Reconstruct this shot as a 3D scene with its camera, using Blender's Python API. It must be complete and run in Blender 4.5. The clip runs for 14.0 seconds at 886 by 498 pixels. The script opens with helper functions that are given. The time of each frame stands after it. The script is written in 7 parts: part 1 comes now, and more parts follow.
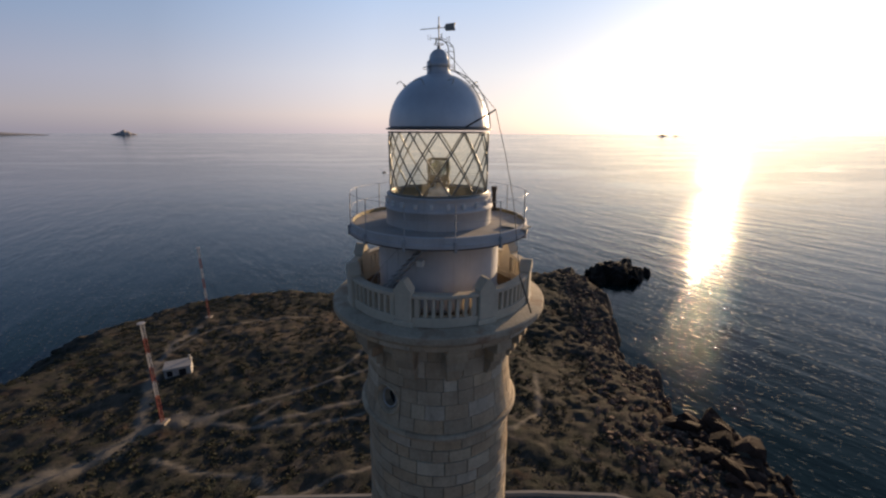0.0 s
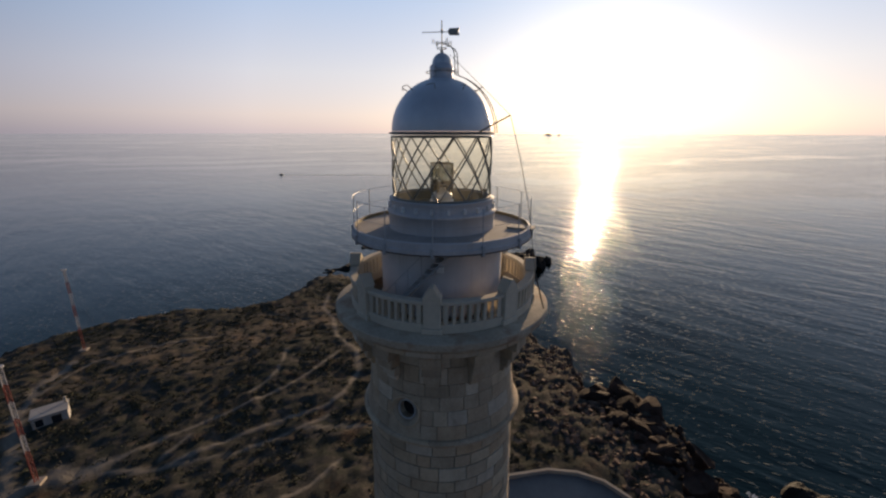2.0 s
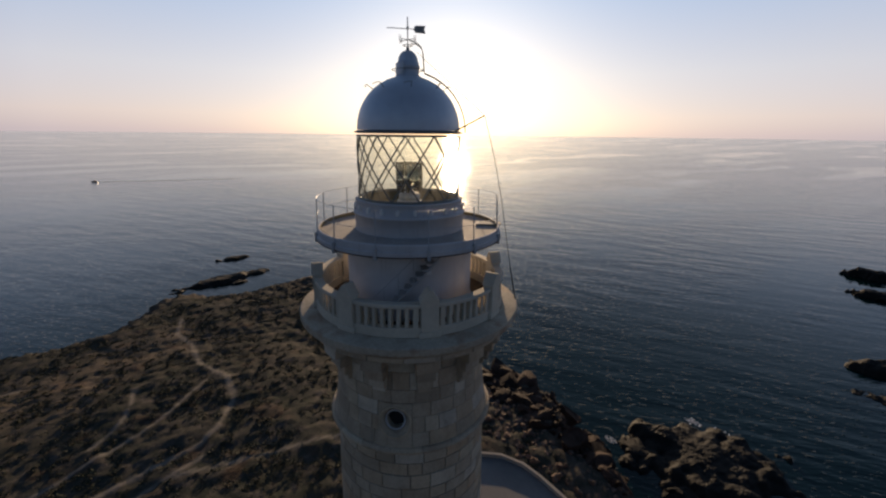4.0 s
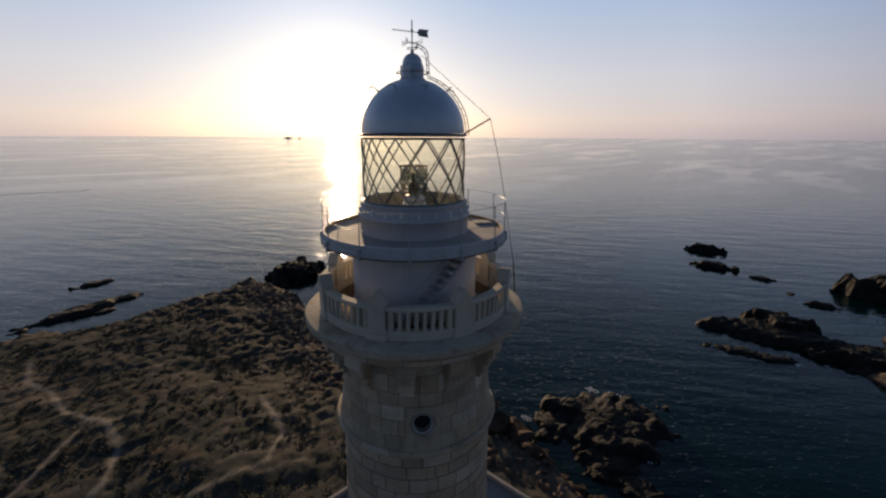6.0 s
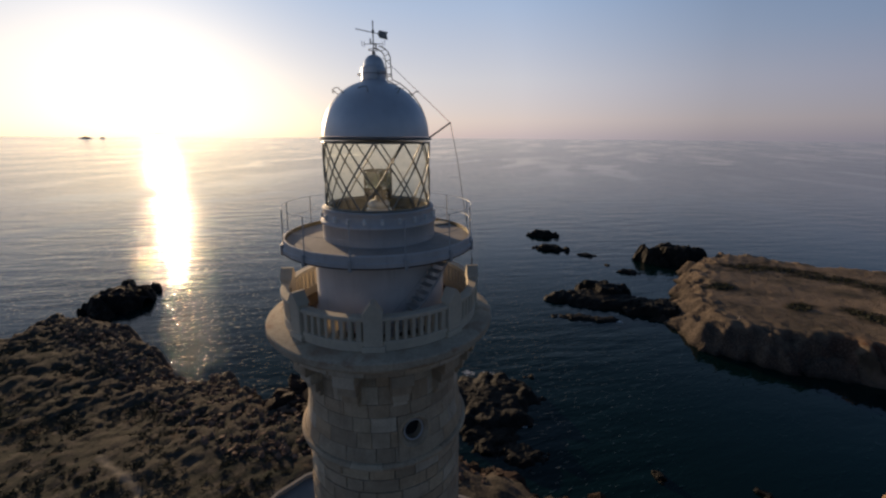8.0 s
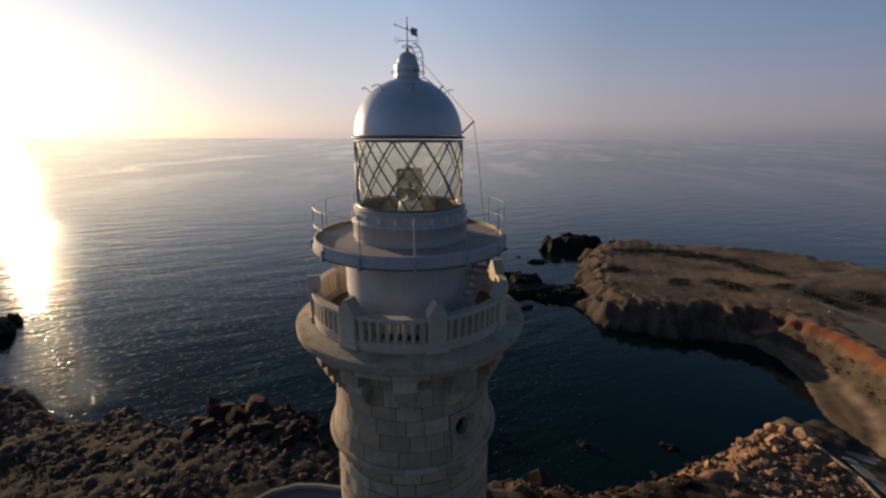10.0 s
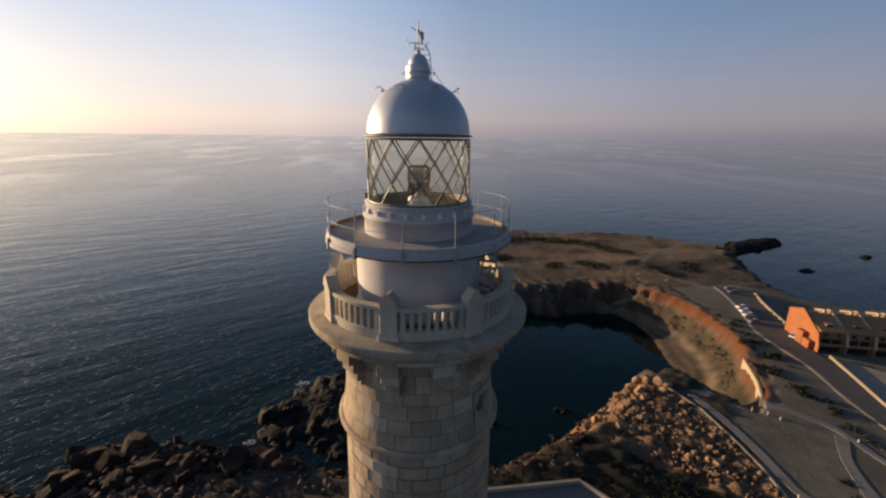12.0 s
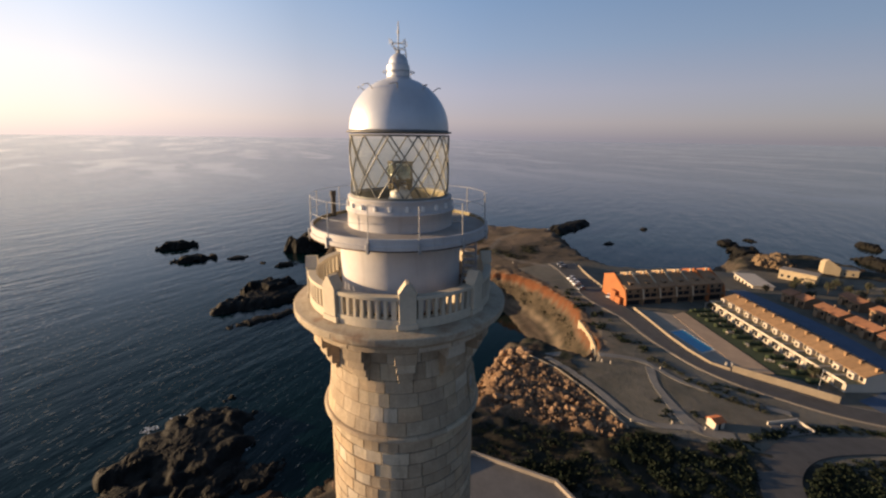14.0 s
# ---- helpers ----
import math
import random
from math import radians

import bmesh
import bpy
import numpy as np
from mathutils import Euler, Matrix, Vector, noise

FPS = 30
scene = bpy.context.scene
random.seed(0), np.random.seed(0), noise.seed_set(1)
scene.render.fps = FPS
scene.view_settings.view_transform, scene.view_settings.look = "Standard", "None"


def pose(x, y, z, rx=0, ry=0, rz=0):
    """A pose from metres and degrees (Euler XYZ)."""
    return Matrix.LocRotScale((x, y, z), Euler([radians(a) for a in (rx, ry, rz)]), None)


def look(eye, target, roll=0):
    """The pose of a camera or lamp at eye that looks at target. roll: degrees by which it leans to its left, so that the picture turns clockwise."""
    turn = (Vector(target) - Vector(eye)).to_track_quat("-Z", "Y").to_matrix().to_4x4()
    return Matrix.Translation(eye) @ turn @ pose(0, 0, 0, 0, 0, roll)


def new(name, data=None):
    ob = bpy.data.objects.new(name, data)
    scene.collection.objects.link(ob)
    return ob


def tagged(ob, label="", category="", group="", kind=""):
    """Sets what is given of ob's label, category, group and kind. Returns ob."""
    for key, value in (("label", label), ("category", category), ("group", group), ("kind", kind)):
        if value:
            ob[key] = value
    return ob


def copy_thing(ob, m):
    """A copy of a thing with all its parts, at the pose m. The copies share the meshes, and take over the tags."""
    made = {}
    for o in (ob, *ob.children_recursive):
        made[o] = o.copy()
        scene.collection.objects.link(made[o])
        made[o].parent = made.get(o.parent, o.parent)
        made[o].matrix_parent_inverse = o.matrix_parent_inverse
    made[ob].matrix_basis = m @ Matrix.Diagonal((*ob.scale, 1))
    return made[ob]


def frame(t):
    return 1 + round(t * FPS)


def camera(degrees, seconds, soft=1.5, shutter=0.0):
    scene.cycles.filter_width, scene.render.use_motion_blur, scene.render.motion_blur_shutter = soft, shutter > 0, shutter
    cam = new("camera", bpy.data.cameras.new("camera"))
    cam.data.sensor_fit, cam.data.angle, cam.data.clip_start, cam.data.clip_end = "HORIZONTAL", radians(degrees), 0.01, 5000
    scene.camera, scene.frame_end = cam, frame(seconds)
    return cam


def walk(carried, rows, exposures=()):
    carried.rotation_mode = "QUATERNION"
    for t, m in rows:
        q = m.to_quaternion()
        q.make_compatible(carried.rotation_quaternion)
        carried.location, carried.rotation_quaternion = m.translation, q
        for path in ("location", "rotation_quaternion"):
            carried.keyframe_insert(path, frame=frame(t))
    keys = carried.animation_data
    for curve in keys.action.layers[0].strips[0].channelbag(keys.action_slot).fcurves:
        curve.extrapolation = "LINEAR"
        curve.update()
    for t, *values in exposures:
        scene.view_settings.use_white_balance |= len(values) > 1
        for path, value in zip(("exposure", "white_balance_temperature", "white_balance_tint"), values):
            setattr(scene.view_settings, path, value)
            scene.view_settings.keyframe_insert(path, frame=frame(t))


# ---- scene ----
cam = camera(94.0, 14.0, 2.3)
PATH = [
    (0, (-0.291, -15.921, 81.955), (-0.235, -13.998, 81.408), 0.2),
    (0.5, (-1.214, -15.858, 81.973), (-1.029, -13.943, 81.425), 0.2),
    (1, (-2.162, -15.697, 81.984), (-1.856, -13.797, 81.439), 0.2),
    (1.5, (-3.098, -15.508, 82.044), (-2.7, -13.626, 81.497), 0.2),
    (2, (-4.048, -15.27, 82.117), (-3.549, -13.413, 81.569), 0.1),
    (2.5, (-4.96, -14.966, 82.12), (-4.341, -13.145, 81.573), 0.2),
    (3, (-5.926, -14.622, 82.107), (-5.143, -12.864, 81.564), 0.2),
    (3.2, (-6.278, -14.431, 82.082), (-5.423, -12.706, 81.54), 0.2),
    (5.3, (-9.82, -11.942, 82.038), (-8.501, -10.538, 81.502), 0.6),
    (5.5, (-10.17, -11.721, 82.038), (-8.818, -10.347, 81.504), 0.3),
    (6, (-10.892, -10.957, 82.054), (-9.44, -9.689, 81.523), 0.3),
    (6.5, (-11.527, -10.218, 82.144), (-9.951, -9.11, 81.61), 0.5),
    (7, (-12.129, -9.396, 82.17), (-10.447, -8.454, 81.636), 0.6),
    (7.5, (-12.64, -8.547, 82.157), (-10.889, -7.737, 81.628), 0.5),
    (8, (-13.126, -7.584, 82.152), (-11.326, -6.89, 81.625), 0.4),
    (10.3, (-14.708, -2.715, 82.076), (-12.791, -2.489, 81.553), 0.3),
    (10.5, (-14.928, -2.311, 82.105), (-13.007, -2.122, 81.584), 0.4),
    (11, (-15.169, -1.158, 82.061), (-13.239, -1.085, 81.541), 0.5),
    (11.5, (-15.28, -0.023, 82.024), (-13.35, -0.101, 81.504), 0.5),
    (12, (-15.393, 1.193, 82.078), (-13.483, 0.928, 81.547), 0.8),
    (12.5, (-15.389, 2.394, 82.016), (-13.512, 1.944, 81.49), 0.7),
    (13, (-15.307, 3.681, 82.0), (-13.489, 3.035, 81.474), 0.7),
    (13.5, (-15.202, 4.948, 81.909), (-13.448, 4.142, 81.388), 0.7),
    (14, (-14.857, 6.236, 81.888), (-13.165, 5.307, 81.366), 0.8),
]
walk(cam, [(t, look(eye, target, roll)) for t, eye, target, roll in PATH],
     [(0, -0.26, 6400, 10), (1.5, -0.34, 6380, 10), (2.5, -0.43, 6350, 10), (3.2, -0.46, 6330, 10), (5.5, -0.58, 6300, 10), (8, -0.64, 6350, 10), (10.5, -0.62, 6350, 10), (12, -0.32, 6600, 10), (13, -0.13, 6720, 10), (14, 0.08, 6900, 10)])

import itertools

# ---- world, sun ----
SUN_AZ, SUN_EL = 54.8, 6.3          # degrees: from +x towards +y, above the horizon
world = bpy.data.worlds.new("world")
scene.world = world
world.use_nodes = True
wn, wl = world.node_tree.nodes, world.node_tree.links
sky = wn.new("ShaderNodeTexSky")
sky.sky_type = "NISHITA"
sky.sun_disc = False
sky.sun_elevation = radians(SUN_EL)
sky.sun_rotation = radians(90 - SUN_AZ)
sky.air_density, sky.dust_density, sky.ozone_density = 0.7, 1.25, 2.0
sky.altitude = 80
# morning haze: pale and pinkish low over the sea, blue higher up
way = wn.new("ShaderNodeTexCoord")
split = wn.new("ShaderNodeSeparateXYZ")
wl.new(way.outputs["Generated"], split.inputs[0])
haze = wn.new("ShaderNodeValToRGB")
stops = [(0.0, (0.42, 0.35, 0.37)), (0.035, (0.505, 0.405, 0.385)), (0.12, (0.475, 0.44, 0.445)), (0.26, (0.32, 0.38, 0.49)), (0.5, (0.125, 0.19, 0.295)), (1.0, (0.040, 0.058, 0.095))]
while len(haze.color_ramp.elements) < len(stops):
    haze.color_ramp.elements.new(0.5)
for el, (p, c) in zip(haze.color_ramp.elements, stops):
    el.position, el.color = p, (*c, 1)
wl.new(split.outputs["Z"], haze.inputs["Fac"])
clear = wn["Background"]
clear.inputs["Strength"].default_value = 0.043
wl.new(sky.outputs[0], clear.inputs["Color"])
veil = wn.new("ShaderNodeBackground")
veil.inputs["Strength"].default_value = 0.62
# the haze scatters the sun's light forward, so it is paler towards the sun
facing = wn.new("ShaderNodeVectorMath")
facing.operation = "DOT_PRODUCT"
facing.inputs[1].default_value = (math.cos(radians(SUN_AZ)), math.sin(radians(SUN_AZ)), 0)
wl.new(way.outputs["Generated"], facing.inputs[0])
glow = wn.new("ShaderNodeMapRange")
glow.inputs["From Min"].default_value, glow.inputs["From Max"].default_value = -1, 1
wl.new(facing.outputs["Value"], glow.inputs["Value"])
fall = wn.new("ShaderNodeValToRGB")
stops = [(0.0, 0.15), (0.18, 0.26), (0.5, 0.385), (0.70, 0.52), (0.86, 0.88), (1.0, 0.88)]
while len(fall.color_ramp.elements) < len(stops):
    fall.color_ramp.elements.new(0.5)
for el, (p, c) in zip(fall.color_ramp.elements, stops):
    el.position, el.color = p, (c, c, c, 1)
wl.new(glow.outputs["Result"], fall.inputs["Fac"])
twice = wn.new("ShaderNodeMath")
twice.operation = "MULTIPLY"
twice.inputs[1].default_value = 2.0
wl.new(fall.outputs["Color"], twice.inputs[0])
wl.new(twice.outputs[0], veil.inputs["Strength"])
# away from the sun the haze turns bluer
cool = wn.new("ShaderNodeValToRGB")
stops = [(0.0, (0.37, 0.345, 0.44)), (0.035, (0.48, 0.41, 0.475)), (0.10, (0.45, 0.43, 0.55)), (0.19, (0.31, 0.40, 0.59)), (0.32, (0.19, 0.325, 0.565)), (0.5, (0.075, 0.155, 0.33)), (1.0, (0.025, 0.042, 0.09))]
while len(cool.color_ramp.elements) < len(stops):
    cool.color_ramp.elements.new(0.5)
for el, (p, c) in zip(cool.color_ramp.elements, stops):
    el.position, el.color = p, (*c, 1)
wl.new(split.outputs["Z"], cool.inputs["Fac"])
turn = wn.new("ShaderNodeMapRange")
turn.inputs["From Min"].default_value, turn.inputs["From Max"].default_value = 0.05, 0.75
wl.new(facing.outputs["Value"], turn.inputs["Value"])
tint = wn.new("ShaderNodeMix")
tint.data_type = "RGBA"
wl.new(turn.outputs["Result"], tint.inputs["Factor"])
wl.new(cool.outputs["Color"], tint.inputs["A"])
wl.new(haze.outputs["Color"], tint.inputs["B"])
wl.new(tint.outputs["Result"], veil.inputs["Color"])
both = wn.new("ShaderNodeAddShader")
wl.new(clear.outputs[0], both.inputs[0])
wl.new(veil.outputs[0], both.inputs[1])
wl.new(both.outputs[0], wn["World Output"].inputs["Surface"])

sun_data = bpy.data.lights.new("sun", "SUN")
sun_data.energy, sun_data.angle, sun_data.color = 9.0, radians(0.6), (1.0, 0.70, 0.42)
sun = new("sun", sun_data)
sun.matrix_world = look((0, 0, 200), (-math.cos(radians(SUN_AZ)) * 1000, -math.sin(radians(SUN_AZ)) * 1000,
                                      200 - 1000 * math.tan(radians(SUN_EL))))

# ---- materials ----
MATS = {}


def mat(name, build):
    if name not in MATS:
        m = bpy.data.materials.new(name)
        m.use_nodes = True
        t = m.node_tree
        build(t, t.nodes["Principled BSDF"])
        MATS[name] = m
    return MATS[name]


def node(t, kind, **values):
    n = t.nodes.new("ShaderNode" + kind)
    for key, value in values.items():
        n.inputs[key].default_value = value
    return n


def coords(t, scale=(1, 1, 1), turn=0.0, world_space=True):
    if world_space:
        src = t.nodes.new("ShaderNodeNewGeometry").outputs["Position"]
    else:
        src = t.nodes.new("ShaderNodeTexCoord").outputs["Object"]
    m = node(t, "Mapping")
    m.inputs["Scale"].default_value = scale
    m.inputs["Rotation"].default_value = (0, 0, turn)
    t.links.new(src, m.inputs["Vector"])
    return m.outputs["Vector"]


def drawn_out(t, turn, along):
    """World coordinates stretched along a direction on the ground, in degrees from +x."""
    m = node(t, "Mapping")
    m.vector_type = "TEXTURE"
    m.inputs["Rotation"].default_value = (0, 0, radians(turn))
    m.inputs["Scale"].default_value = (along, 1, 1)
    t.links.new(t.nodes.new("ShaderNodeNewGeometry").outputs["Position"], m.inputs["Vector"])
    return m.outputs["Vector"]


def fbm(t, vec, scale, detail=4.0, rough=0.6):
    n = node(t, "TexNoise", Scale=scale, Detail=detail, Roughness=rough)
    t.links.new(vec, n.inputs["Vector"])
    return n.outputs["Fac"]


def ramp(t, fac, stops):
    r = t.nodes.new("ShaderNodeValToRGB")
    e = r.color_ramp.elements
    while len(e) < len(stops):
        e.new(0.5)
    for el, (p, c) in zip(e, stops):
        el.position = p
        el.color = (*c, 1) if len(c) == 3 else c
    t.links.new(fac, r.inputs["Fac"])
    return r.outputs["Color"]


def mix(t, fac, a, b, kind="MIX"):
    m = t.nodes.new("ShaderNodeMix")
    m.data_type, m.blend_type = "RGBA", kind
    for sock, v in ((m.inputs["Factor"], fac), (m.inputs["A"], a), (m.inputs["B"], b)):
        if isinstance(v, bpy.types.NodeSocket):
            t.links.new(v, sock)
        else:
            sock.default_value = v if isinstance(v, (int, float)) else (*v, 1)
    return m.outputs["Result"]


def bump(t, p, height, dist, strength=1.0, under=None):
    b = node(t, "Bump", Strength=strength, Distance=dist)
    t.links.new(height, b.inputs["Height"])
    if under is not None:
        t.links.new(under, b.inputs["Normal"])
    if p is not None:
        t.links.new(b.outputs["Normal"], p.inputs["Normal"])
    return b.outputs["Normal"]


def attr(t, name):
    a = t.nodes.new("ShaderNodeAttribute")
    a.attribute_name = name
    return a.outputs["Fac"]


def simple(name, colour, rough=0.6, metal=0.0, grain=2.0, spread=0.25, relief=0.01, var=0.0, world_space=True):
    """A plain material with stains, grain and a little relief; var: how far repeats differ."""
    def build(t, p):
        v = coords(t, world_space=world_space)
        lo = tuple(c * (1 - spread) for c in colour)
        hi = tuple(min(1, c * (1 + spread)) for c in colour)
        big = fbm(t, v, grain * 0.35, 3)
        fine = fbm(t, v, grain * 3, 6, 0.7)
        col = ramp(t, big, [(0.3, lo), (0.7, hi)])
        col = mix(t, 0.45, col, ramp(t, fine, [(0.3, lo), (0.72, hi)]))
        if var:
            info = t.nodes.new("ShaderNodeObjectInfo")
            col = mix(t, 1.0, col, ramp(t, info.outputs["Random"], [(0, (1 - var,) * 3), (1, (1 + var * 0.4,) * 3)]), "MULTIPLY")
        t.links.new(col, p.inputs["Base Color"])
        r = ramp(t, fine, [(0.25, (max(0.02, rough - 0.12),) * 3), (0.75, (min(1, rough + 0.12),) * 3)])
        t.links.new(r, p.inputs["Roughness"])
        p.inputs["Metallic"].default_value = metal
        if relief:
            bump(t, p, fine, relief, 0.6)
    return mat(name, build)


def stone_build(t, p):
    v = coords(t)
    info = t.nodes.new("ShaderNodeObjectInfo")
    isl = t.nodes.new("ShaderNodeNewGeometry")
    pick = t.nodes.new("ShaderNodeMath")
    pick.operation = "ADD"
    t.links.new(info.outputs["Random"], pick.inputs[0])
    t.links.new(isl.outputs["Random Per Island"], pick.inputs[1])
    fr = t.nodes.new("ShaderNodeMath")
    fr.operation = "FRACT"
    t.links.new(pick.outputs[0], fr.inputs[0])
    tone = ramp(t, fr.outputs[0], [(0.0, (0.36, 0.29, 0.21)), (0.3, (0.48, 0.40, 0.30)), (0.55, (0.43, 0.345, 0.25)), (0.70, (0.49, 0.375, 0.255)),
                                   (0.86, (0.53, 0.445, 0.325)), (0.95, (0.62, 0.55, 0.44)), (1.0, (0.48, 0.42, 0.34))])
    blot = fbm(t, v, 1.3, 5, 0.65)
    grain = fbm(t, v, 14, 7, 0.75)
    col = mix(t, 1.0, tone, ramp(t, blot, [(0.3, (0.82, 0.79, 0.75)), (0.65, (1.14, 1.13, 1.10))]), "MULTIPLY")
    col = mix(t, 1.0, col, ramp(t, grain, [(0.25, (0.75, 0.73, 0.70)), (0.7, (1.08, 1.08, 1.08))]), "MULTIPLY")
    streak = fbm(t, coords(t, (3, 3, 0.35)), 1.6, 4, 0.6)
    col = mix(t, ramp(t, streak, [(0.55, (0, 0, 0)), (0.75, (0.5, 0.5, 0.5))]), col, (0.20, 0.155, 0.115))
    t.links.new(col, p.inputs["Base Color"])
    p.inputs["Roughness"].default_value = 0.88
    bump(t, p, grain, 0.03, 0.8, bump(t, None, blot, 0.05, 0.6))


def mortar_build(t, p):
    v = coords(t)
    g = fbm(t, v, 6, 6, 0.7)
    t.links.new(ramp(t, g, [(0.3, (0.11, 0.088, 0.066)), (0.7, (0.22, 0.18, 0.14))]), p.inputs["Base Color"])
    p.inputs["Roughness"].default_value = 0.95
    bump(t, p, g, 0.03)


def cornice_build(t, p):
    v = coords(t)
    blot = fbm(t, v, 0.9, 5, 0.65)
    grain = fbm(t, v, 10, 7, 0.75)
    rust = fbm(t, coords(t, (1, 1, 2.5)), 1.1, 4, 0.55)
    col = ramp(t, blot, [(0.3, (0.36, 0.305, 0.225)), (0.7, (0.54, 0.465, 0.35))])
    col = mix(t, ramp(t, rust, [(0.53, (0, 0, 0)), (0.68, (0.7, 0.7, 0.7))]), col, (0.27, 0.15, 0.085))
    col = mix(t, 1.0, col, ramp(t, grain, [(0.25, (0.72, 0.70, 0.68)), (0.7, (1.1, 1.1, 1.1))]), "MULTIPLY")
    t.links.new(col, p.inputs["Base Color"])
    p.inputs["Roughness"].default_value = 0.9
    bump(t, p, grain, 0.02, 0.7)


def plaster_build(t, p):
    v = coords(t)
    blot = fbm(t, v, 0.8, 5, 0.6)
    streak = fbm(t, coords(t, (4, 4, 0.25)), 1.2, 4, 0.6)
    grain = fbm(t, v, 25, 5, 0.7)
    col = ramp(t, blot, [(0.3, (0.45, 0.435, 0.43)), (0.7, (0.585, 0.56, 0.545))])
    col = mix(t, ramp(t, streak, [(0.55, (0, 0, 0)), (0.8, (0.55, 0.55, 0.55))]), col, (0.36, 0.325, 0.30))
    t.links.new(col, p.inputs["Base Color"])
    p.inputs["Roughness"].default_value = 0.75
    bump(t, p, grain, 0.006, 0.6)


def dome_build(t, p):
    v = coords(t)
    blot = fbm(t, v, 1.2, 4, 0.6)
    grain = fbm(t, v, 18, 6, 0.7)
    streak = fbm(t, coords(t, (5, 5, 0.5)), 1.0, 4, 0.6)
    col = ramp(t, blot, [(0.3, (0.56, 0.58, 0.62)), (0.7, (0.66, 0.68, 0.71))])
    col = mix(t, ramp(t, streak, [(0.58, (0, 0, 0)), (0.85, (0.35, 0.35, 0.35))]), col, (0.45, 0.43, 0.42))
    t.links.new(col, p.inputs["Base Color"])
    p.inputs["Metallic"].default_value = 0.38
    t.links.new(ramp(t, grain, [(0.3, (0.40,) * 3), (0.7, (0.52,) * 3)]), p.inputs["Roughness"])
    bump(t, p, grain, 0.003, 0.4, bump(t, None, blot, 0.03, 0.3))


def glass_build(t, p):
    out = t.nodes["Material Output"]
    tr = node(t, "BsdfTransparent")
    tr.inputs["Color"].default_value = (0.95, 0.955, 0.90, 1)
    gl = node(t, "BsdfGlossy", Roughness=0.03)
    weight = node(t, "LayerWeight", Blend=0.5)
    steep = t.nodes.new("ShaderNodeMath")
    steep.operation = "POWER"
    steep.inputs[1].default_value = 4.0
    t.links.new(weight.outputs["Facing"], steep.inputs[0])
    fres = node(t, "MapRange")
    fres.inputs["To Min"].default_value, fres.inputs["To Max"].default_value = 0.035, 0.45
    t.links.new(steep.outputs[0], fres.inputs["Value"])
    m = t.nodes.new("ShaderNodeMixShader")
    t.links.new(fres.outputs[0], m.inputs[0])
    t.links.new(tr.outputs[0], m.inputs[1])
    t.links.new(gl.outputs[0], m.inputs[2])
    # a thin film of salt on the panes
    salt = node(t, "BsdfTranslucent")
    salt.inputs["Color"].default_value = (0.85, 0.84, 0.78, 1)
    dust = node(t, "BsdfDiffuse")
    dust.inputs["Color"].default_value = (0.85, 0.84, 0.78, 1)
    film = t.nodes.new("ShaderNodeMixShader")
    t.links.new(salt.outputs[0], film.inputs[1])
    t.links.new(dust.outputs[0], film.inputs[2])
    coat = t.nodes.new("ShaderNodeMixShader")
    t.links.new(ramp(t, fbm(t, coords(t, (1, 1, 0.4)), 1.6, 4, 0.6), [(0.35, (0.03,) * 3), (0.7, (0.10,) * 3)]), coat.inputs[0])
    t.links.new(m.outputs[0], coat.inputs[1])
    t.links.new(film.outputs[0], coat.inputs[2])
    t.links.new(coat.outputs[0], out.inputs["Surface"])
    t.nodes.remove(p)


def lens_build(t, p):
    # ribbed prisms: clear and dark bands run round the barrel
    wave = node(t, "TexWave", Scale=9.0, Distortion=0.6)
    wave.bands_direction = "Z"
    t.links.new(coords(t, world_space=False), wave.inputs["Vector"])
    t.links.new(ramp(t, wave.outputs["Fac"], [(0.2, (0.55, 0.60, 0.47)), (0.8, (0.86, 0.89, 0.80))]), p.inputs["Base Color"])
    p.inputs["Roughness"].default_value = 0.07
    p.inputs["IOR"].default_value = 1.5
    p.inputs["Transmission Weight"].default_value = 0.82
    bump(t, p, wave.outputs["Fac"], 0.02, 0.5)


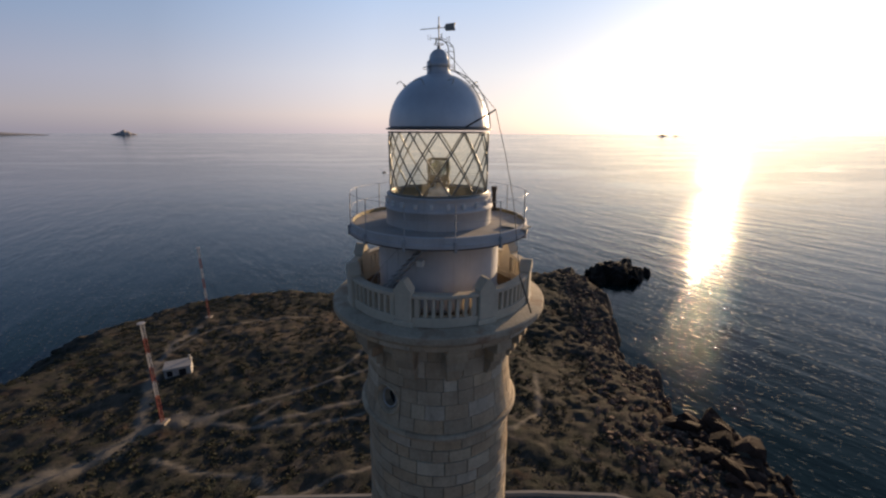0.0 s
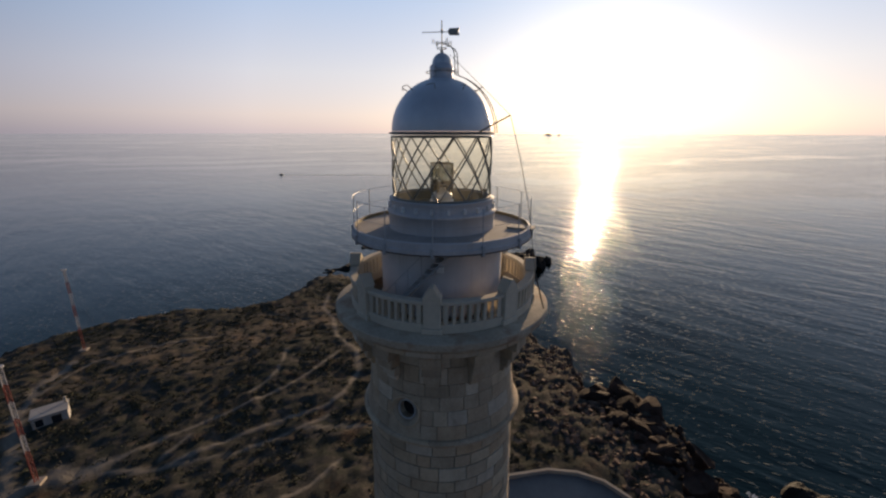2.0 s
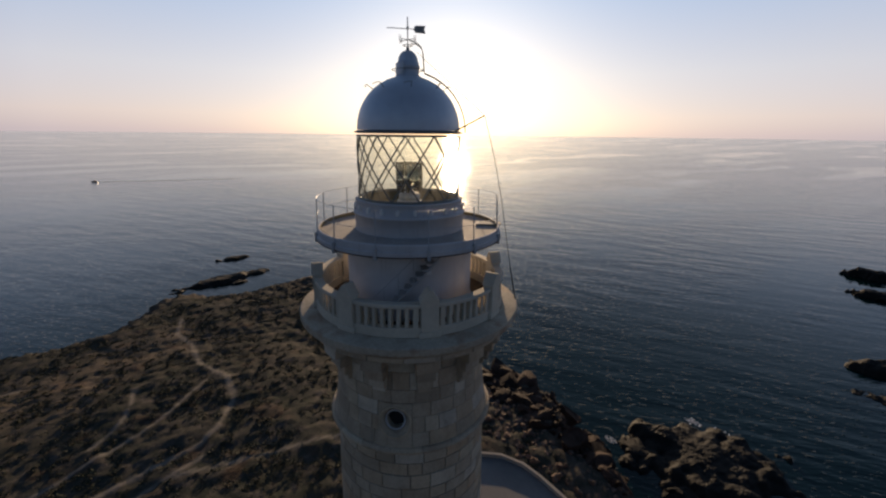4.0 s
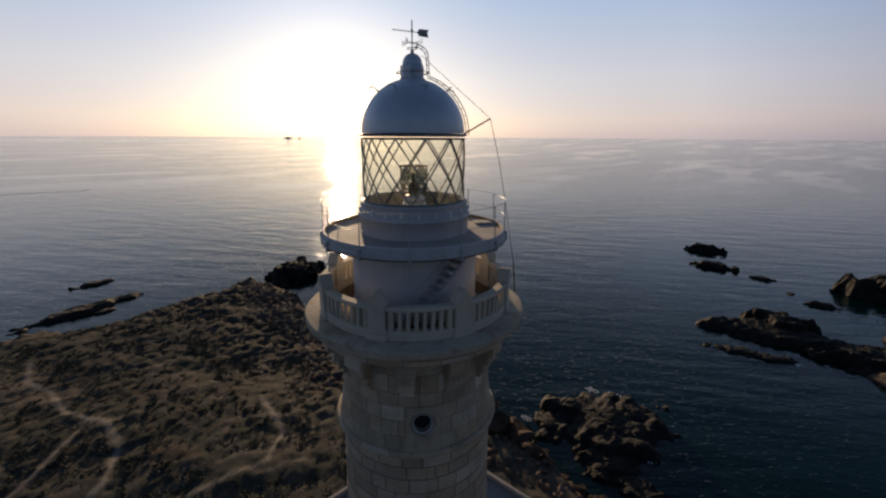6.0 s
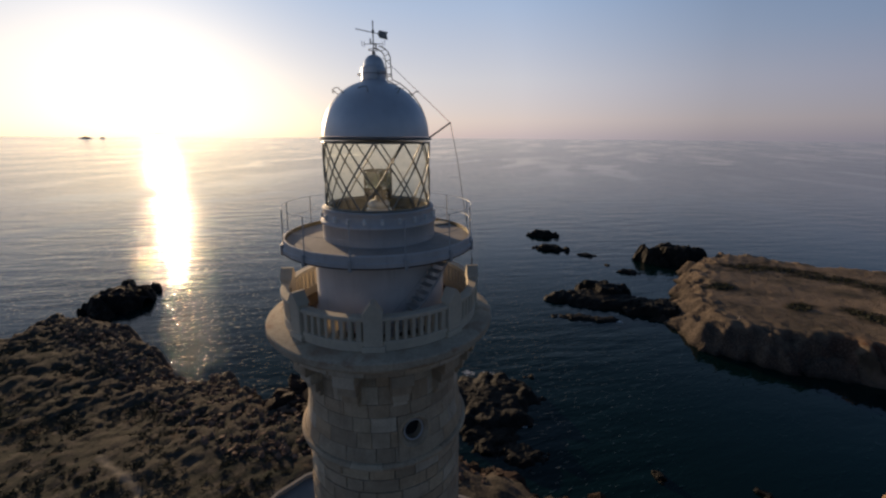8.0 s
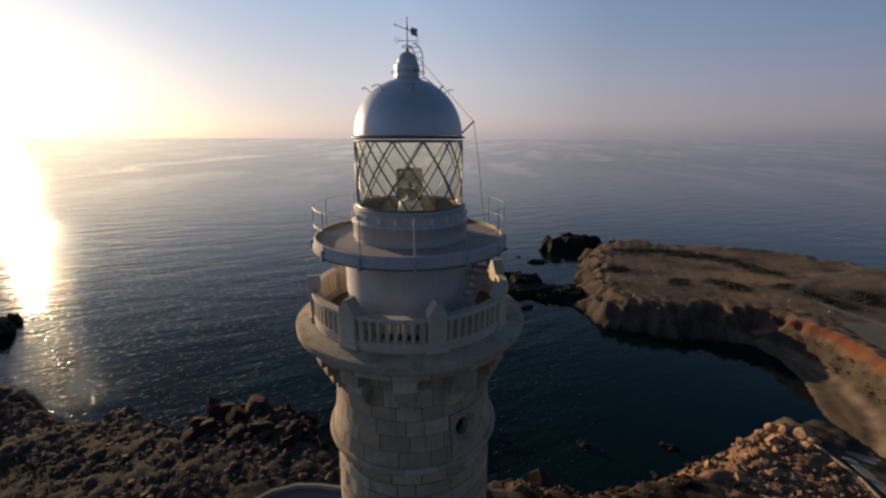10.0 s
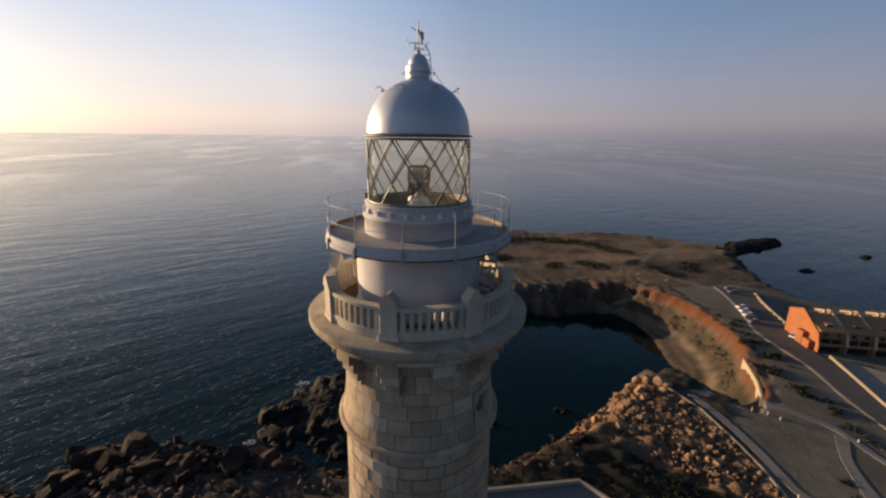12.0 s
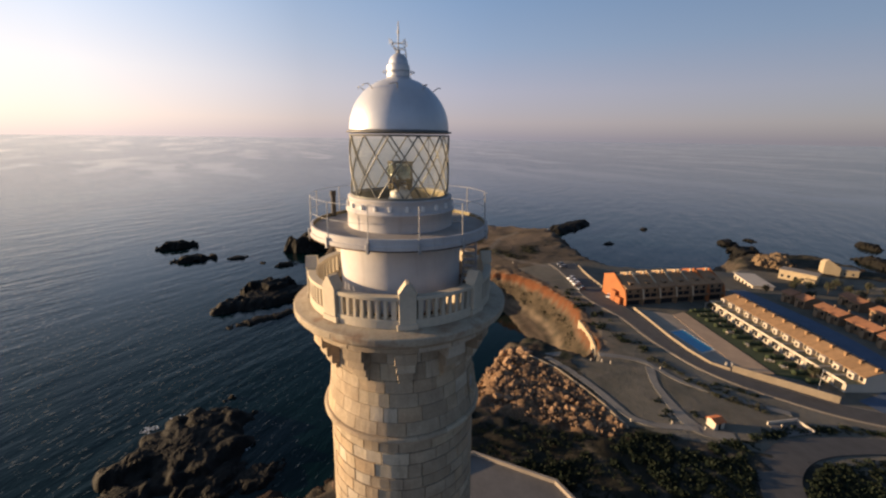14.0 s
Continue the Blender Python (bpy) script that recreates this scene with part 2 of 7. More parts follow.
def sea_build(t, p):
    # long low swell in trains, a shorter chop across it, and fine wavelets
    swell = fbm(t, drawn_out(t, -62, 3.2), 0.075, 3, 0.5)
    chop = fbm(t, drawn_out(t, -52, 3.4), 0.25, 3, 0.5)
    fine = fbm(t, drawn_out(t, -42, 3.0), 0.95, 2, 0.5)
    crest = ramp(t, fbm(t, drawn_out(t, -40, 2.0), 0.8, 2, 0.5), [(0.61, (0, 0, 0)), (0.75, (1, 1, 1))])
    # slicks: bands and swirls of smoother water
    warp = node(t, "TexNoise", Scale=0.0035, Detail=2.0)
    t.links.new(coords(t), warp.inputs["Vector"])
    bent = node(t, "VectorMath")
    bent.operation = "MULTIPLY_ADD"
    bent.inputs[1].default_value = (260, 260, 0)
    t.links.new(warp.outputs["Color"], bent.inputs[0])
    t.links.new(coords(t, (0.22, 1, 1), radians(25)), bent.inputs[2])
    slick = fbm(t, bent.outputs[0], 0.0075, 5, 0.62)
    # the sheltered bay lies calmer
    away = node(t, "VectorMath")
    away.operation = "DISTANCE"
    away.inputs[1].default_value = (108, -84, 0)
    t.links.new(coords(t), away.inputs[0])
    calm = node(t, "MapRange")
    calm.inputs["From Min"].default_value, calm.inputs["From Max"].default_value = 35, 95
    calm.inputs["To Min"].default_value, calm.inputs["To Max"].default_value = 0.25, 1.0
    t.links.new(away.outputs["Value"], calm.inputs["Value"])
    rough_sea = ramp(t, slick, [(0.35, (0.22,) * 3), (0.45, (0.62,) * 3), (0.54, (0.95,) * 3), (0.66, (1, 1, 1))])
    power = mix(t, 1.0, rough_sea, calm.outputs["Result"], "MULTIPLY")
    for height, dist, strength in ((swell, 1.3, 0.62), (chop, 0.46, 0.56), (fine, 0.15, 0.6), (crest, 0.15, 0.85)):
        push = node(t, "Math")
        push.operation = "MULTIPLY"
        push.inputs[1].default_value = strength
        t.links.new(power, push.inputs[0])
        n = bump(t, None, height, dist, 1.0, n if height is not swell else None)
        t.links.new(push.outputs[0], n.node.inputs["Strength"])
    t.links.new(n, p.inputs["Normal"])
    t.links.new(ramp(t, slick, [(0.35, (0.0010, 0.0090, 0.0088)), (0.7, (0.0014, 0.0115, 0.0112))]), p.inputs["Base Color"])
    # wavelets too small to model roughen the open water further out
    out = node(t, "MapRange")
    out.inputs["From Max"].default_value = 4000
    t.links.new(away.outputs["Value"], out.inputs["Value"])
    spread = ramp(t, out.outputs["Result"], [(0.03, (0.05,) * 3), (0.12, (0.09,) * 3), (0.3, (0.13,) * 3), (0.62, (0.11,) * 3), (1.0, (0.10,) * 3)])
    t.links.new(mix(t, 1.0, spread, ramp(t, slick, [(0.33, (0.42,) * 3), (0.49, (1, 1, 1))]), "MULTIPLY"), p.inputs["Roughness"])
    p.inputs["IOR"].default_value = 1.33
    p.inputs["Specular IOR Level"].default_value = 0.27


def land_build(t, p):
    v = coords(t)
    n1 = fbm(t, v, 0.045, 5, 0.62)
    n2 = fbm(t, v, 0.28, 6, 0.68)
    n3 = fbm(t, v, 1.7, 6, 0.72)
    n4 = fbm(t, v, 0.11, 4, 0.6)
    scrub = ramp(t, n2, [(0.34, (0.018, 0.022, 0.017)), (0.46, (0.032, 0.036, 0.028)), (0.54, (0.048, 0.045, 0.037)), (0.68, (0.095, 0.083, 0.072))])
    soil = ramp(t, n3, [(0.3, (0.040, 0.036, 0.029)), (0.7, (0.105, 0.092, 0.075))])
    rust = ramp(t, n3, [(0.3, (0.045, 0.022, 0.014)), (0.7, (0.12, 0.070, 0.046))])
    rock = ramp(t, n3, [(0.28, (0.030, 0.026, 0.021)), (0.5, (0.070, 0.057, 0.046)), (0.72, (0.18, 0.145, 0.115))])
    col = mix(t, ramp(t, n1, [(0.42, (0, 0, 0)), (0.62, (0.6, 0.6, 0.6))]), scrub, soil)
    col = mix(t, ramp(t, n4, [(0.57, (0, 0, 0)), (0.70, (0.5, 0.5, 0.5))]), col, rust)
    col = mix(t, attr(t, "sandy"), col, mix(t, n2, (0.155, 0.115, 0.080), (0.265, 0.20, 0.142)))
    col = mix(t, attr(t, "rocky"), col, rock)
    col = mix(t, attr(t, "heath"), col, mix(t, n3, (0.014, 0.013, 0.009), (0.040, 0.034, 0.024)))
    col = mix(t, attr(t, "red"), col, mix(t, n3, (0.075, 0.030, 0.016), (0.19, 0.082, 0.042)))
    col = mix(t, attr(t, "scree"), col, ramp(t, n3, [(0.28, (0.085, 0.048, 0.028)), (0.5, (0.20, 0.122, 0.072)), (0.72, (0.36, 0.25, 0.165))]))
    col = mix(t, attr(t, "paved"), col, mix(t, ramp(t, n1, [(0.35, (0, 0, 0)), (0.65, (1, 1, 1))]), mix(t, n2, (0.10, 0.096, 0.077), (0.235, 0.22, 0.18)), mix(t, n3, (0.205, 0.195, 0.162), (0.325, 0.305, 0.255))))
    col = mix(t, attr(t, "trail"), col, mix(t, n3, (0.19, 0.165, 0.135), (0.31, 0.275, 0.23)))
    col = mix(t, attr(t, "wet"), col, (0.022, 0.020, 0.016))
    t.links.new(col, p.inputs["Base Color"])
    p.inputs["Roughness"].default_value = 0.95
    p.inputs["Specular IOR Level"].default_value = 0.04
    bump(t, p, n3, 0.30, 0.7, bump(t, None, n2, 0.45, 0.4))


def rock_build(t, p):
    v = coords(t)
    info = t.nodes.new("ShaderNodeObjectInfo")
    n2 = fbm(t, v, 0.5, 6, 0.68)
    n3 = fbm(t, v, 2.6, 7, 0.75)
    col = ramp(t, n3, [(0.28, (0.10, 0.062, 0.038)), (0.5, (0.30, 0.195, 0.12)), (0.72, (0.55, 0.40, 0.265))])
    col = mix(t, 1.0, col, ramp(t, n2, [(0.3, (0.6, 0.58, 0.56)), (0.7, (1.15, 1.12, 1.08))]), "MULTIPLY")
    col = mix(t, 1.0, col, ramp(t, info.outputs["Random"], [(0, (0.75, 0.72, 0.70)), (1, (1.2, 1.15, 1.1))]), "MULTIPLY")
    t.links.new(col, p.inputs["Base Color"])
    p.inputs["Roughness"].default_value = 0.9
    bump(t, p, n3, 0.25, 0.9)


def reef_build(t, p):
    v = coords(t)
    n3 = fbm(t, v, 1.5, 7, 0.75)
    col = ramp(t, n3, [(0.30, (0.004, 0.004, 0.0035)), (0.50, (0.010, 0.0095, 0.008)), (0.74, (0.030, 0.027, 0.022))])
    t.links.new(col, p.inputs["Base Color"])
    t.links.new(ramp(t, n3, [(0.3, (0.55,) * 3), (0.6, (0.9,) * 3)]), p.inputs["Roughness"])
    p.inputs["Specular IOR Level"].default_value = 0.15
    bump(t, p, n3, 0.35, 0.9)


def leaf_build(tones):
    def build(t, p):
        v = coords(t)
        isl = t.nodes.new("ShaderNodeNewGeometry")
        col = ramp(t, isl.outputs["Random Per Island"], tones)
        col = mix(t, 1.0, col, ramp(t, fbm(t, v, 3, 4, 0.7), [(0.3, (0.6, 0.6, 0.6)), (0.7, (1.2, 1.2, 1.2))]), "MULTIPLY")
        t.links.new(col, p.inputs["Base Color"])
        p.inputs["Roughness"].default_value = 0.85
        p.inputs["Specular IOR Level"].default_value = 0.15
    return build


def pool_build(t, p):
    v = coords(t)
    t.links.new(ramp(t, fbm(t, v, 0.4, 3), [(0.3, (0.008, 0.16, 0.31)), (0.7, (0.012, 0.21, 0.38))]), p.inputs["Base Color"])
    p.inputs["Roughness"].default_value = 0.06
    bump(t, p, fbm(t, v, 1.5, 3), 0.02, 0.3)


STONE = mat("stone", stone_build)
MORTAR = mat("mortar", mortar_build)
CORNICE = mat("cornice_stone", cornice_build)
PLASTER = mat("weathered_white", plaster_build)
DOME = mat("dome_aluminium", dome_build)
GLASS = mat("pane_glass", glass_build)
LENS = mat("lens_glass", lens_build)
SEA = mat("sea", sea_build)
LAND = mat("land", land_build)
ROCK = mat("rock", rock_build)
REEF = mat("reef", reef_build)
LEAF = mat("scrub_leaf", leaf_build([(0.0, (0.034, 0.042, 0.025)), (0.4, (0.054, 0.060, 0.038)), (0.7, (0.062, 0.063, 0.042)), (0.88, (0.072, 0.067, 0.047)), (1.0, (0.090, 0.080, 0.058))]))
BUSHLEAF = mat("bush_leaf", leaf_build([(0.0, (0.012, 0.019, 0.011)), (0.5, (0.018, 0.027, 0.015)), (0.85, (0.021, 0.028, 0.017)), (1.0, (0.026, 0.030, 0.019))]))
POOL = mat("pool_water", pool_build)
WHITE = simple("white_paint", (0.74, 0.73, 0.70), 0.5, relief=0.003)
BAR = simple("bar_paint", (0.30, 0.30, 0.285), 0.5, 0.2, 6, 0.3, 0.003)
EAVE = simple("eave_metal", (0.17, 0.17, 0.165), 0.55, 0.4, 5, 0.3, 0.003)
STAIRGREY = simple("stair_paint", (0.36, 0.355, 0.35), 0.6, 0.2, 6, 0.3, 0.003)
GLAZING = simple("glazing_paint", (0.20, 0.197, 0.17), 0.5, 0.2, 6, 0.3, 0.003)
OLIVE = simple("lantern_lining", (0.17, 0.145, 0.075), 0.6, 0.2, 3, 0.25, 0.004)
DARK = simple("dark_iron", (0.045, 0.042, 0.040), 0.6, 0.5, 6, 0.35, 0.004)
BRASS = simple("brass", (0.13, 0.108, 0.058), 0.4, 0.7, 6, 0.25, 0.002)
BALCONY = simple("balcony_floor", (0.12, 0.08, 0.045), 0.9, 0.0, 3, 0.35, 0.01)
DECK = simple("gallery_deck", (0.33, 0.30, 0.27), 0.85, 0.0, 3, 0.3, 0.01)
ASPHALT = simple("asphalt", (0.078, 0.074, 0.071), 0.92, 0.0, 1.2, 0.3, 0.01)
GRAVEL = simple("gravel", (0.20, 0.187, 0.165), 0.95, 0.0, 0.5, 0.4, 0.02)
CONCRETE = simple("concrete", (0.30, 0.255, 0.205), 0.9, 0.0, 0.8, 0.25, 0.01)
GREYFLOOR = simple("esplanade_floor", (0.145, 0.135, 0.125), 0.92, 0.0, 0.35, 0.28, 0.01)
PINKPAVE = simple("pink_paving", (0.42, 0.30, 0.20), 0.85, 0.0, 1.0, 0.2, 0.01)
ORANGE = simple("orange_render", (0.31, 0.108, 0.036), 0.85, 0.0, 1.2, 0.18, 0.01, 0.1)
CREAM = simple("cream_render", (0.36, 0.29, 0.19), 0.85, 0.0, 1.0, 0.18, 0.01, 0.15)
OCHRE = simple("ochre_render", (0.235, 0.152, 0.090), 0.88, 0.0, 1.0, 0.2, 0.01, 0.15)
HOUSEWHITE = simple("house_white", (0.50, 0.44, 0.36), 0.8, 0.0, 0.8, 0.12, 0.01, 0.1)
ROOFTAN = simple("ochre_tile", (0.34, 0.19, 0.095), 0.85, 0.0, 2.2, 0.3, 0.02, 0.15)
COPING = simple("pale_coping", (0.46, 0.37, 0.26), 0.85, 0.0, 1.0, 0.15, 0.01, 0.1)
HILLROCK = simple("hill_rock", (0.15, 0.10, 0.055), 0.9, 0.0, 0.8, 0.5, 0.2)
GARDENWALL = simple("garden_wall", (0.25, 0.205, 0.15), 0.9, 0.0, 0.9, 0.25, 0.01)
TANTILE = simple("tan_tile", (0.27, 0.165, 0.085), 0.85, 0.0, 2.2, 0.3, 0.02, 0.15)
OLIVETILE = simple("olive_terrace", (0.30, 0.24, 0.115), 0.88, 0.0, 1.5, 0.25, 0.02, 0.15)
REDTILE = simple("red_tile", (0.27, 0.125, 0.065), 0.85, 0.0, 2.2, 0.3, 0.02, 0.2)
HUTGREY = simple("hut_render", (0.31, 0.295, 0.28), 0.85, 0.0, 1.2, 0.2, 0.01)
HUTTILE = simple("hut_tile", (0.55, 0.17, 0.06), 0.85, 0.0, 2.2, 0.25, 0.02)
# dark panes; also the painted shade of the garage and loggia openings
GLASSANDSHADE = simple("dark_glass_and_shade", (0.020, 0.022, 0.026), 0.15, 0.0, 3, 0.2, 0.0)
LAWN = simple("lawn", (0.046, 0.062, 0.024), 0.95, 0.0, 1.2, 0.4, 0.03)
HEDGE = simple("hedge", (0.028, 0.042, 0.016), 0.9, 0.0, 3.0, 0.45, 0.05)
MASTRED = simple("mast_red", (0.22, 0.05, 0.035), 0.6, 0.0, 2, 0.2, 0.003)
MASTWHITE = simple("mast_white", (0.40, 0.385, 0.375), 0.6, 0.0, 2, 0.15, 0.003)
CARWHITE = simple("car_white", (0.75, 0.75, 0.76), 0.25, 0.0, 1, 0.05, 0.0)
CARGREY = simple("car_grey", (0.22, 0.23, 0.25), 0.25, 0.3, 1, 0.08, 0.0)
TYRE = simple("tyre", (0.02, 0.02, 0.02), 0.9, 0.0, 5, 0.2, 0.0)
SLOPEROCK = simple("slope_rock", (0.125, 0.088, 0.067), 0.9, 0.0, 0.9, 0.6, 0.2, 0.3)
SHOREROCK = simple("shore_rock", (0.046, 0.030, 0.023), 0.85, 0.0, 0.9, 0.7, 0.3, 0.5)
for m in (SHOREROCK, SLOPEROCK):
    m.node_tree.nodes["Principled BSDF"].inputs["Specular IOR Level"].default_value = 0.08
# street asphalt with the blue skylight of its shade put into the colour
SKYLITROAD = simple("skylit_asphalt", (0.070, 0.105, 0.165), 0.85, 0.0, 0.8, 0.2, 0.01)
RUST = simple("rusty_iron", (0.085, 0.05, 0.032), 0.85, 0.1, 5, 0.45, 0.004)
RAILGREY = simple("rail_paint", (0.42, 0.42, 0.42), 0.5, 0.1, 6, 0.25, 0.002)
BARK = simple("bark", (0.10, 0.075, 0.05), 0.9, 0.0, 4, 0.3, 0.02)
DRYGRASS = simple("dry_grass", (0.10, 0.078, 0.048), 0.95, 0.0, 0.6, 0.45, 0.0)
FOAM = simple("foam", (0.82, 0.84, 0.85), 0.9, 0.0, 1.2, 0.1, 0.05)

# ---- mesh helpers ----


def mesh_of(name, verts, faces, smooth=False):
    me = bpy.data.meshes.new(name)
    me.from_pydata([tuple(v) for v in verts], [], faces)
    me.validate()
    if smooth:
        me.shade_smooth()
    me.update()
    return me


def bm_mesh(name, bm, smooth=False):
    bmesh.ops.recalc_face_normals(bm, faces=bm.faces[:])
    me = bpy.data.meshes.new(name)
    bm.to_mesh(me)
    bm.free()
    if smooth:
        me.shade_smooth()
    return me


def part(name, data, material, parent=None, label="", smooth=False):
    """One mesh object from a bmesh or a mesh, under a thing or a part."""
    me = bm_mesh(name, data, smooth) if isinstance(data, bmesh.types.BMesh) else data
    if material is not None and not me.materials:
        me.materials.append(material)
    ob = new(name, me)
    if parent is not None:
        ob.parent = parent
    if label:
        ob["label"] = label
    return ob


def thing(name, label, category, group="", kind="", at=None):
    e = new(name)
    e.empty_display_size = 0.3
    if at is not None:
        e.matrix_basis = at
    return tagged(e, label, category, group, kind)


def lathe(bm, profile, segs=64, a0=0.0, a1=360.0):
    """Turn (r, z) points round the z axis."""
    full = abs(a1 - a0) >= 359.9
    n = segs if full else segs + 1
    rings = []
    for r, z in profile:
        rings.append([bm.verts.new((r * math.cos(a), r * math.sin(a), z))
                      for a in (radians(a0 + (a1 - a0) * i / segs) for i in range(n))])
    for lo, hi in zip(rings, rings[1:]):
        for i in range(segs):
            j = (i + 1) % n
            bm.faces.new((lo[i], lo[j], hi[j], hi[i]))
    return rings


def lathed(profile, segs=64, closed=False, a0=0.0, a1=360.0, cap=False):
    bm = bmesh.new()
    pts = list(profile) + ([profile[0]] if closed else [])
    rings = lathe(bm, pts, segs, a0, a1)
    if closed:
        bmesh.ops.remove_doubles(bm, verts=bm.verts[:], dist=1e-5)
    if cap:
        bm.faces.new(rings[-1])
        bm.faces.new(rings[0])
    return bm


def box(bm, x0, x1, y0, y1, z0, z1, m=None, bevel=0.0):
    vs = [bm.verts.new((x, y, z)) for z in (z0, z1) for y in (y0, y1) for x in (x0, x1)]
    fs = [bm.faces.new([vs[i] for i in f]) for f in ((0, 2, 3, 1), (4, 5, 7, 6), (0, 1, 5, 4), (2, 6, 7, 3), (0, 4, 6, 2), (1, 3, 7, 5))]
    if bevel:
        es = list({e for f in fs for e in f.edges})
        out = bmesh.ops.bevel(bm, geom=es, offset=bevel, segments=1, affect="EDGES")
        vs = list({v for f in out["faces"] for v in f.verts} | {v for v in vs if v.is_valid})
    if m is not None:
        bmesh.ops.transform(bm, matrix=m, verts=[v for v in vs if v.is_valid])
    return vs


def boxed(x0, x1, y0, y1, z0, z1, m=None, bevel=0.0):
    bm = bmesh.new()
    box(bm, x0, x1, y0, y1, z0, z1, m, bevel)
    return bm


def prism(outline, z0, z1):
    """An upright prism over a plan outline."""
    bm = bmesh.new()
    lo = [bm.verts.new((x, y, z0)) for x, y in outline]
    hi = [bm.verts.new((x, y, z1)) for x, y in outline]
    bm.faces.new(lo[::-1])
    bm.faces.new(hi)
    for i in range(len(lo)):
        j = (i + 1) % len(lo)
        bm.faces.new((lo[i], lo[j], hi[j], hi[i]))
    return bm


def rod(bm, a, b, r, segs=8):
    a, b = Vector(a), Vector(b)
    q = (b - a).to_track_quat("Z", "Y").to_matrix()
    rings = [[bm.verts.new(p + q @ Vector((r * math.cos(k), r * math.sin(k), 0))) for k in (2 * math.pi * i / segs for i in range(segs))] for p in (a, b)]
    for i in range(segs):
        j = (i + 1) % segs
        bm.faces.new((rings[0][i], rings[0][j], rings[1][j], rings[1][i]))
    bm.faces.new(rings[0][::-1])
    bm.faces.new(rings[1])


def tube(points, r, segs=6, ring=False):
    """A round bar along a line of points."""
    bm = bmesh.new()
    pts = [Vector(p) for p in points]
    n = len(pts)
    rings = []
    for i, p in enumerate(pts):
        a = pts[i - 1] if (i or ring) else p
        b = pts[(i + 1) % n] if (i < n - 1 or ring) else p
        d = (b - a).normalized()
        side = d.cross(Vector((0, 0, 1)))
        side = side.normalized() if side.length > 1e-4 else Vector((1, 0, 0))
        up = side.cross(d)
        rings.append([bm.verts.new(p + r * (math.cos(k) * side + math.sin(k) * up)) for k in (2 * math.pi * s / segs for s in range(segs))])
    for i in range(n if ring else n - 1):
        lo, hi = rings[i], rings[(i + 1) % n]
        for s in range(segs):
            u = (s + 1) % segs
            bm.faces.new((lo[s], lo[u], hi[u], hi[s]))
    if not ring:
        bm.faces.new(rings[0][::-1])
        bm.faces.new(rings[-1])
    return bm


def on(r, az, z):
    return Vector((r * math.cos(radians(az)), r * math.sin(radians(az)), z))


def arc_block(r0, r1, a0, a1, z0, z1, segs=3, chamfer=0.0):
    """A block that follows the round of the tower."""
    c = chamfer
    prof = [(r0, z0), (r1 - c, z0), (r1, z0 + c), (r1, z1 - c), (r1 - c, z1), (r0, z1)] if c else [(r0, z0), (r1, z0), (r1, z1), (r0, z1)]
    bm = bmesh.new()
    rings = []
    dc = math.degrees(c / r1) if c else 0
    for i in range(segs + 1):
        row = []
        for r, z in prof:
            aa0, aa1 = (a0 + dc, a1 - dc) if (c and abs(r - r1) < 1e-6) else (a0, a1)
            a = radians(aa0 + (aa1 - aa0) * i / segs)
            row.append(bm.verts.new((r * math.cos(a), r * math.sin(a), z)))
        rings.append(row)
    k = len(prof)
    for lo, hi in zip(rings, rings[1:]):
        for i in range(k):
            j = (i + 1) % k
            bm.faces.new((lo[i], hi[i], hi[j], lo[j]))
    bm.faces.new(rings[0])
    bm.faces.new(rings[-1][::-1])
    return bm


def fused(blocks):
    """Join several bmeshes into one."""
    out = bmesh.new()
    for b in blocks:
        me = bpy.data.meshes.new("tmp")
        b.to_mesh(me)
        b.free()
        out.from_mesh(me)
        bpy.data.meshes.remove(me)
    return out


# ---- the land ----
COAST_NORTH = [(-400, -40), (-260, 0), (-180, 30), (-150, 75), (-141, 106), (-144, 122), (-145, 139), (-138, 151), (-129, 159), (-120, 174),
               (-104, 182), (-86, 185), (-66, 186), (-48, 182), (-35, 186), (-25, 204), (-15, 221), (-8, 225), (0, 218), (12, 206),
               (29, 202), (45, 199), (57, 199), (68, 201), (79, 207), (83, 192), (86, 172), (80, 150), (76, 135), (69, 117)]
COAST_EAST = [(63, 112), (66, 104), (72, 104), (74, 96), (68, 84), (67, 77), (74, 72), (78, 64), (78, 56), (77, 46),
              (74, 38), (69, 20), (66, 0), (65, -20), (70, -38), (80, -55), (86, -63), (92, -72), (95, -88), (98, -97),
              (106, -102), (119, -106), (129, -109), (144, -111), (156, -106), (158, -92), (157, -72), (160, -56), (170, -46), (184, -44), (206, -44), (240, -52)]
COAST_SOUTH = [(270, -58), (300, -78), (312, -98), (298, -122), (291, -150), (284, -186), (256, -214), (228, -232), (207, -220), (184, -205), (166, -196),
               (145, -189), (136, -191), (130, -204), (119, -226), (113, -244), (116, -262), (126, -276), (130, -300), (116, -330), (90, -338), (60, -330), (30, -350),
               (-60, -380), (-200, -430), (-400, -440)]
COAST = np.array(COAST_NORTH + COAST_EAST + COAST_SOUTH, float)

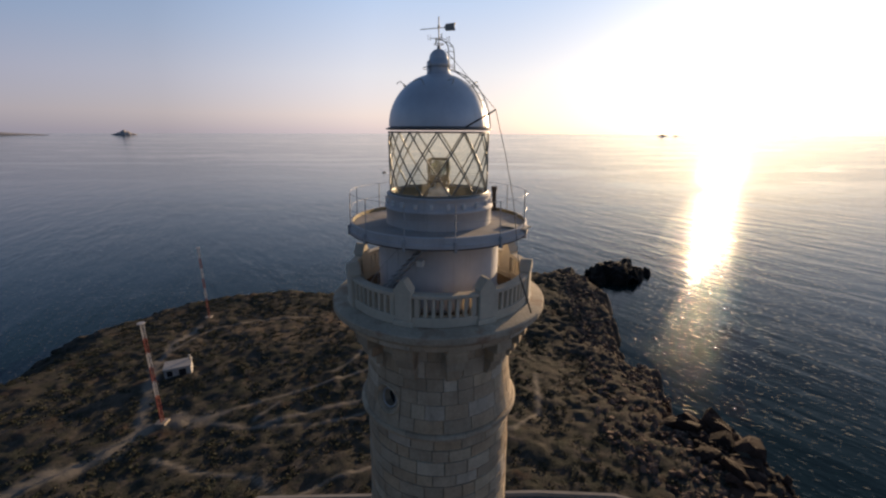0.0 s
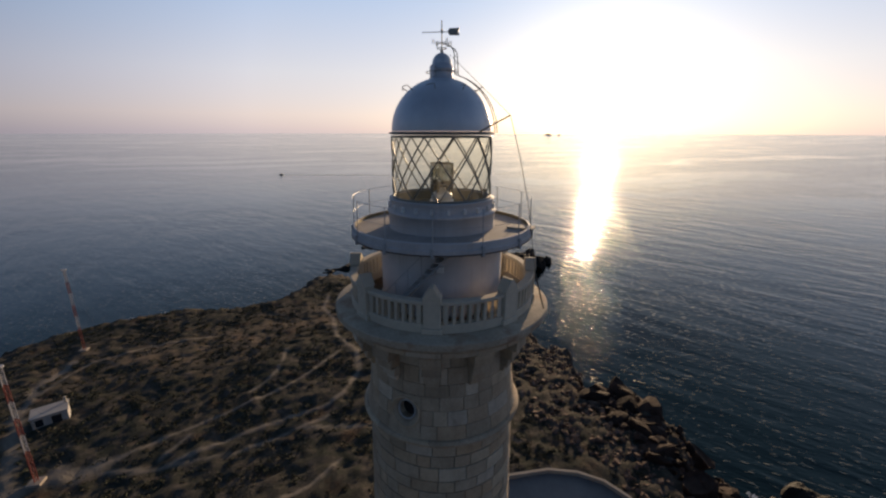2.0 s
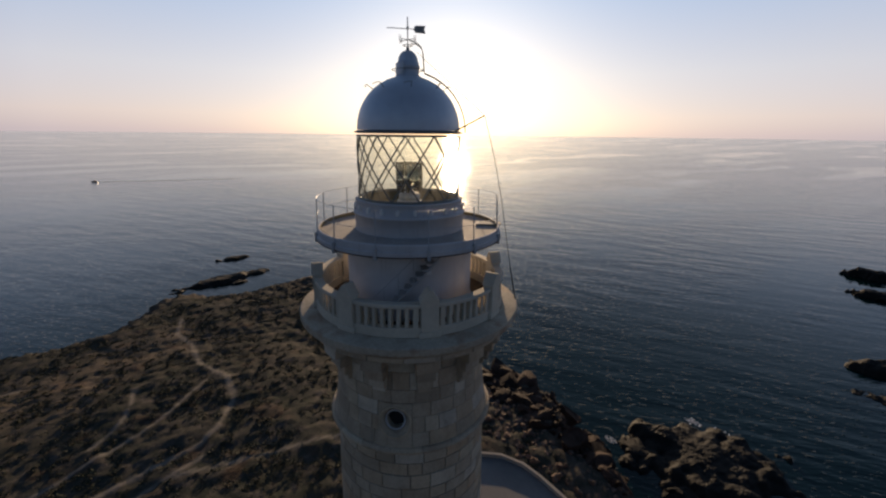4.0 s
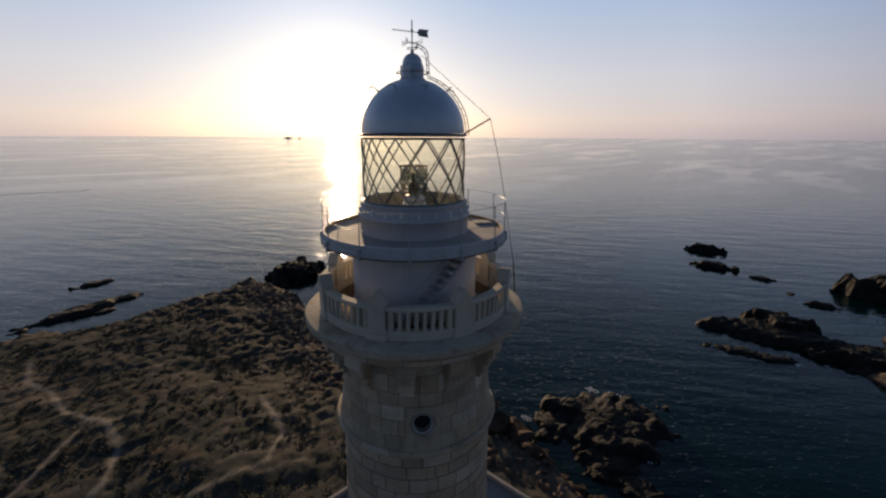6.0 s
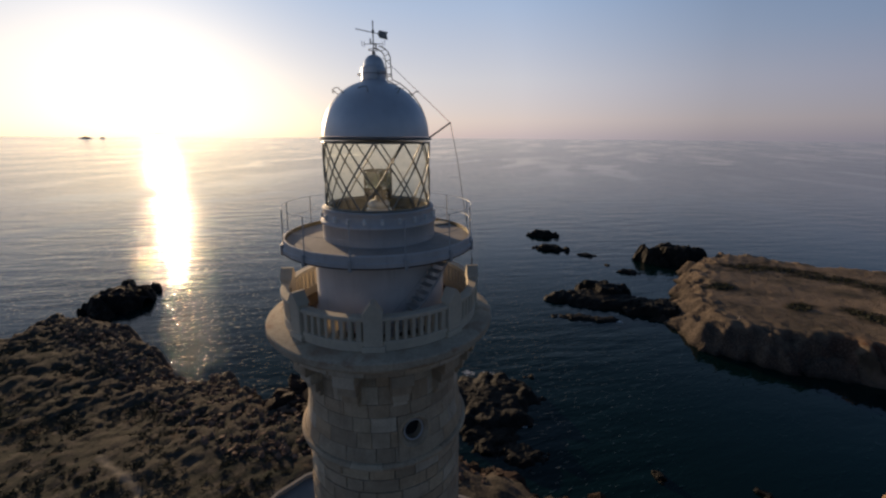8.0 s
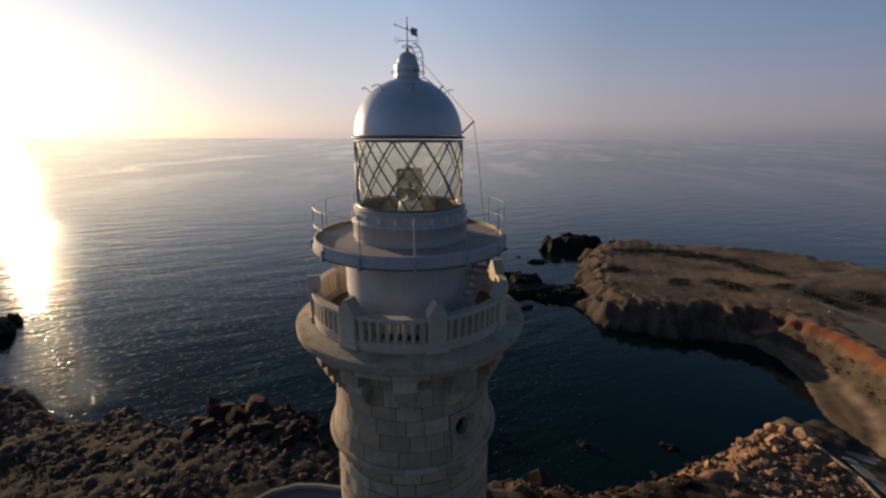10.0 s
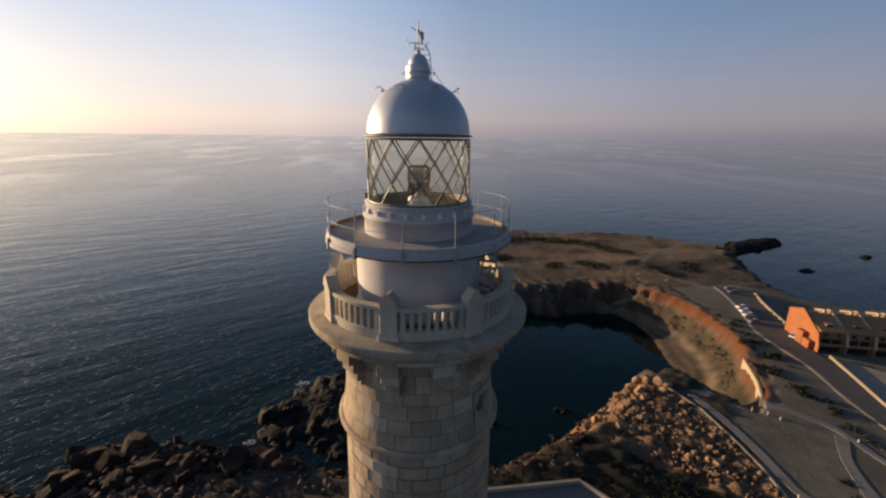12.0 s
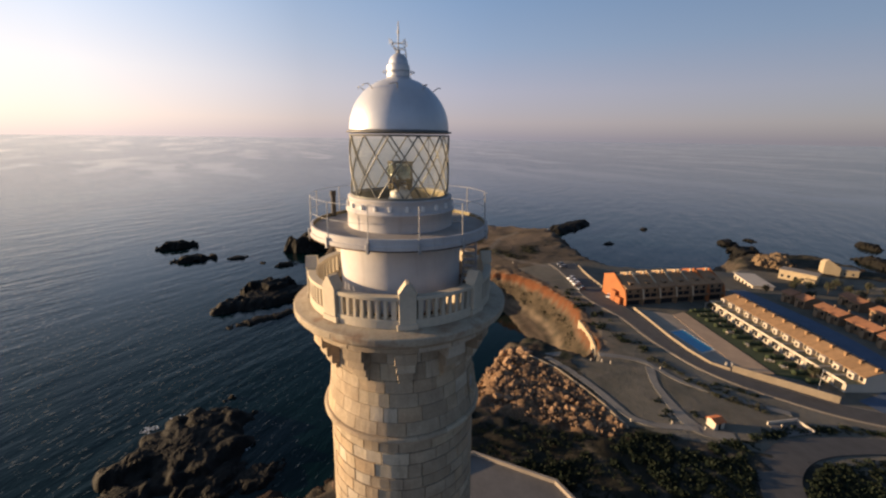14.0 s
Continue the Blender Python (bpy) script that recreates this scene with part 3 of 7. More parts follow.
# places on the land: x, y, height, width of the rise behind the shore
HILLS = np.array([(0, 0, 21, 14), (31, 33, 21, 14), (24, 61, 18.5, 14), (45, 50, 16, 10), (58, 86, 9.6, 4), (58, 112, 8.6, 3), (66, 140, 9.5, 4),
                  (70, 175, 9, 6), (30, 150, 10, 10), (0, 98, 15, 14), (0, 150, 10, 14), (-8, 205, 3.5, 10), (-40, 165, 6, 12), (-64, 69, 14, 20),
                  (-91, 141, 9, 20), (-120, 150, 4, 20), (-110, 100, 10, 22), (-60, 0, 21, 20), (-130, 40, 14, 20), (-30, 110, 13, 14)], float)
HILLS_SOUTH = np.array([(40, -20, 18, 14), (66, 10, 12, 14), (25, -62, 15, 10), (52, -52, 11, 14), (70, -72, 17, 9), (48, -76, 17, 9), (35, -85, 17, 9),
                        (55, -98, 16.5, 9), (85, -120, 15.2, 13), (60, -112, 15, 12), (60, -150, 14.8, 12), (110, -130, 15.2, 13), (140, -140, 15.2, 10), (65, -133, 14.8, 12), (45, -124, 14.9, 12), (32, -145, 14.8, 12), (92, -155, 14.5, 12), (62, -184, 14.5, 12), (10, -130, 15, 12)], float)
HILLS_EAST = np.array([(166, -84, 12.5, 10),
                        (182, -62, 9, 15), (205, -82, 10.5, 14), (235, -85, 9.5, 12), (280, -100, 8.5, 10), (255, -165, 10, 9), (190, -170, 14, 9), (30, -170, 15, 10),
                        (100, -200, 12, 8), (85, -265, 9, 12), (20, -240, 12, 10), (-60, -120, 18, 20), (-150, -200, 15, 20)], float)
SPOTS = np.vstack([HILLS, HILLS_SOUTH, HILLS_EAST])


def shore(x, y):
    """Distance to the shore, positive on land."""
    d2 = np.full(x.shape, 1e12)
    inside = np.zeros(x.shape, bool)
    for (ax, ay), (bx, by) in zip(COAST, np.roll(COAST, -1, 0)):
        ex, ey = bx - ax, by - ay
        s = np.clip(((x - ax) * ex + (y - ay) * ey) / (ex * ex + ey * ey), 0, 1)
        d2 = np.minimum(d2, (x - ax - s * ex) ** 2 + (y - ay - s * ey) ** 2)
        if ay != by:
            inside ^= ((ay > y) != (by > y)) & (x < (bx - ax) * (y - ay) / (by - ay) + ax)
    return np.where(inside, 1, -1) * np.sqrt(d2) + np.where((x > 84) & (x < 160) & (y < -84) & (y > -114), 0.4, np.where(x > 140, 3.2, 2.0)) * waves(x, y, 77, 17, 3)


def waves(x, y, seed, size, octaves=4):
    """Cheap smooth noise, about -1 to 1."""
    rng = np.random.RandomState(seed)
    out, amp = np.zeros_like(x), 1.0
    for o in range(octaves):
        for k in range(5):
            a, ph = rng.uniform(0, 2 * math.pi), rng.uniform(0, 2 * math.pi)
            w = 2 * math.pi / (size * rng.uniform(0.7, 1.4))
            bend = 0.9 * np.sin((x * math.sin(a) - y * math.cos(a)) * w * 0.6 + ph * 1.7)
            out += amp * np.sin((x * math.cos(a) + y * math.sin(a)) * w + ph + bend) / 3.2
        amp, size = amp * 0.55, size * 0.47
    return out


def near_line(x, y, line):
    d2 = np.full(np.shape(x), 1e12)
    for (ax, ay), (bx, by) in zip(line, line[1:]):
        ex, ey = bx - ax, by - ay
        s = np.clip(((x - ax) * ex + (y - ay) * ey) / (ex * ex + ey * ey), 0, 1)
        d2 = np.minimum(d2, (x - ax - s * ex) ** 2 + (y - ay - s * ey) ** 2)
    return np.sqrt(d2)


def in_plan(x, y, outline):
    inside = np.zeros(np.shape(x), bool)
    for (ax, ay), (bx, by) in zip(outline, outline[1:] + outline[:1]):
        if ay != by:
            inside ^= ((ay > y) != (by > y)) & (x < (bx - ax) * (y - ay) / (by - ay) + ax)
    return inside


TOWN = [(150, -160), (150, -130), (118, -126), (88, -116), (66, -100), (66, -84), (40, -72), (28, -82), (10, -100), (-40, -140), (-60, -300), (60, -300), (110, -250)]
CLIFF_EDGE = [(166, -98), (160, -108), (152, -116), (140, -122), (129, -123.4), (118, -122.6), (108, -120.6), (100, -118.4), (94, -115.6), (87, -109.4), (78, -104.3), (71, -100.8), (66, -95)]
BAY_PLAN = CLIFF_EDGE + [(62, -90), (94, -80), (110, -95), (150, -98)]
TRAIL_MAIN = [(-110, 20), (-84, 50), (-72, 58), (-69, 67), (-64, 72), (-57, 71), (-44, 68), (-29, 74), (-19, 77), (-9, 79), (-5, 83), (0, 95), (0, 108), (-6, 122), (-7, 141), (-11, 156), (-9, 175)]
TRAIL_ROAD = [(-120, 10), (-92, 40), (-78, 54), (-71, 60), (-69, 67), (-64, 72), (-56, 71.5)]
HEAD_TRAIL = [(146, -146), (165, -138), (190, -140), (215, -165), (232, -195)]
TRAIL_SIDE = [(-57, 71), (-46, 78), (-31, 86), (-20, 92), (-14, 98), (-5, 110)]
TRAIL_HUT = [(-69, 67), (-78, 84), (-86, 100), (-92, 118), (-90, 132)]
TRAIL_LINKS = [[(-44, 71), (-42, 74.5), (-40, 77.5)], [(-29.5, 92), (-26, 96), (-23.5, 101), (-22.5, 108), (-22, 117)], [(-27, 45), (-19, 49.5), (-12, 51.5), (-6.5, 57)],
               [(-54, 70), (-40, 68), (-29, 68), (-21, 70), (-9, 74)], [(-88, 113), (-87, 124), (-84, 131), (-70, 138), (-50, 140)], [(-60, 58), (-48, 54), (-36, 52), (-27, 45)]]
HEATHS = [((262, -84), (272, -104), 9), ((268, -108), (250, -138), 10), ((245, -140), (215, -147), 8), ((203, -113), (190, -118), 6), ((197, -91), (204, -96), 4), ((216, -65), (222, -70), 5), ((194, -139), (164, -145), 6), ((186, -166), (172, -158), 5)]
TRAIL_EAST = [(-16, 72), (4, 66), (18, 62), (26, 70), (30, 90)]


def ground(x, y):
    """Height of the land, with no small bumps."""
    x, y = np.asarray(x, float), np.asarray(y, float)
    d = shore(x, y)
    w = h = wid = 0.0
    for px, py, ph, pw in SPOTS:
        q = (x - px) ** 2 + (y - py) ** 2
        k = np.exp(-q / (2 * 24.0 ** 2)) + 30.0 / (q + 4000.0)
        w, h, wid = w + k, h + k * ph, wid + k * pw
    h, wid = h / w, wid / w
    s = np.clip(d / wid, 0, 1)
    rise = s * s * (3 - 2 * s) * 0.5 + 0.5 * s ** 0.6
    z = np.where(d > 0, 0.25 + h * rise, np.maximum(-6.0, d * 0.6))
    # a drop of red earth above the beach of the bay
    e = near_line(x, y, CLIFF_EDGE) + 0.45 * waves(x, y, 18, 6, 2)
    bay = in_plan(x, y, BAY_PLAN)
    inland = np.maximum(d, 0) / (np.maximum(d, 0) + np.maximum(e - 1.7, 0) + 0.1)
    foot = 0.3 + 1.3 * np.clip(inland / 0.45, 0, 1) + 8.4 * np.clip((inland - 0.45) / 0.55, 0, 1) ** 1.7
    z = np.where(bay & (d > 0), np.minimum(z, foot + 4.9 * np.clip(1.05 - e / 1.7, 0, 1)), z)
    # the level top round the tower, held by its walls
    flat = in_plan(x, y, ESPLANADE)
    return np.where(flat, 21.0, z)


ESPLANADE = [(42, -32.5), (42, 27), (41.5, 31), (39.5, 35), (36, 38), (31, 40), (18, 41), (-30, 41), (-42, 30), (-42, -30), (-30, -42), (29, -42)]


def H(x, y):
    return float(ground(np.array([x]), np.array([y]))[0])


def build_land():
    xs = np.concatenate([np.arange(-420, -150, 9), np.arange(-150, -110, 1.4), np.arange(-110, 165, 0.85), np.arange(165, 315, 1.5), np.arange(315, 345, 9)])
    ys = np.concatenate([np.arange(-460, -345, 9), np.arange(-345, -130, 1.7), np.arange(-130, -55, 0.85), np.arange(-55, 42, 1.5), np.arange(42, 150, 0.85), np.arange(150, 235, 1.3), np.arange(235, 263, 9)])
    X, Y = np.meshgrid(xs, ys)
    d = shore(X, Y)
    Z = ground(X, Y)
    town = in_plan(X, Y, TOWN)
    flat = in_plan(X, Y, ESPLANADE)
    bay = in_plan(X, Y, BAY_PLAN)
    e = near_line(X, Y, CLIFF_EDGE)
    trail = np.zeros_like(X)
    for line, wd in ((TRAIL_MAIN, 0.6), (TRAIL_ROAD, 2.2), (TRAIL_SIDE, 0.5), (TRAIL_HUT, 1.5), (TRAIL_EAST, 0.5), (HEAD_TRAIL, 1.6), *((q, 0.45) for q in TRAIL_LINKS)):
        trail = np.maximum(trail, np.clip(1.5 - near_line(X, Y, line) / wd + 0.4 * waves(X, Y, 13, 9), 0, 1))
    soft = np.where(bay, 0.0, np.where(town, 0.06, np.where(flat, 0.0, 1.0)))
    edge = np.clip(1 - d / 26.0, 0, 1) * (d > -3)
    east = (X > 30) & (Y < 215) & (Y > -60)
    head_land = (X > 140) & (Y < -35)
    north = (Y > 20) & (X < 110)
    Z = Z + soft * (waves(X, Y, 3, 26) * np.where(head_land, 0.12, 0.32) + waves(X, Y, 4, 7, 3) * (np.where(head_land, 0.07, 0.15) + 0.9 * edge * np.where(east, np.where(Y > 85, 0.22, 0.6), np.where(X > 140, 0.5, 0.3))))
    Z = Z + soft * edge * np.where(east, np.where(Y > 85, 0.2, 0.5), np.where(X > 140, 0.35, 0.2)) * np.abs(waves(X, Y, 5, 13, 3)) * 1.6
    # hummocks and broken ground off the trails
    rough = soft * (1 - 0.85 * trail) * np.clip(d / 4, 0, 1)
    Z = Z + rough * np.where(north, 0.13 * waves(X, Y, 21, 5.2, 3) - 0.20 * np.abs(waves(X, Y, 22, 3.4, 2)), np.where(head_land, 0.05 * waves(X, Y, 21, 4.5, 2), 0.1 * waves(X, Y, 21, 5.2, 3)))
    Z = Z + rough * east * np.where(Y > 40, 0.9, 0.5) * (0.55 - np.abs(waves(X, Y, 23, 8.5, 3))) * np.clip(1.4 - d / 34, 0, 1)
    heap = in_plan(X, Y, [(80, -73), (64, -76), (38, -73), (37, -66), (46, -58), (60, -46), (72, -40), (84, -56), (90, -70)])
    Z = Z + heap * np.clip(near_line(X, Y, [(80, -73), (64, -76), (38, -73)]) / 3, 0, 1) * (0.7 * waves(X, Y, 24, 9, 3) - 0.9 * np.abs(waves(X, Y, 25, 5.5, 3)))
    Z = np.where(d < -2, np.minimum(Z, -0.6), Z)
    ny, nx = X.shape
    verts = np.stack([X, Y, Z], -1).reshape(-1, 3)
    idx = np.arange(nx * ny).reshape(ny, nx)
    quads = np.stack([idx[:-1, :-1], idx[:-1, 1:], idx[1:, 1:], idx[1:, :-1]], -1).reshape(-1, 4)
    keep = (Z.reshape(-1)[quads].max(1) > -3.5)
    quads = quads[keep]
    used = np.unique(quads)
    back = np.zeros(nx * ny, int)
    back[used] = np.arange(len(used))
    me = bpy.data.meshes.new("ground")
    me.from_pydata(verts[used].tolist(), [], back[quads].tolist())
    me.shade_smooth()
    gy, gx = np.gradient(Z, ys, xs)
    steep = np.clip((np.hypot(gx, gy) - 0.55) / 0.5, 0, 1)
    rocky = np.clip(np.maximum(steep, np.clip(1.1 - d / np.where(east, 22, 10), 0, 1) * (0.75 + 0.4 * waves(X, Y, 8, 9))), 0, 1)
    rocky = np.where(bay, 0.1, np.where(town, steep * 0.3, rocky))
    rocky = np.where((X > 190) & (Y < -60), steep, rocky)
    head = np.clip((X - 120) / 25, 0, 1) * (Y < -35) * np.where(X < 195, 0.6, 1.0) * np.clip(0.85 + 0.5 * waves(X, Y, 9, 40), 0, 1)
    tip = np.clip(1 - near_line(X, Y, [(-90, 132), (-62, 128), (-42, 126), (-20, 150)]) / 26, 0, 1) * np.clip(0.6 + 0.6 * waves(X, Y, 10, 16), 0, 1)
    inland = np.clip(d, 0, None) / (np.clip(d, 0, None) + np.clip(e - 2.0, 0, None) + 0.1)
    beach = np.where(bay, np.clip(0.40 + 0.16 * waves(X, Y, 12, 9) + 0.16 * np.sin(inland * 22 + 1.2 * waves(X, Y, 19, 15, 2)), 0, 1), 0)
    kelp = np.where(bay, np.clip(1 - np.abs(inland - 0.24 + 0.05 * waves(X, Y, 20, 12, 2)) / 0.10, 0, 1), 0)
    rocky = np.maximum(rocky, kelp * 0.6)
    town_dirt = np.where(town, np.clip(0.18 + 0.2 * waves(X, Y, 15, 30), 0, 1), 0)
    scree = heap * np.clip(0.85 + 0.3 * waves(X, Y, 16, 8), 0, 1)
    sandy = np.clip(np.maximum.reduce([head * 0.95, tip * 0.5, beach, town_dirt]), 0, 1)
    red = np.clip(2.0 - e / 1.3, 0, 1) * np.clip((Z - 11.3) / 0.8, 0, 1) * np.clip(0.1 + steep * 2, 0, 1)
    verge = np.where((~bay) & (d > 0) & (X > 60), np.clip(1.3 - e / 7.0 + 0.3 * waves(X, Y, 17, 6), 0, 1), 0)
    sandy = np.maximum(sandy, verge * 0.85)
    red = np.maximum(red, verge * 0.28)
    trail *= 0.62
    heath = np.zeros_like(X)
    for p, q, wd in HEATHS:
        heath = np.maximum(heath, np.clip(1.25 - near_line(X, Y, [p, q]) / wd + 0.55 * waves(X, Y, 14, 12), 0, 1))
    heath = np.maximum(heath, np.where(bay & (e > 1.5), np.clip((inland - 0.72) / 0.12, 0, 0.6), 0))
    heath = np.maximum(heath, 0.8 * in_plan(X, Y, [(43, -12), (58, -6), (66, -22), (70, -40), (60, -45), (47, -57), (36, -70), (28, -72), (20, -58), (43, -44)]) * np.clip(0.8 + 0.5 * waves(X, Y, 26, 9), 0, 1))
    wet = np.clip(1 - Z / 1.3, 0, 1) * np.where(bay, 0.3, 0.9)
    for name, field in (("rocky", rocky), ("sandy", sandy), ("scree", scree), ("red", red), ("trail", trail), ("wet", wet), ("heath", heath), ("paved", np.where(flat, 1.0, np.where(town, 0.55, 0.0)))):
        a = me.attributes.new(name, "FLOAT", "POINT")
        a.data.foreach_set("value", field.reshape(-1)[used].astype(np.float32))
    me.materials.append(LAND)
    return tagged(new("ground", me), "dry rocky headland with low scrub, bare earth and trails", "ground", kind="structure")


build_land()

# ---- the sea ----


def build_sea():
    radii = np.concatenate([[0], np.geomspace(40, 4900, 60)])
    segs = 180
    verts, faces = [(0, 0, 0)], []
    for r in radii[1:]:
        lift = 57.0 * max(0.0, (r - 700.0) / 4200.0) ** 2
        verts += [(r * math.cos(2 * math.pi * i / segs), r * math.sin(2 * math.pi * i / segs), lift) for i in range(segs)]
    for i in range(segs):
        faces.append((0, 1 + i, 1 + (i + 1) % segs))
    for k in range(len(radii) - 2):
        a, b = 1 + k * segs, 1 + (k + 1) * segs
        for i in range(segs):
            j = (i + 1) % segs
            faces.append((a + i, b + i, b + j, a + j))
    return tagged(part("water", mesh_of("water", verts, faces, True), SEA), "calm dark blue sea with low swell to the horizon", "sea", kind="structure")


build_sea()

# ---- the lighthouse ----
BASE_Z = 21.0


def shaft_r(z):
    return 3.05 + max(0.0, 71.0 - z) * 0.0175


def build_lighthouse():
    tower = thing("lighthouse", "tall round tower of pale ashlar with white gallery and silver-domed lantern", "lighthouse")
    # core behind the joints
    prof = [(shaft_r(z) - 0.05, z) for z in np.linspace(BASE_Z - 1.0, 71.0, 12)] + [(2.5, 71.05), (2.5, 72.9), (2.88, 72.95), (2.88, 74.9)]
    shaft = part("shaft", lathed(prof, 72), MORTAR, tower, "tapering masonry shaft with recessed joints", True)
    part("plinth", lathed([(3.9, 21.0), (4.5, 21.0), (4.5, 22.2), (4.3, 22.4), (3.9, 22.5)], 64), STONE, tower)

    # oculus in its surround
    AZ, ZC = 229.0, 72.17

    def wall_at(u, v, depth=0.0):
        z = ZC + v
        r = np.interp(z, [71.2, 72.3, 72.9], [3.19, 3.01, 2.97]) + 0.015 - depth
        return on(r, AZ + math.degrees(u / 3.05), z)
    bm = bmesh.new()
    n = 40
    loops = []
    for kind in range(5):
        row = []
        for i in range(n):
            a = 2 * math.pi * i / n
            c, s = math.cos(a), math.sin(a)
            if kind == 0:
                k = 0.62 / max(abs(c), abs(s))
                row.append(bm.verts.new(wall_at(c * k, s * k * (0.70 if s > 0 else 1.04) / 0.62)))
            else:
                rad, dep = ((0, 0), (0.54, 0.0), (0.50, 0.0), (0.42, 0.10), (0.40, 0.50))[kind]
                row.append(bm.verts.new(wall_at(c * rad, s * rad, dep)))
        loops.append(row)
    for lo, hi in zip(loops, loops[1:]):
        for i in range(n):
            j = (i + 1) % n
            bm.faces.new((lo[i], lo[j], hi[j], hi[i]))
    surround = part("oculus_surround", bm, STONE, tower, "round window opening cut through pale stone", True)
    bm = bmesh.new()
    bm.faces.new([bm.verts.new(wall_at(0.41 * math.cos(2 * math.pi * i / n), 0.41 * math.sin(2 * math.pi * i / n), 0.45)) for i in range(n)])
    part("oculus_glass", bm, GLASSANDSHADE, surround)
    part("oculus_ring", tube([wall_at(0.36 * math.cos(2 * math.pi * i / n), 0.36 * math.sin(2 * math.pi * i / n), 0.13) for i in range(n)], 0.032, 8, True), RAILGREY, surround, "pale round window frame")
    part("oculus_moulding", tube([wall_at(0.57 * math.cos(2 * math.pi * i / n), 0.57 * math.sin(2 * math.pi * i / n), -0.01) for i in range(n)], 0.05, 8, True), STONE, surround)

    # corbels under the balcony
    for k in range(12):
        bms = [arc_block(2.85, r, -w / 2, w / 2, z0, z1, 3, 0.03) for r, w, z0, z1 in
               ((3.66, 12.5, 74.42, 74.86), (3.46, 11.5, 74.0, 74.40), (3.27, 10.5, 73.62, 73.98), (3.10, 9.5, 73.38, 73.60))]
        if k == 0:
            corbel_mesh = bm_mesh("corbel", fused(bms))
        c = part("corbel", corbel_mesh, STONE, tower)
        c.rotation_euler = (0, 0, radians(129 + 30 * k))
    part("corbel_frieze", lathed([(2.85, 74.88), (3.55, 74.88), (3.60, 74.9), (3.60, 74.98), (2.85, 74.98)], 96, True), CORNICE, tower)
    part("cornice", lathed([(2.3, 74.98), (3.78, 74.98), (3.82, 75.02), (3.82, 75.14), (3.90, 75.20), (4.04, 75.27), (4.10, 75.36), (4.18, 75.39), (4.21, 75.43),
                            (4.21, 75.66), (4.18, 75.69), (3.72, 75.75), (2.3, 75.75)], 96), CORNICE, tower, "weathered, rust-stained round cornice", False)

    # kerb stones of the balcony edge, each with its own joint
    for k in range(16):
        if k == 0:
            kerb_mesh = bm_mesh("kerb_stone", arc_block(3.95, 4.222, 0.18, 22.32, 75.44, 75.675, 6, 0.018))
        c = part("kerb_stone", kerb_mesh, CORNICE, tower)
        c.rotation_euler = (0, 0, radians(11 + 22.5 * k))

    # balcony balustrade
    span, slots = 36.2, 7
    for k in range(8):
        mid = 250.2 + 22.5 + 45 * k
        panel = part("balustrade_panel", bm_mesh("balustrade_panel", fused([
            arc_block(3.34, 3.60, -span / 2, span / 2, 75.75, 76.08, 12, 0.015),
            arc_block(3.32, 3.62, -span / 2, span / 2, 76.74, 76.88, 12, 0.02)])) if k == 0 else panel_mesh, CREAMSTONE, tower)
        panel_mesh = panel.data
        panel.rotation_euler = (0, 0, radians(mid))
        for s in range(slots + 1):
            a = (s - slots / 2) * 4.32
            end = s in (0, slots)
            if k == 0 and s == 0:
                end_mesh = bm_mesh("end_baluster", arc_block(3.38, 3.58, -1.55, 1.55, 76.07, 76.75, 2, 0.02))
                mid_mesh = bm_mesh("baluster", arc_block(3.38, 3.57, -1.18, 1.18, 76.07, 76.75, 2, 0.03))
            b = part("baluster", end_mesh if end else mid_mesh, CREAMSTONE, panel)
            b.rotation_euler = (0, 0, radians(a + (-0.35 if s == 0 else 0.35 if s == slots else 0)))
    bm = bmesh.new()
    box(bm, 3.28, 3.70, -0.36, 0.36, 75.75, 75.95, bevel=0.02)
    box(bm, 3.30, 3.67, -0.29, 0.29, 75.95, 76.98, bevel=0.02)
    for x0, x1, w, z0, z1 in ((3.27, 3.70, 0.31, 76.98, 77.36),):
        vs = [bm.verts.new(p) for p in ((x0, -w, z0), (x0, w, z0), (x0, 0.05, z1), (x0, -0.05, z1), (x1, -w, z0), (x1, w, z0), (x1, 0.05, z1), (x1, -0.05, z1))]
        for f in ((0, 3, 2, 1), (4, 5, 6, 7), (0, 1, 5, 4), (1, 2, 6, 5), (2, 3, 7, 6), (3, 0, 4, 7)):
            bm.faces.new([vs[i] for i in f])
    ped_mesh = bm_mesh("pedestal", bm)
    for k in range(8):
        p = part("pedestal", ped_mesh, CREAMSTONE, tower, "stone pier with a gabled cap")
        p.rotation_euler = (0, 0, radians(250.2 + 45 * k))

    part("balcony_floor", lathed([(2.37, 75.757), (3.33, 75.757)], 96), BALCONY, tower, "dark ochre balcony floor")
    # service room and upper gallery
    part("service_room", lathed([(2.36, 75.75), (2.44, 75.76), (2.44, 75.90), (2.36, 75.95), (2.36, 78.22)], 96), PLASTER, tower, "weathered white drum under the gallery", True)
    gallery = part("upper_gallery", lathed([(2.3, 78.20), (2.62, 78.20), (3.05, 78.25), (3.32, 78.30), (3.36, 78.34), (3.44, 78.35), (3.445, 78.38), (3.445, 78.50),
                                            (3.40, 78.52), (3.39, 78.72), (3.36, 78.74), (3.31, 78.74), (3.30, 78.60), (2.0, 78.60)], 96), PLASTER, tower, "round white gallery slab")
    part("drip_edge", tube([on(3.442, 5 * i, 78.352) for i in range(72)], 0.022, 6, True), RUST, gallery, "rusty iron drip edge")
    part("rim_lining", lathed([(3.292, 78.612), (3.292, 78.735)], 96), OLIVE, gallery, "dark olive inner face of the rim", True)
    part("gallery_floor", lathed([(2.0, 78.61), (3.285, 78.61)], 96), DECK, gallery)
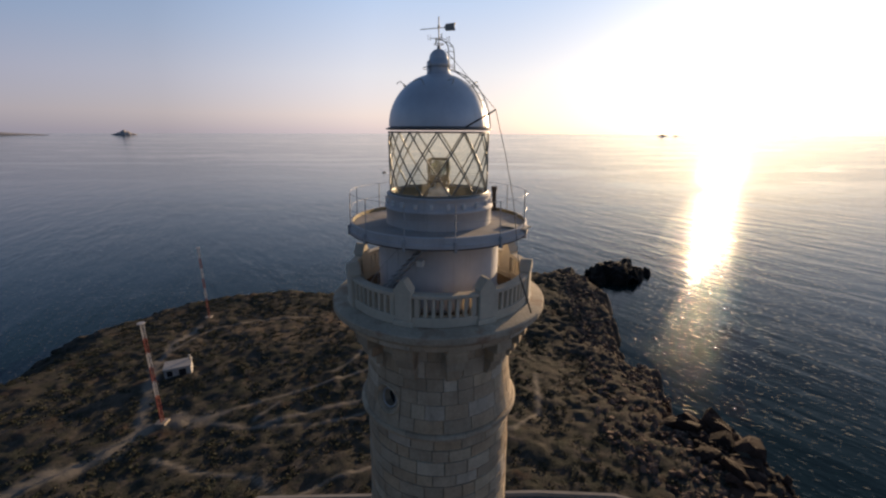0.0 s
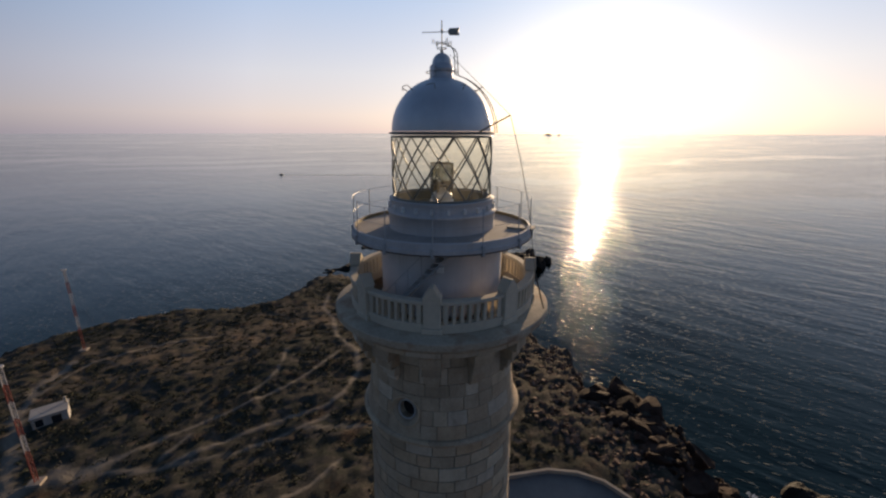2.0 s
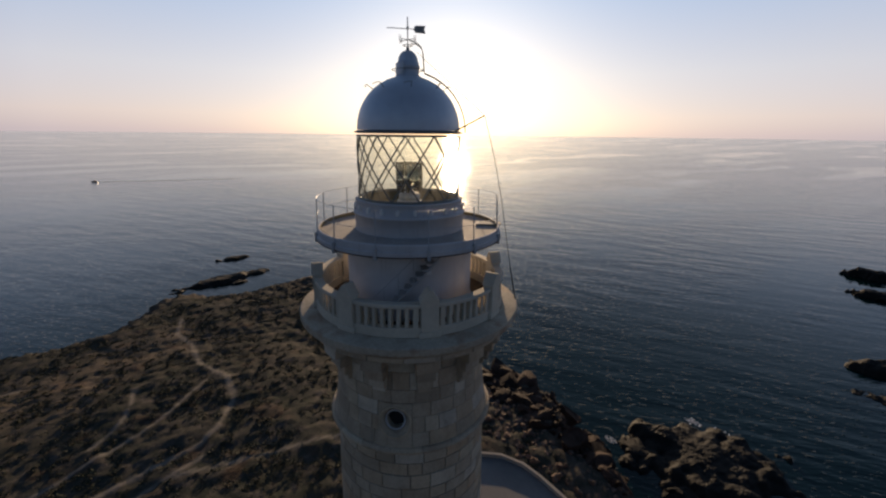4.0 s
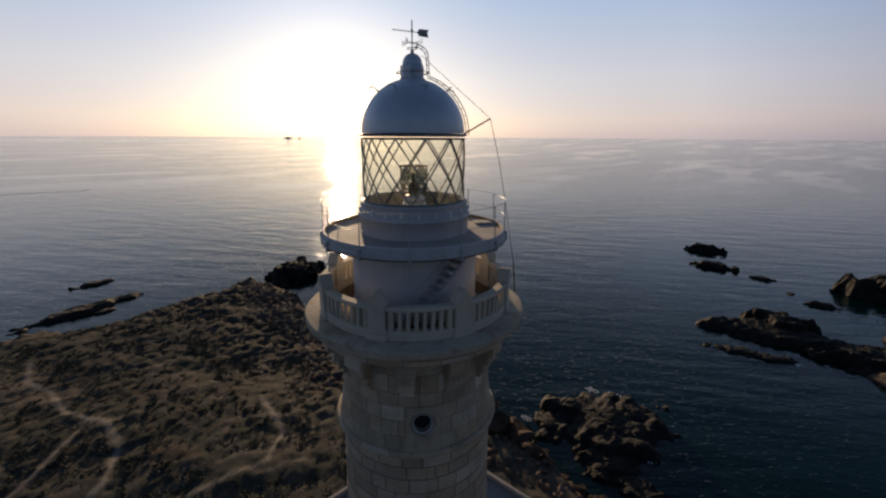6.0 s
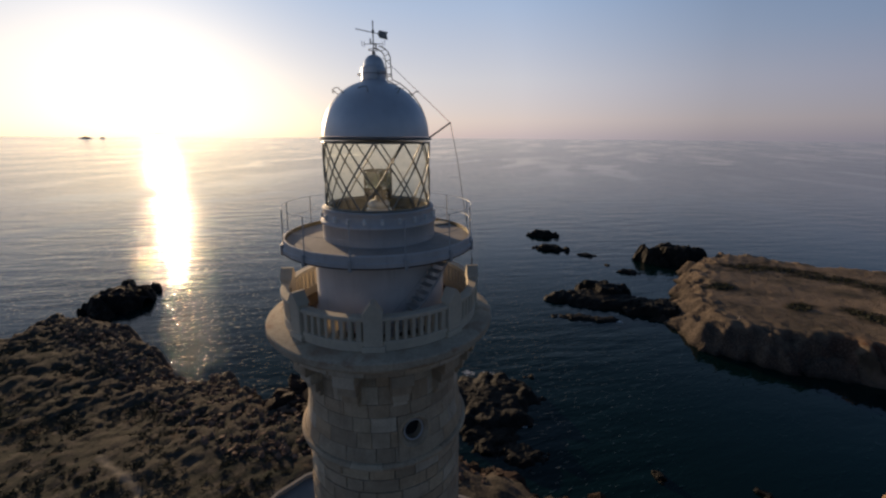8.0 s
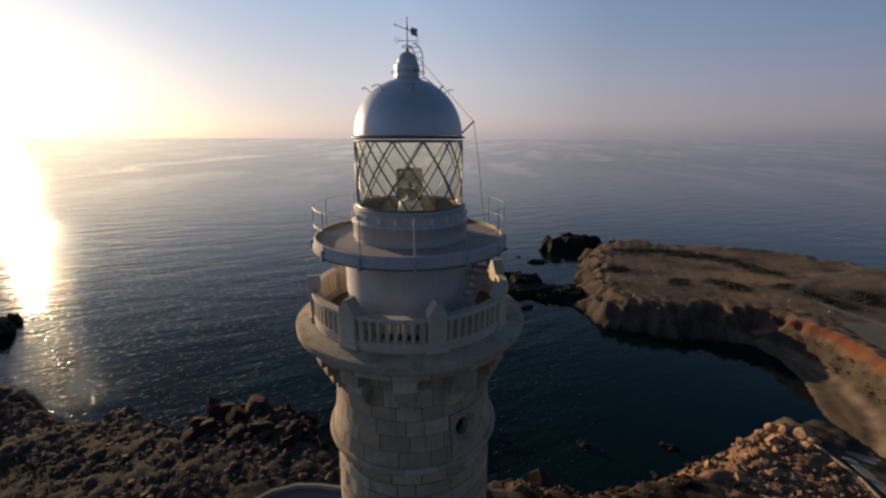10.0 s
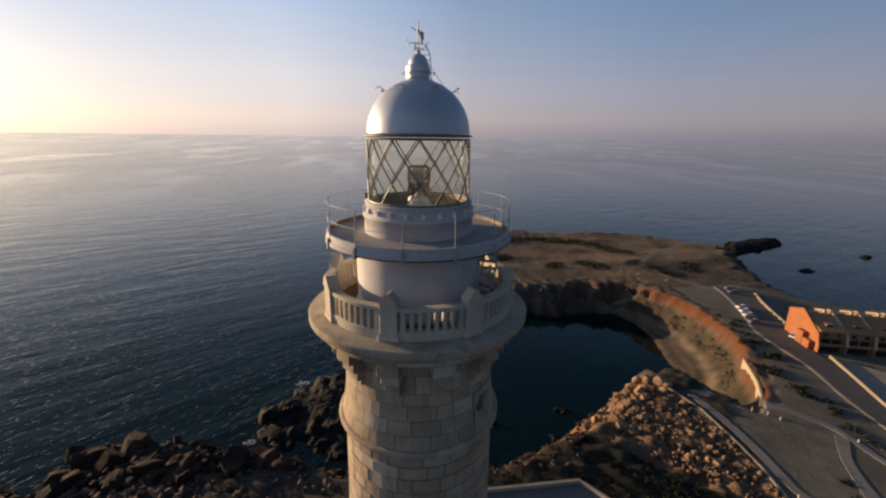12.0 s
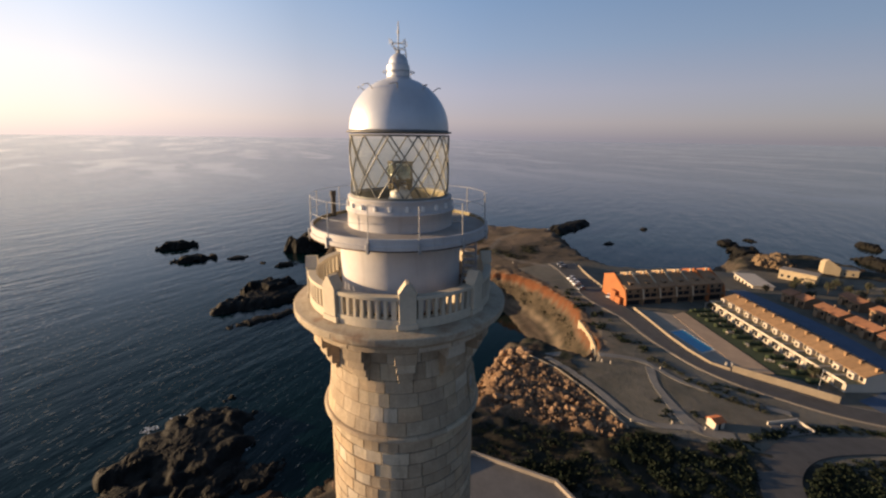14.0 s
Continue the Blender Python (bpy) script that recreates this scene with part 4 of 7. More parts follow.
    for k in range(13):
        a = 250.2 + 360 / 13 * k
        bm = bmesh.new()
        rod(bm, (3.40, 0, 78.55), (3.36, 0, 79.80), 0.018)
        box(bm, 3.36, 3.50, -0.05, 0.05, 78.26, 78.62, bevel=0.01)
        if k == 0:
            post_mesh = bm_mesh("rail_post", bm)
        else:
            bm.free()
        p = part("rail_post", post_mesh, RAILGREY, gallery)
        p.rotation_euler = (0, 0, radians(a))
    for z in (79.79, 79.22):
        part("hand_rail", tube([on(3.36, 360 / 78 * i, z) for i in range(78)], 0.0085, 6, True), RAILGREY, gallery)
    part("vent_pipe", fused([tube([(2.47, 2.0, 78.6), (2.45, 2.0, 79.5)], 0.10, 12), tube([(2.45, 2.0, 79.48), (2.45, 2.0, 79.68)], 0.13, 12)]), DARK, gallery, "rusty vent pipe")
    bm = bmesh.new()
    box(bm, -0.5, 0.5, -0.28, 0.28, 78.62, 78.68, pose(2.75, -1.35, 0, 0, 0, -38) , 0.01)
    part("deck_hatch", bm, CREAMSTONE, gallery)

    # iron stair from the balcony up to the gallery, along the drum
    def tread(s, r):
        return on(r, 214 + 46 * s, 75.80 + 2.50 * s)
    stair = part("access_stair", tube([tread(s, 2.52) - Vector((0, 0, 0.05)) for s in np.linspace(0, 1, 14)], 0.035, 6), STAIRGREY, tower, "dark iron stair curving up the drum")
    part("stringer", tube([tread(s, 3.02) - Vector((0, 0, 0.05)) for s in np.linspace(0, 1, 14)], 0.035, 6), STAIRGREY, stair)
    for k in range(12):
        s = (k + 0.5) / 12
        part("tread", arc_block(2.50, 3.04, 214 + 46 * s - 2.6, 214 + 46 * s + 2.6, 75.80 + 2.5 * s, 75.84 + 2.5 * s, 2), STAIRGREY, stair)
    part("stair_rail", tube([tread(s, 3.03) + Vector((0, 0, 0.85)) for s in np.linspace(0, 0.62, 10)], 0.013, 6), STAIRGREY, stair)
    for s in (0.02, 0.22, 0.42, 0.62):
        part("rail_stake", tube([tread(s, 3.03), tread(s, 3.03) + Vector((0, 0, 0.85))], 0.011, 6), STAIRGREY, stair)
    part("junction_box", boxed(2.34, 2.56, -0.12, 0.12, 77.48, 77.70, pose(0, 0, 0, 0, 0, 254), 0.015), WHITE, tower, "small white box on the drum wall")

    # lantern
    base = part("lantern_base", lathed([(2.02, 78.60), (2.02, 79.18), (2.07, 79.20), (2.08, 79.26), (2.05, 79.31), (1.975, 79.33), (1.965, 79.66), (1.99, 79.68),
                                        (1.99, 79.73), (1.78, 79.74), (1.765, 79.55)], 96), PLASTER, tower, "white lantern base ring", True)
    for k in range(22):
        if k == 0:
            lug_mesh = bm_mesh("lug", boxed(1.95, 2.06, -0.055, 0.055, 79.37, 79.55, None, 0.012))
        b = part("lug", lug_mesh, WHITE, base)
        b.rotation_euler = (0, 0, radians(360 / 22 * k))
    lantern = part("lantern_frame", tube([on(1.84, 5 * i, 79.77) for i in range(72)], 0.045, 8, True), GLAZING, tower, "grey-green lantern glazing frame")
    part("head_ring", tube([on(1.84, 5 * i, 81.93) for i in range(72)], 0.03, 8, True), GLAZING, lantern)
    for k in range(12):
        pane = part("pane", bm_mesh("pane", lathed([(1.82, 79.76), (1.82, 81.95)], 6, False, 0, 30)) if k == 0 else pane_mesh, GLASS, lantern)
        pane_mesh = pane.data
        pane.rotation_euler = (0, 0, radians(30 * k))
        pane.visible_shadow = False
        for sgn in (1, -1):
            pts = [on(1.845, 27 + 30 * k + sgn * 45 * i / 14, 81.93 - 2.17 * i / 14) for i in range(15)]
            part("glazing_bar", tube(pts, 0.027, 6), GLAZING, lantern)
    part("lantern_floor", lathed([(0.02, 79.36), (1.77, 79.36)], 48), OLIVE, tower)
    part("inner_lining", lathed([(1.755, 79.36), (1.755, 79.735)], 64), OLIVE, tower, "olive inner lining of the lantern base", True)
    part("lantern_ceiling", lathed([(0.02, 82.02), (1.80, 82.02)], 48), WHITE, tower)

    # dome
    curve = [(1.83 * math.cos(radians(a)), 82.12 + 1.83 * math.sin(radians(a))) for a in np.linspace(0, 79, 26)]
    dome = part("dome", lathed(curve, 96), DOME, tower, "silver-painted hemispherical dome", True)
    part("eave_ring", lathed([(1.78, 82.0), (1.90, 82.02), (1.945, 82.035), (1.945, 82.06), (1.90, 82.08), (1.80, 82.11)], 96, True), EAVE, dome, "dark metal eave")
    for k in range(8):
        a = 20 + 45 * k
        part("dome_hook", tube([on(1.22, a, 83.47), on(1.42, a, 83.62), on(1.50, a - 4, 83.60), on(1.50, a - 10, 83.56)], 0.016, 6), BAR, dome)
    vent = part("ventilator", lathed([(0.45, 83.84), (0.45, 83.93), (0.39, 83.95), (0.39, 84.20), (0.41, 84.21), (0.41, 84.25), (0.385, 84.26), (0.385, 84.36), (0.35, 84.38)] + [(0.35 * math.cos(radians(a)), 84.38 + 0.38 * math.sin(radians(a))) for a in range(8, 89, 8)], 48), DOME, dome, "silver roof ventilator with a round cap", True)
    part("cowl", lathed([(0.395, 83.96), (0.43, 83.96), (0.43, 84.33), (0.395, 84.33)], 24, True, 50, 220), DOME, vent)
    part("guard_ring", tube([on(0.56, 10 * i, 84.12) for i in range(36)], 0.014, 6, True), BAR, vent)
    for a in (45, 135, 225, 315):
        part("stay", tube([on(0.33, a, 84.08), on(0.56, a, 84.12)], 0.012, 6), BAR, vent)

    # ladder over the dome
    az = -35.0

    def step(s):
        """(r, z) along the ladder."""
        if s < 0.62:
            a = radians(74 * s / 0.62)
            return 2.03 * math.cos(a), 82.06 + 2.03 * math.sin(a)
        if s < 0.80:
            q = (s - 0.62) / 0.18
            return 0.56 - 0.04 * q, 84.02 + 0.62 * q
        q = radians(90 * (s - 0.80) / 0.20)
        return 0.10 + 0.42 * math.cos(q), 84.64 + 0.36 * math.sin(q)
    side = on(1, az + 90, 0)
    ladder = part("dome_ladder", tube([on(step(s)[0], az, step(s)[1]) + side * 0.18 for s in np.linspace(0, 1, 40)], 0.018, 6), BAR, dome, "thin curved ladder over the dome")
    part("stile", tube([on(step(s)[0], az, step(s)[1]) - side * 0.18 for s in np.linspace(0, 1, 40)], 0.018, 6), BAR, ladder)
    for s in np.linspace(0.04, 0.92, 15):
        r, z = step(s)
        part("rung", tube([on(r, az, z) + side * 0.18, on(r, az, z) - side * 0.18], 0.012, 6), BAR, ladder)

    # weather vane
    vane = part("vane_pole", fused([tube([(0, 0, 84.72), (0, 0, 85.78)], 0.020, 8), lathed([(0.0, 84.70), (0.07, 84.74), (0.05, 84.84), (0.02, 84.88)], 12),
                                    tube([(0, 0, 85.40), (0, 0, 85.50)], 0.04, 8)]), BAR, dome, "iron weather vane")
    d = Vector((math.cos(radians(-22)), math.sin(radians(-22)), 0))
    c = Vector((0, 0, 85.42))
    part("arrow", fused([tube([c - d * 0.70, c + d * 0.40], 0.014, 6), lathed([(0.0, -0.05), (0.035, 0.0), (0.0, 0.05)], 8)]), BAR, vane)
    bm = bmesh.new()
    w = d.cross(Vector((0, 0, 1))) * 0.012
    pts = [c + d * x + Vector((0, 0, z)) for x, z in ((0.20, 0), (0.26, 0.11), (0.62, 0.12), (0.57, 0), (0.62, -0.12), (0.26, -0.11))]
    a = [bm.verts.new(p + w) for p in pts]
    b = [bm.verts.new(p - w) for p in pts]
    bm.faces.new(a)
    bm.faces.new(b[::-1])
    for i in range(6):
        bm.faces.new((a[i], a[(i + 1) % 6], b[(i + 1) % 6], b[i]))
    part("tail_plate", bm, BAR, vane)
    for k in range(4):
        q = on(1, 15 + 90 * k, 0)
        up = Vector((0, 0, 85.08))
        part("arm", tube([up, up + q * 0.30], 0.012, 6), BAR, vane)
        part("pointer", tube([up + q * 0.30 + Vector((0, 0, z)) + q * x for x, z in ((0, -0.08), (0, 0.09), (0.09, -0.07), (0.09, 0.10))], 0.012, 6), BAR, vane)
    part("hoop", tube([on(0.17, 20 * i, 84.90) for i in range(18)], 0.014, 6, True), BAR, vane)

    # boom and stay wires
    tip = Vector((1.78, -2.09, 82.63))
    foot = on(1.86, -62, 82.10)
    boom = part("boom", tube([foot, tip], 0.028, 6), DARK, dome, "dark boom on the dome's eave")
    part("stay_wire", tube([tip, on(0.30, -45, 84.70)], 0.009, 5), DARK, boom)
    rail = Vector((2.42, -2.42, 79.80))
    low = Vector((2.70, -2.78, 77.25))
    part("drop_wire", tube([tip, tip.lerp(rail, 0.5) + Vector((0.03, -0.03, 0)), rail, rail.lerp(low, 0.5), low], 0.012, 5), DARK, boom)
    part("outer_spar", tube([low, (3.22, -2.60, 75.80)], 0.026, 6), DARK, tower, "dark spar outside the balustrade")

    # ashlar courses, the upper ones as pieces
    rng = random.Random(7)
    shapes = {}
    WIDTHS = (10, 12, 14, 17, 20, 24)
    for w in WIDTHS:
        shapes[w] = bm_mesh("stone_block", arc_block(0.955, 1.0, 0.2, w - 0.2, 0.012, 0.988, 2, 0.005))
        shapes[w].materials.append(STONE)

    def course(rng):
        left, out = 360, []
        while left > 48:
            w = rng.choice((10, 12, 14, 17, 17, 20, 20, 24))
            out.append(w)
            left -= w
        # close the ring with joints that fit
        best = min(((abs(left - sum(c)), c) for n in (1, 2, 3, 4) for c in itertools.combinations_with_replacement(WIDTHS, n)), key=lambda q: q[0])
        return out + list(best[1])
    pieces, rest = 0, []
    z = 70.93
    zs = []
    while z > 22.5:
        h = rng.uniform(0.50, 0.68)
        zs.append((z - h, z))
        z -= h
    for z0, z1 in zs:
        a = rng.uniform(0, 360)
        for w in course(rng):
            r = shaft_r((z0 + z1) / 2) * rng.uniform(0.997, 1.004)
            if pieces < 300:
                o = part("stone_block", shapes[w], STONE, shaft)
                o.matrix_basis = Matrix.Translation((0, 0, z0 + 0.012)) @ pose(0, 0, 0, 0, 0, a) @ Matrix.Diagonal((r, r, z1 - z0 - 0.024, 1))
                pieces += 1
            else:
                rest.append((r, a, w, z0, z1))
            a += w
    verts, faces = [], []
    for r, a, w, z0, z1 in rest:
        k = len(verts)
        for i in range(4):
            t = radians(a + 0.22 + (w - 0.44) * i / 3)
            for rr, zz in ((r * 0.955, z0 + 0.02), (r - 0.015, z0 + 0.02), (r, z0 + 0.035), (r, z1 - 0.035), (r - 0.015, z1 - 0.02), (r * 0.955, z1 - 0.02)):
                verts.append((rr * math.cos(t), rr * math.sin(t), zz))
        for i in range(3):
            p, q = k + 6 * i, k + 6 * i + 6
            faces += [(p + j, q + j, q + (j + 1) % 6, p + (j + 1) % 6) for j in range(6)]
        faces += [tuple(range(k, k + 6)), tuple(range(k + 18, k + 24))[::-1]]
    tagged(part("lower_blocks", mesh_of("lower_blocks", verts, faces), STONE, shaft), kind="stuff")
    for z0, z1, rb, rt in ((71.22, 71.74, 3.185, 3.085), (71.74, 72.32, 3.085, 3.01), (72.32, 72.88, 3.01, 2.975), (72.88, 73.40, 2.975, 2.965), (73.40, 74.10, 2.965, 2.965), (74.10, 74.88, 2.965, 2.965)):
        a = rng.uniform(0, 360)
        for w in course(rng):
            m = (a + w / 2) % 360
            gap = z0 < 72.7 and z1 > 71.65 and abs(m - AZ) < w / 2 + 11.6
            parts_of = [(a, a + w)]
            if gap:
                parts_of = [(lo, hi) for lo, hi in ((a, min(a + w, AZ - 11.7 + (360 if a > AZ + 20 else 0))), (max(a, AZ + 11.7 - (0 if a < AZ + 100 else -360)), a + w)) if hi - lo > 1.5]
                parts_of = [(lo, hi) for lo, hi in parts_of if not (lo % 360 < AZ + 11 and hi % 360 > AZ - 11)]
            for lo, hi in parts_of:
                bm = arc_block(2.75, 1.0, lo + 0.22, hi - 0.22, z0 + 0.010, z1 - 0.010, 3)
                for v in bm.verts:
                    if math.hypot(v.co.x, v.co.y) < 2:
                        r = (rb if v.co.z < (z0 + z1) / 2 else rt) * 1.0
                        v.co.x, v.co.y = v.co.x * r, v.co.y * r
                part("stone_block", bm, STONE, shaft)
            a += w
    round_lip = [(2.9, 70.94)] + [(3.20 + 0.135 * math.cos(radians(a)), 71.08 + 0.125 * math.sin(radians(a))) for a in range(-80, 81, 20)] + [(2.9, 71.215)]
    for k in range(18):
        if k == 0:
            lip_mesh = bm_mesh("collar_block", lathed(round_lip, 6, True, 0.15, 19.85))
        c = part("collar_block", lip_mesh, STONE, tower)
        c.rotation_euler = (0, 0, radians(7 + 20 * k))
    # slightly raised mortar-dark band that paints the shadow line under the collar
    part("collar_groove", lathed([(2.95, 70.86), (3.085, 70.86), (3.085, 70.99), (2.95, 70.99)], 72, True), MORTAR, tower)
    # frieze stones under the cornice
    for k in range(20):
        if k == 0:
            frieze_mesh = bm_mesh("frieze_block", arc_block(3.3, 3.86, 0.2, 17.8, 74.985, 75.20, 5, 0.02))
        c = part("frieze_block", frieze_mesh, STONE, tower)
        c.rotation_euler = (0, 0, radians(3 + 18 * k))
    return tower


CREAMSTONE = simple("cream_stone", (0.56, 0.495, 0.385), 0.85, 0.0, 2.2, 0.2, 0.008, 0.08)
build_lighthouse()


def build_optic():
    """Four flat lens panels on a square with open corners, on tapering legs over a white drum."""
    lens = thing("lighthouse_lens", "rotating optic of four thick glass panels in brass frames", "lens", at=pose(0, 0, 79.62, 0, 0, -4))
    part("drum_foot", lathed([(0.0, -0.26), (0.46, -0.26), (0.46, -0.02), (0.42, 0.0), (0.0, 0.0)], 32), WHITE, lens, "", True)
    part("pedestal", lathed([(0.0, 0.0), (0.40, 0.0), (0.39, 0.20), (0.30, 0.27), (0.14, 0.31), (0.11, 0.50), (0.0, 0.50)], 32), WHITE, lens, "white round pedestal", True)
    part("turntable", lathed([(0.0, 0.50), (0.44, 0.50), (0.46, 0.53), (0.44, 0.56), (0.0, 0.56)], 32), DARK, lens)
    part("lamp", lathed([(0.0, 0.56), (0.06, 0.58), (0.07, 0.86), (0.09, 0.96), (0.05, 1.08), (0.0, 1.10)], 16), BRASS, lens, "", True)
    for k in range(4):
        turn = radians(90 * k)
        # rings of prisms round a bull's eye
        bms = []
        for r0, r1, deep in ((0.0, 0.105, 0.075), (0.115, 0.175, 0.060), (0.185, 0.24, 0.050), (0.25, 0.30, 0.040)):
            prof = [(max(r0, 0.002), 0.0), (r1, 0.0), (r1, deep * 0.45), (max(r0, 0.002), deep)]
            bm = lathed(prof, 24, True)
            bmesh.ops.transform(bm, matrix=Matrix.Translation((0.385, 0, 1.02)) @ pose(0, 0, 0, 0, 90, 0), verts=bm.verts[:])
            bms.append(bm)
        panel = part("lens_panel", fused(bms), LENS, lens, "lens panel of greenish ribbed glass")
        panel.rotation_euler = (0, 0, turn)
        bms = [boxed(0.345, 0.385, -0.33, 0.33, z0, z1, None, 0.008) for z0, z1 in ((0.68, 0.72), (1.32, 1.37))]
        bms += [boxed(0.345, 0.385, y - 0.022, y + 0.022, 0.68, 1.36, None, 0.008) for y in (-0.31, 0.31)]
        part("panel_frame", fused(bms), BRASS, panel)
        for sgn in (-1, 1):
            bm = bmesh.new()
            vs = [bm.verts.new(p) for x in (0.34, 0.39) for p in ((x, sgn * 0.33, 0.70), (x, sgn * 0.08, 0.70), (x, sgn * 0.20, 0.30), (x, sgn * 0.27, 0.30))]
            for f in ((0, 1, 2, 3), (7, 6, 5, 4), (0, 4, 5, 1), (1, 5, 6, 2), (2, 6, 7, 3), (3, 7, 4, 0)):
                bm.faces.new([vs[i] for i in f])
            part("leg", bm, BRASS, panel)
    return lens


build_optic()

# ---- esplanade round the tower ----


def wall_along(name, line, z_of, height, thick, material, parent=None, closed=False, sink=1.0):
    """A low wall over a plan line; z_of gives the foot's height."""
    bm = bmesh.new()
    n = len(line)
    rows = []
    for i, (x, y) in enumerate(line):
        a = Vector(line[i - 1] if (i or closed) else line[i])
        b = Vector(line[(i + 1) % n] if (i < n - 1 or closed) else line[i])
        d = (b - a).normalized()
        s = Vector((-d.y, d.x)) * thick / 2
        z = z_of(x, y)
        rows.append([bm.verts.new(p) for p in ((x + s.x, y + s.y, z - sink), (x + s.x, y + s.y, z + height), (x - s.x, y - s.y, z + height), (x - s.x, y - s.y, z - sink))])
    for i in range(n if closed else n - 1):
        lo, hi = rows[i], rows[(i + 1) % n]
        for j in range(4):
            k = (j + 1) % 4
            bm.faces.new((lo[j], hi[j], hi[k], lo[k]))
    if not closed:
        bm.faces.new(rows[0])
        bm.faces.new(rows[-1][::-1])
    return part(name, bm, material, parent)


tagged(part("pavement", prism(ESPLANADE, 12.0, 21.55), GREYFLOOR), "grey paved esplanade round the lighthouse", "terrace", kind="structure")
inner = [(x * 0.993, y * 0.993) for x, y in ESPLANADE]
tagged(wall_along("parapet", inner, lambda x, y: 21.55, 0.75, 0.55, CONCRETE, closed=True, sink=0.3), "pale low parapet wall of the esplanade", "parapet", kind="structure")

# ---- rocks and reefs ----


def rock_field(name, cx, cy, rx, ry, turn, top, seed, material, label, category="rock", res=0.9, base=-1.5):
    """A rough rock standing in the sea: an uneven dome with ledges."""
    nx, ny = max(8, int(2.3 * rx / res)), max(8, int(2.3 * ry / res))
    u, v = np.meshgrid(np.linspace(-1.15, 1.15, nx), np.linspace(-1.15, 1.15, ny))
    X, Y = u * rx, v * ry
    rad = np.hypot(u, v) + 0.28 * waves(X, Y, seed, (rx + ry) * 0.55, 3)
    body = np.clip(1 - rad, -0.4, 1)
    Z = np.where(body > 0, top * np.clip(body * 2.1, 0, 1) ** 0.75, body * 8)
    Z = Z + np.clip(body * 3, 0, 1) * (waves(X, Y, seed + 1, 11, 4) * 0.10 * top + waves(X, Y, seed + 2, 5.5, 3) * (0.05 + 0.02 * top) - np.abs(waves(X, Y, seed + 3, 4.2, 3)) * 0.13 + 0.05 * waves(X, Y, seed + 4, 1.6, 2))
    ledge = np.round(Z / 1.1) * 1.1
    Z = np.maximum(base, 0.90 * Z + 0.10 * ledge)
    idx = np.arange(nx * ny).reshape(ny, nx)
    quads = np.stack([idx[:-1, :-1], idx[:-1, 1:], idx[1:, 1:], idx[1:, :-1]], -1).reshape(-1, 4)
    quads = quads[Z.reshape(-1)[quads].max(1) > base + 0.02]
    used = np.unique(quads)
    back = np.zeros(nx * ny, int)
    back[used] = np.arange(len(used))
    me = bpy.data.meshes.new(name)
    me.from_pydata(np.stack([X, Y, Z], -1).reshape(-1, 3)[used].tolist(), [], back[quads].tolist())
    me.materials.append(material)
    ob = new(name, me)
    ob.matrix_basis = pose(cx, cy, 0, 0, 0, turn)
    return tagged(ob, label, category)


REEFS = [(108, 211, 20, 12, 25, 7.5), (99, 21, 19, 13, 130, 2.7), (84, 15, 8, 6, 100, 1.4), (88, 34, 7, 4, 30, 1.4), (80, 6, 7, 4, 100, 1.1), (205, -14, 31, 12, 98, 3.6), (214, -14, 14, 9, 95, 6.0), (178, -6, 15, 3.6, 104, 1.1),
         (201, -40, 17, 11, 120, 4.0), (341, 37, 12, 6.5, 95, 4.6), (299, 25, 12.5, 5.5, 95, 3.2), (291, -1, 6.5, 4, 95, 1.4), (271, -15, 2.5, 1.8, 0, 0.8), (260, -28, 6.5, 4, 95, 1.7)]
REEFS_FAR = [(302, -57, 24, 14, -72, 9.5),
        (266, -284, 38, 10, -72, 4), (206, -269, 6, 3, -70, 1.2), (164, -360, 11, 6, -70, 2.5), (80, -392, 16, 9, -40, 4), (104, -452, 12, 7, -50, 3.5), (140, -338, 18, 10, -60, 4),
        (86, -28, 2.2, 1.5, 30, 0.9), (89, -51, 2.4, 1.4, 60, 0.8), (77.5, -44, 1.8, 1.2, 10, 0.7), (12, 238, 24, 6, 14, 2.2), (25, 281, 10, 4, 10, 1.5), (20, 230, 6, 2.5, 10, 1.0), (160, -388, 5, 3, 0, 1.5), (230, -345, 7, 3, -60, 1.5)]
for k, (x, y, a, b, turn, top) in enumerate(REEFS + REEFS_FAR):
    rock_field("sea_rock", x, y, a, b, turn, top, 40 + 3 * k, REEF, "dark wet rock standing out of the sea", res=0.55 if a < 26 else 0.9)
rock_field("sea_rock", 123, -300, 14, 7, -50, 6, 91, REEF, "dark wet rock at the foot of the tawny hill", res=0.8)
rock_field("rock_hill", 101, -289, 19, 12, -50, 13, 23, HILLROCK, "tawny bare rock hill on the shore", res=0.9)


def boulder_meshes(count, seed, material):
    out = []
    for k in range(count):
        bm = bmesh.new()
        bmesh.ops.create_icosphere(bm, subdivisions=2, radius=1)
        off = Vector((seed * 3.1 + k * 7.7, k * 2.3, seed))
        cuts = [(Vector((random.uniform(-1, 1), random.uniform(-1, 1), random.uniform(-0.6, 1))).normalized(), random.uniform(0.55, 0.85)) for _ in range(7)]
        for v in bm.verts:
            v.co *= 1 + 0.35 * noise.noise(v.co * 1.1 + off)
            for n, d in cuts:
                over = v.co.dot(n) - d
                if over > 0:
                    v.co -= n * over
        me = bm_mesh("boulder", bm)
        me.materials.append(material)
        out.append(me)
    return out


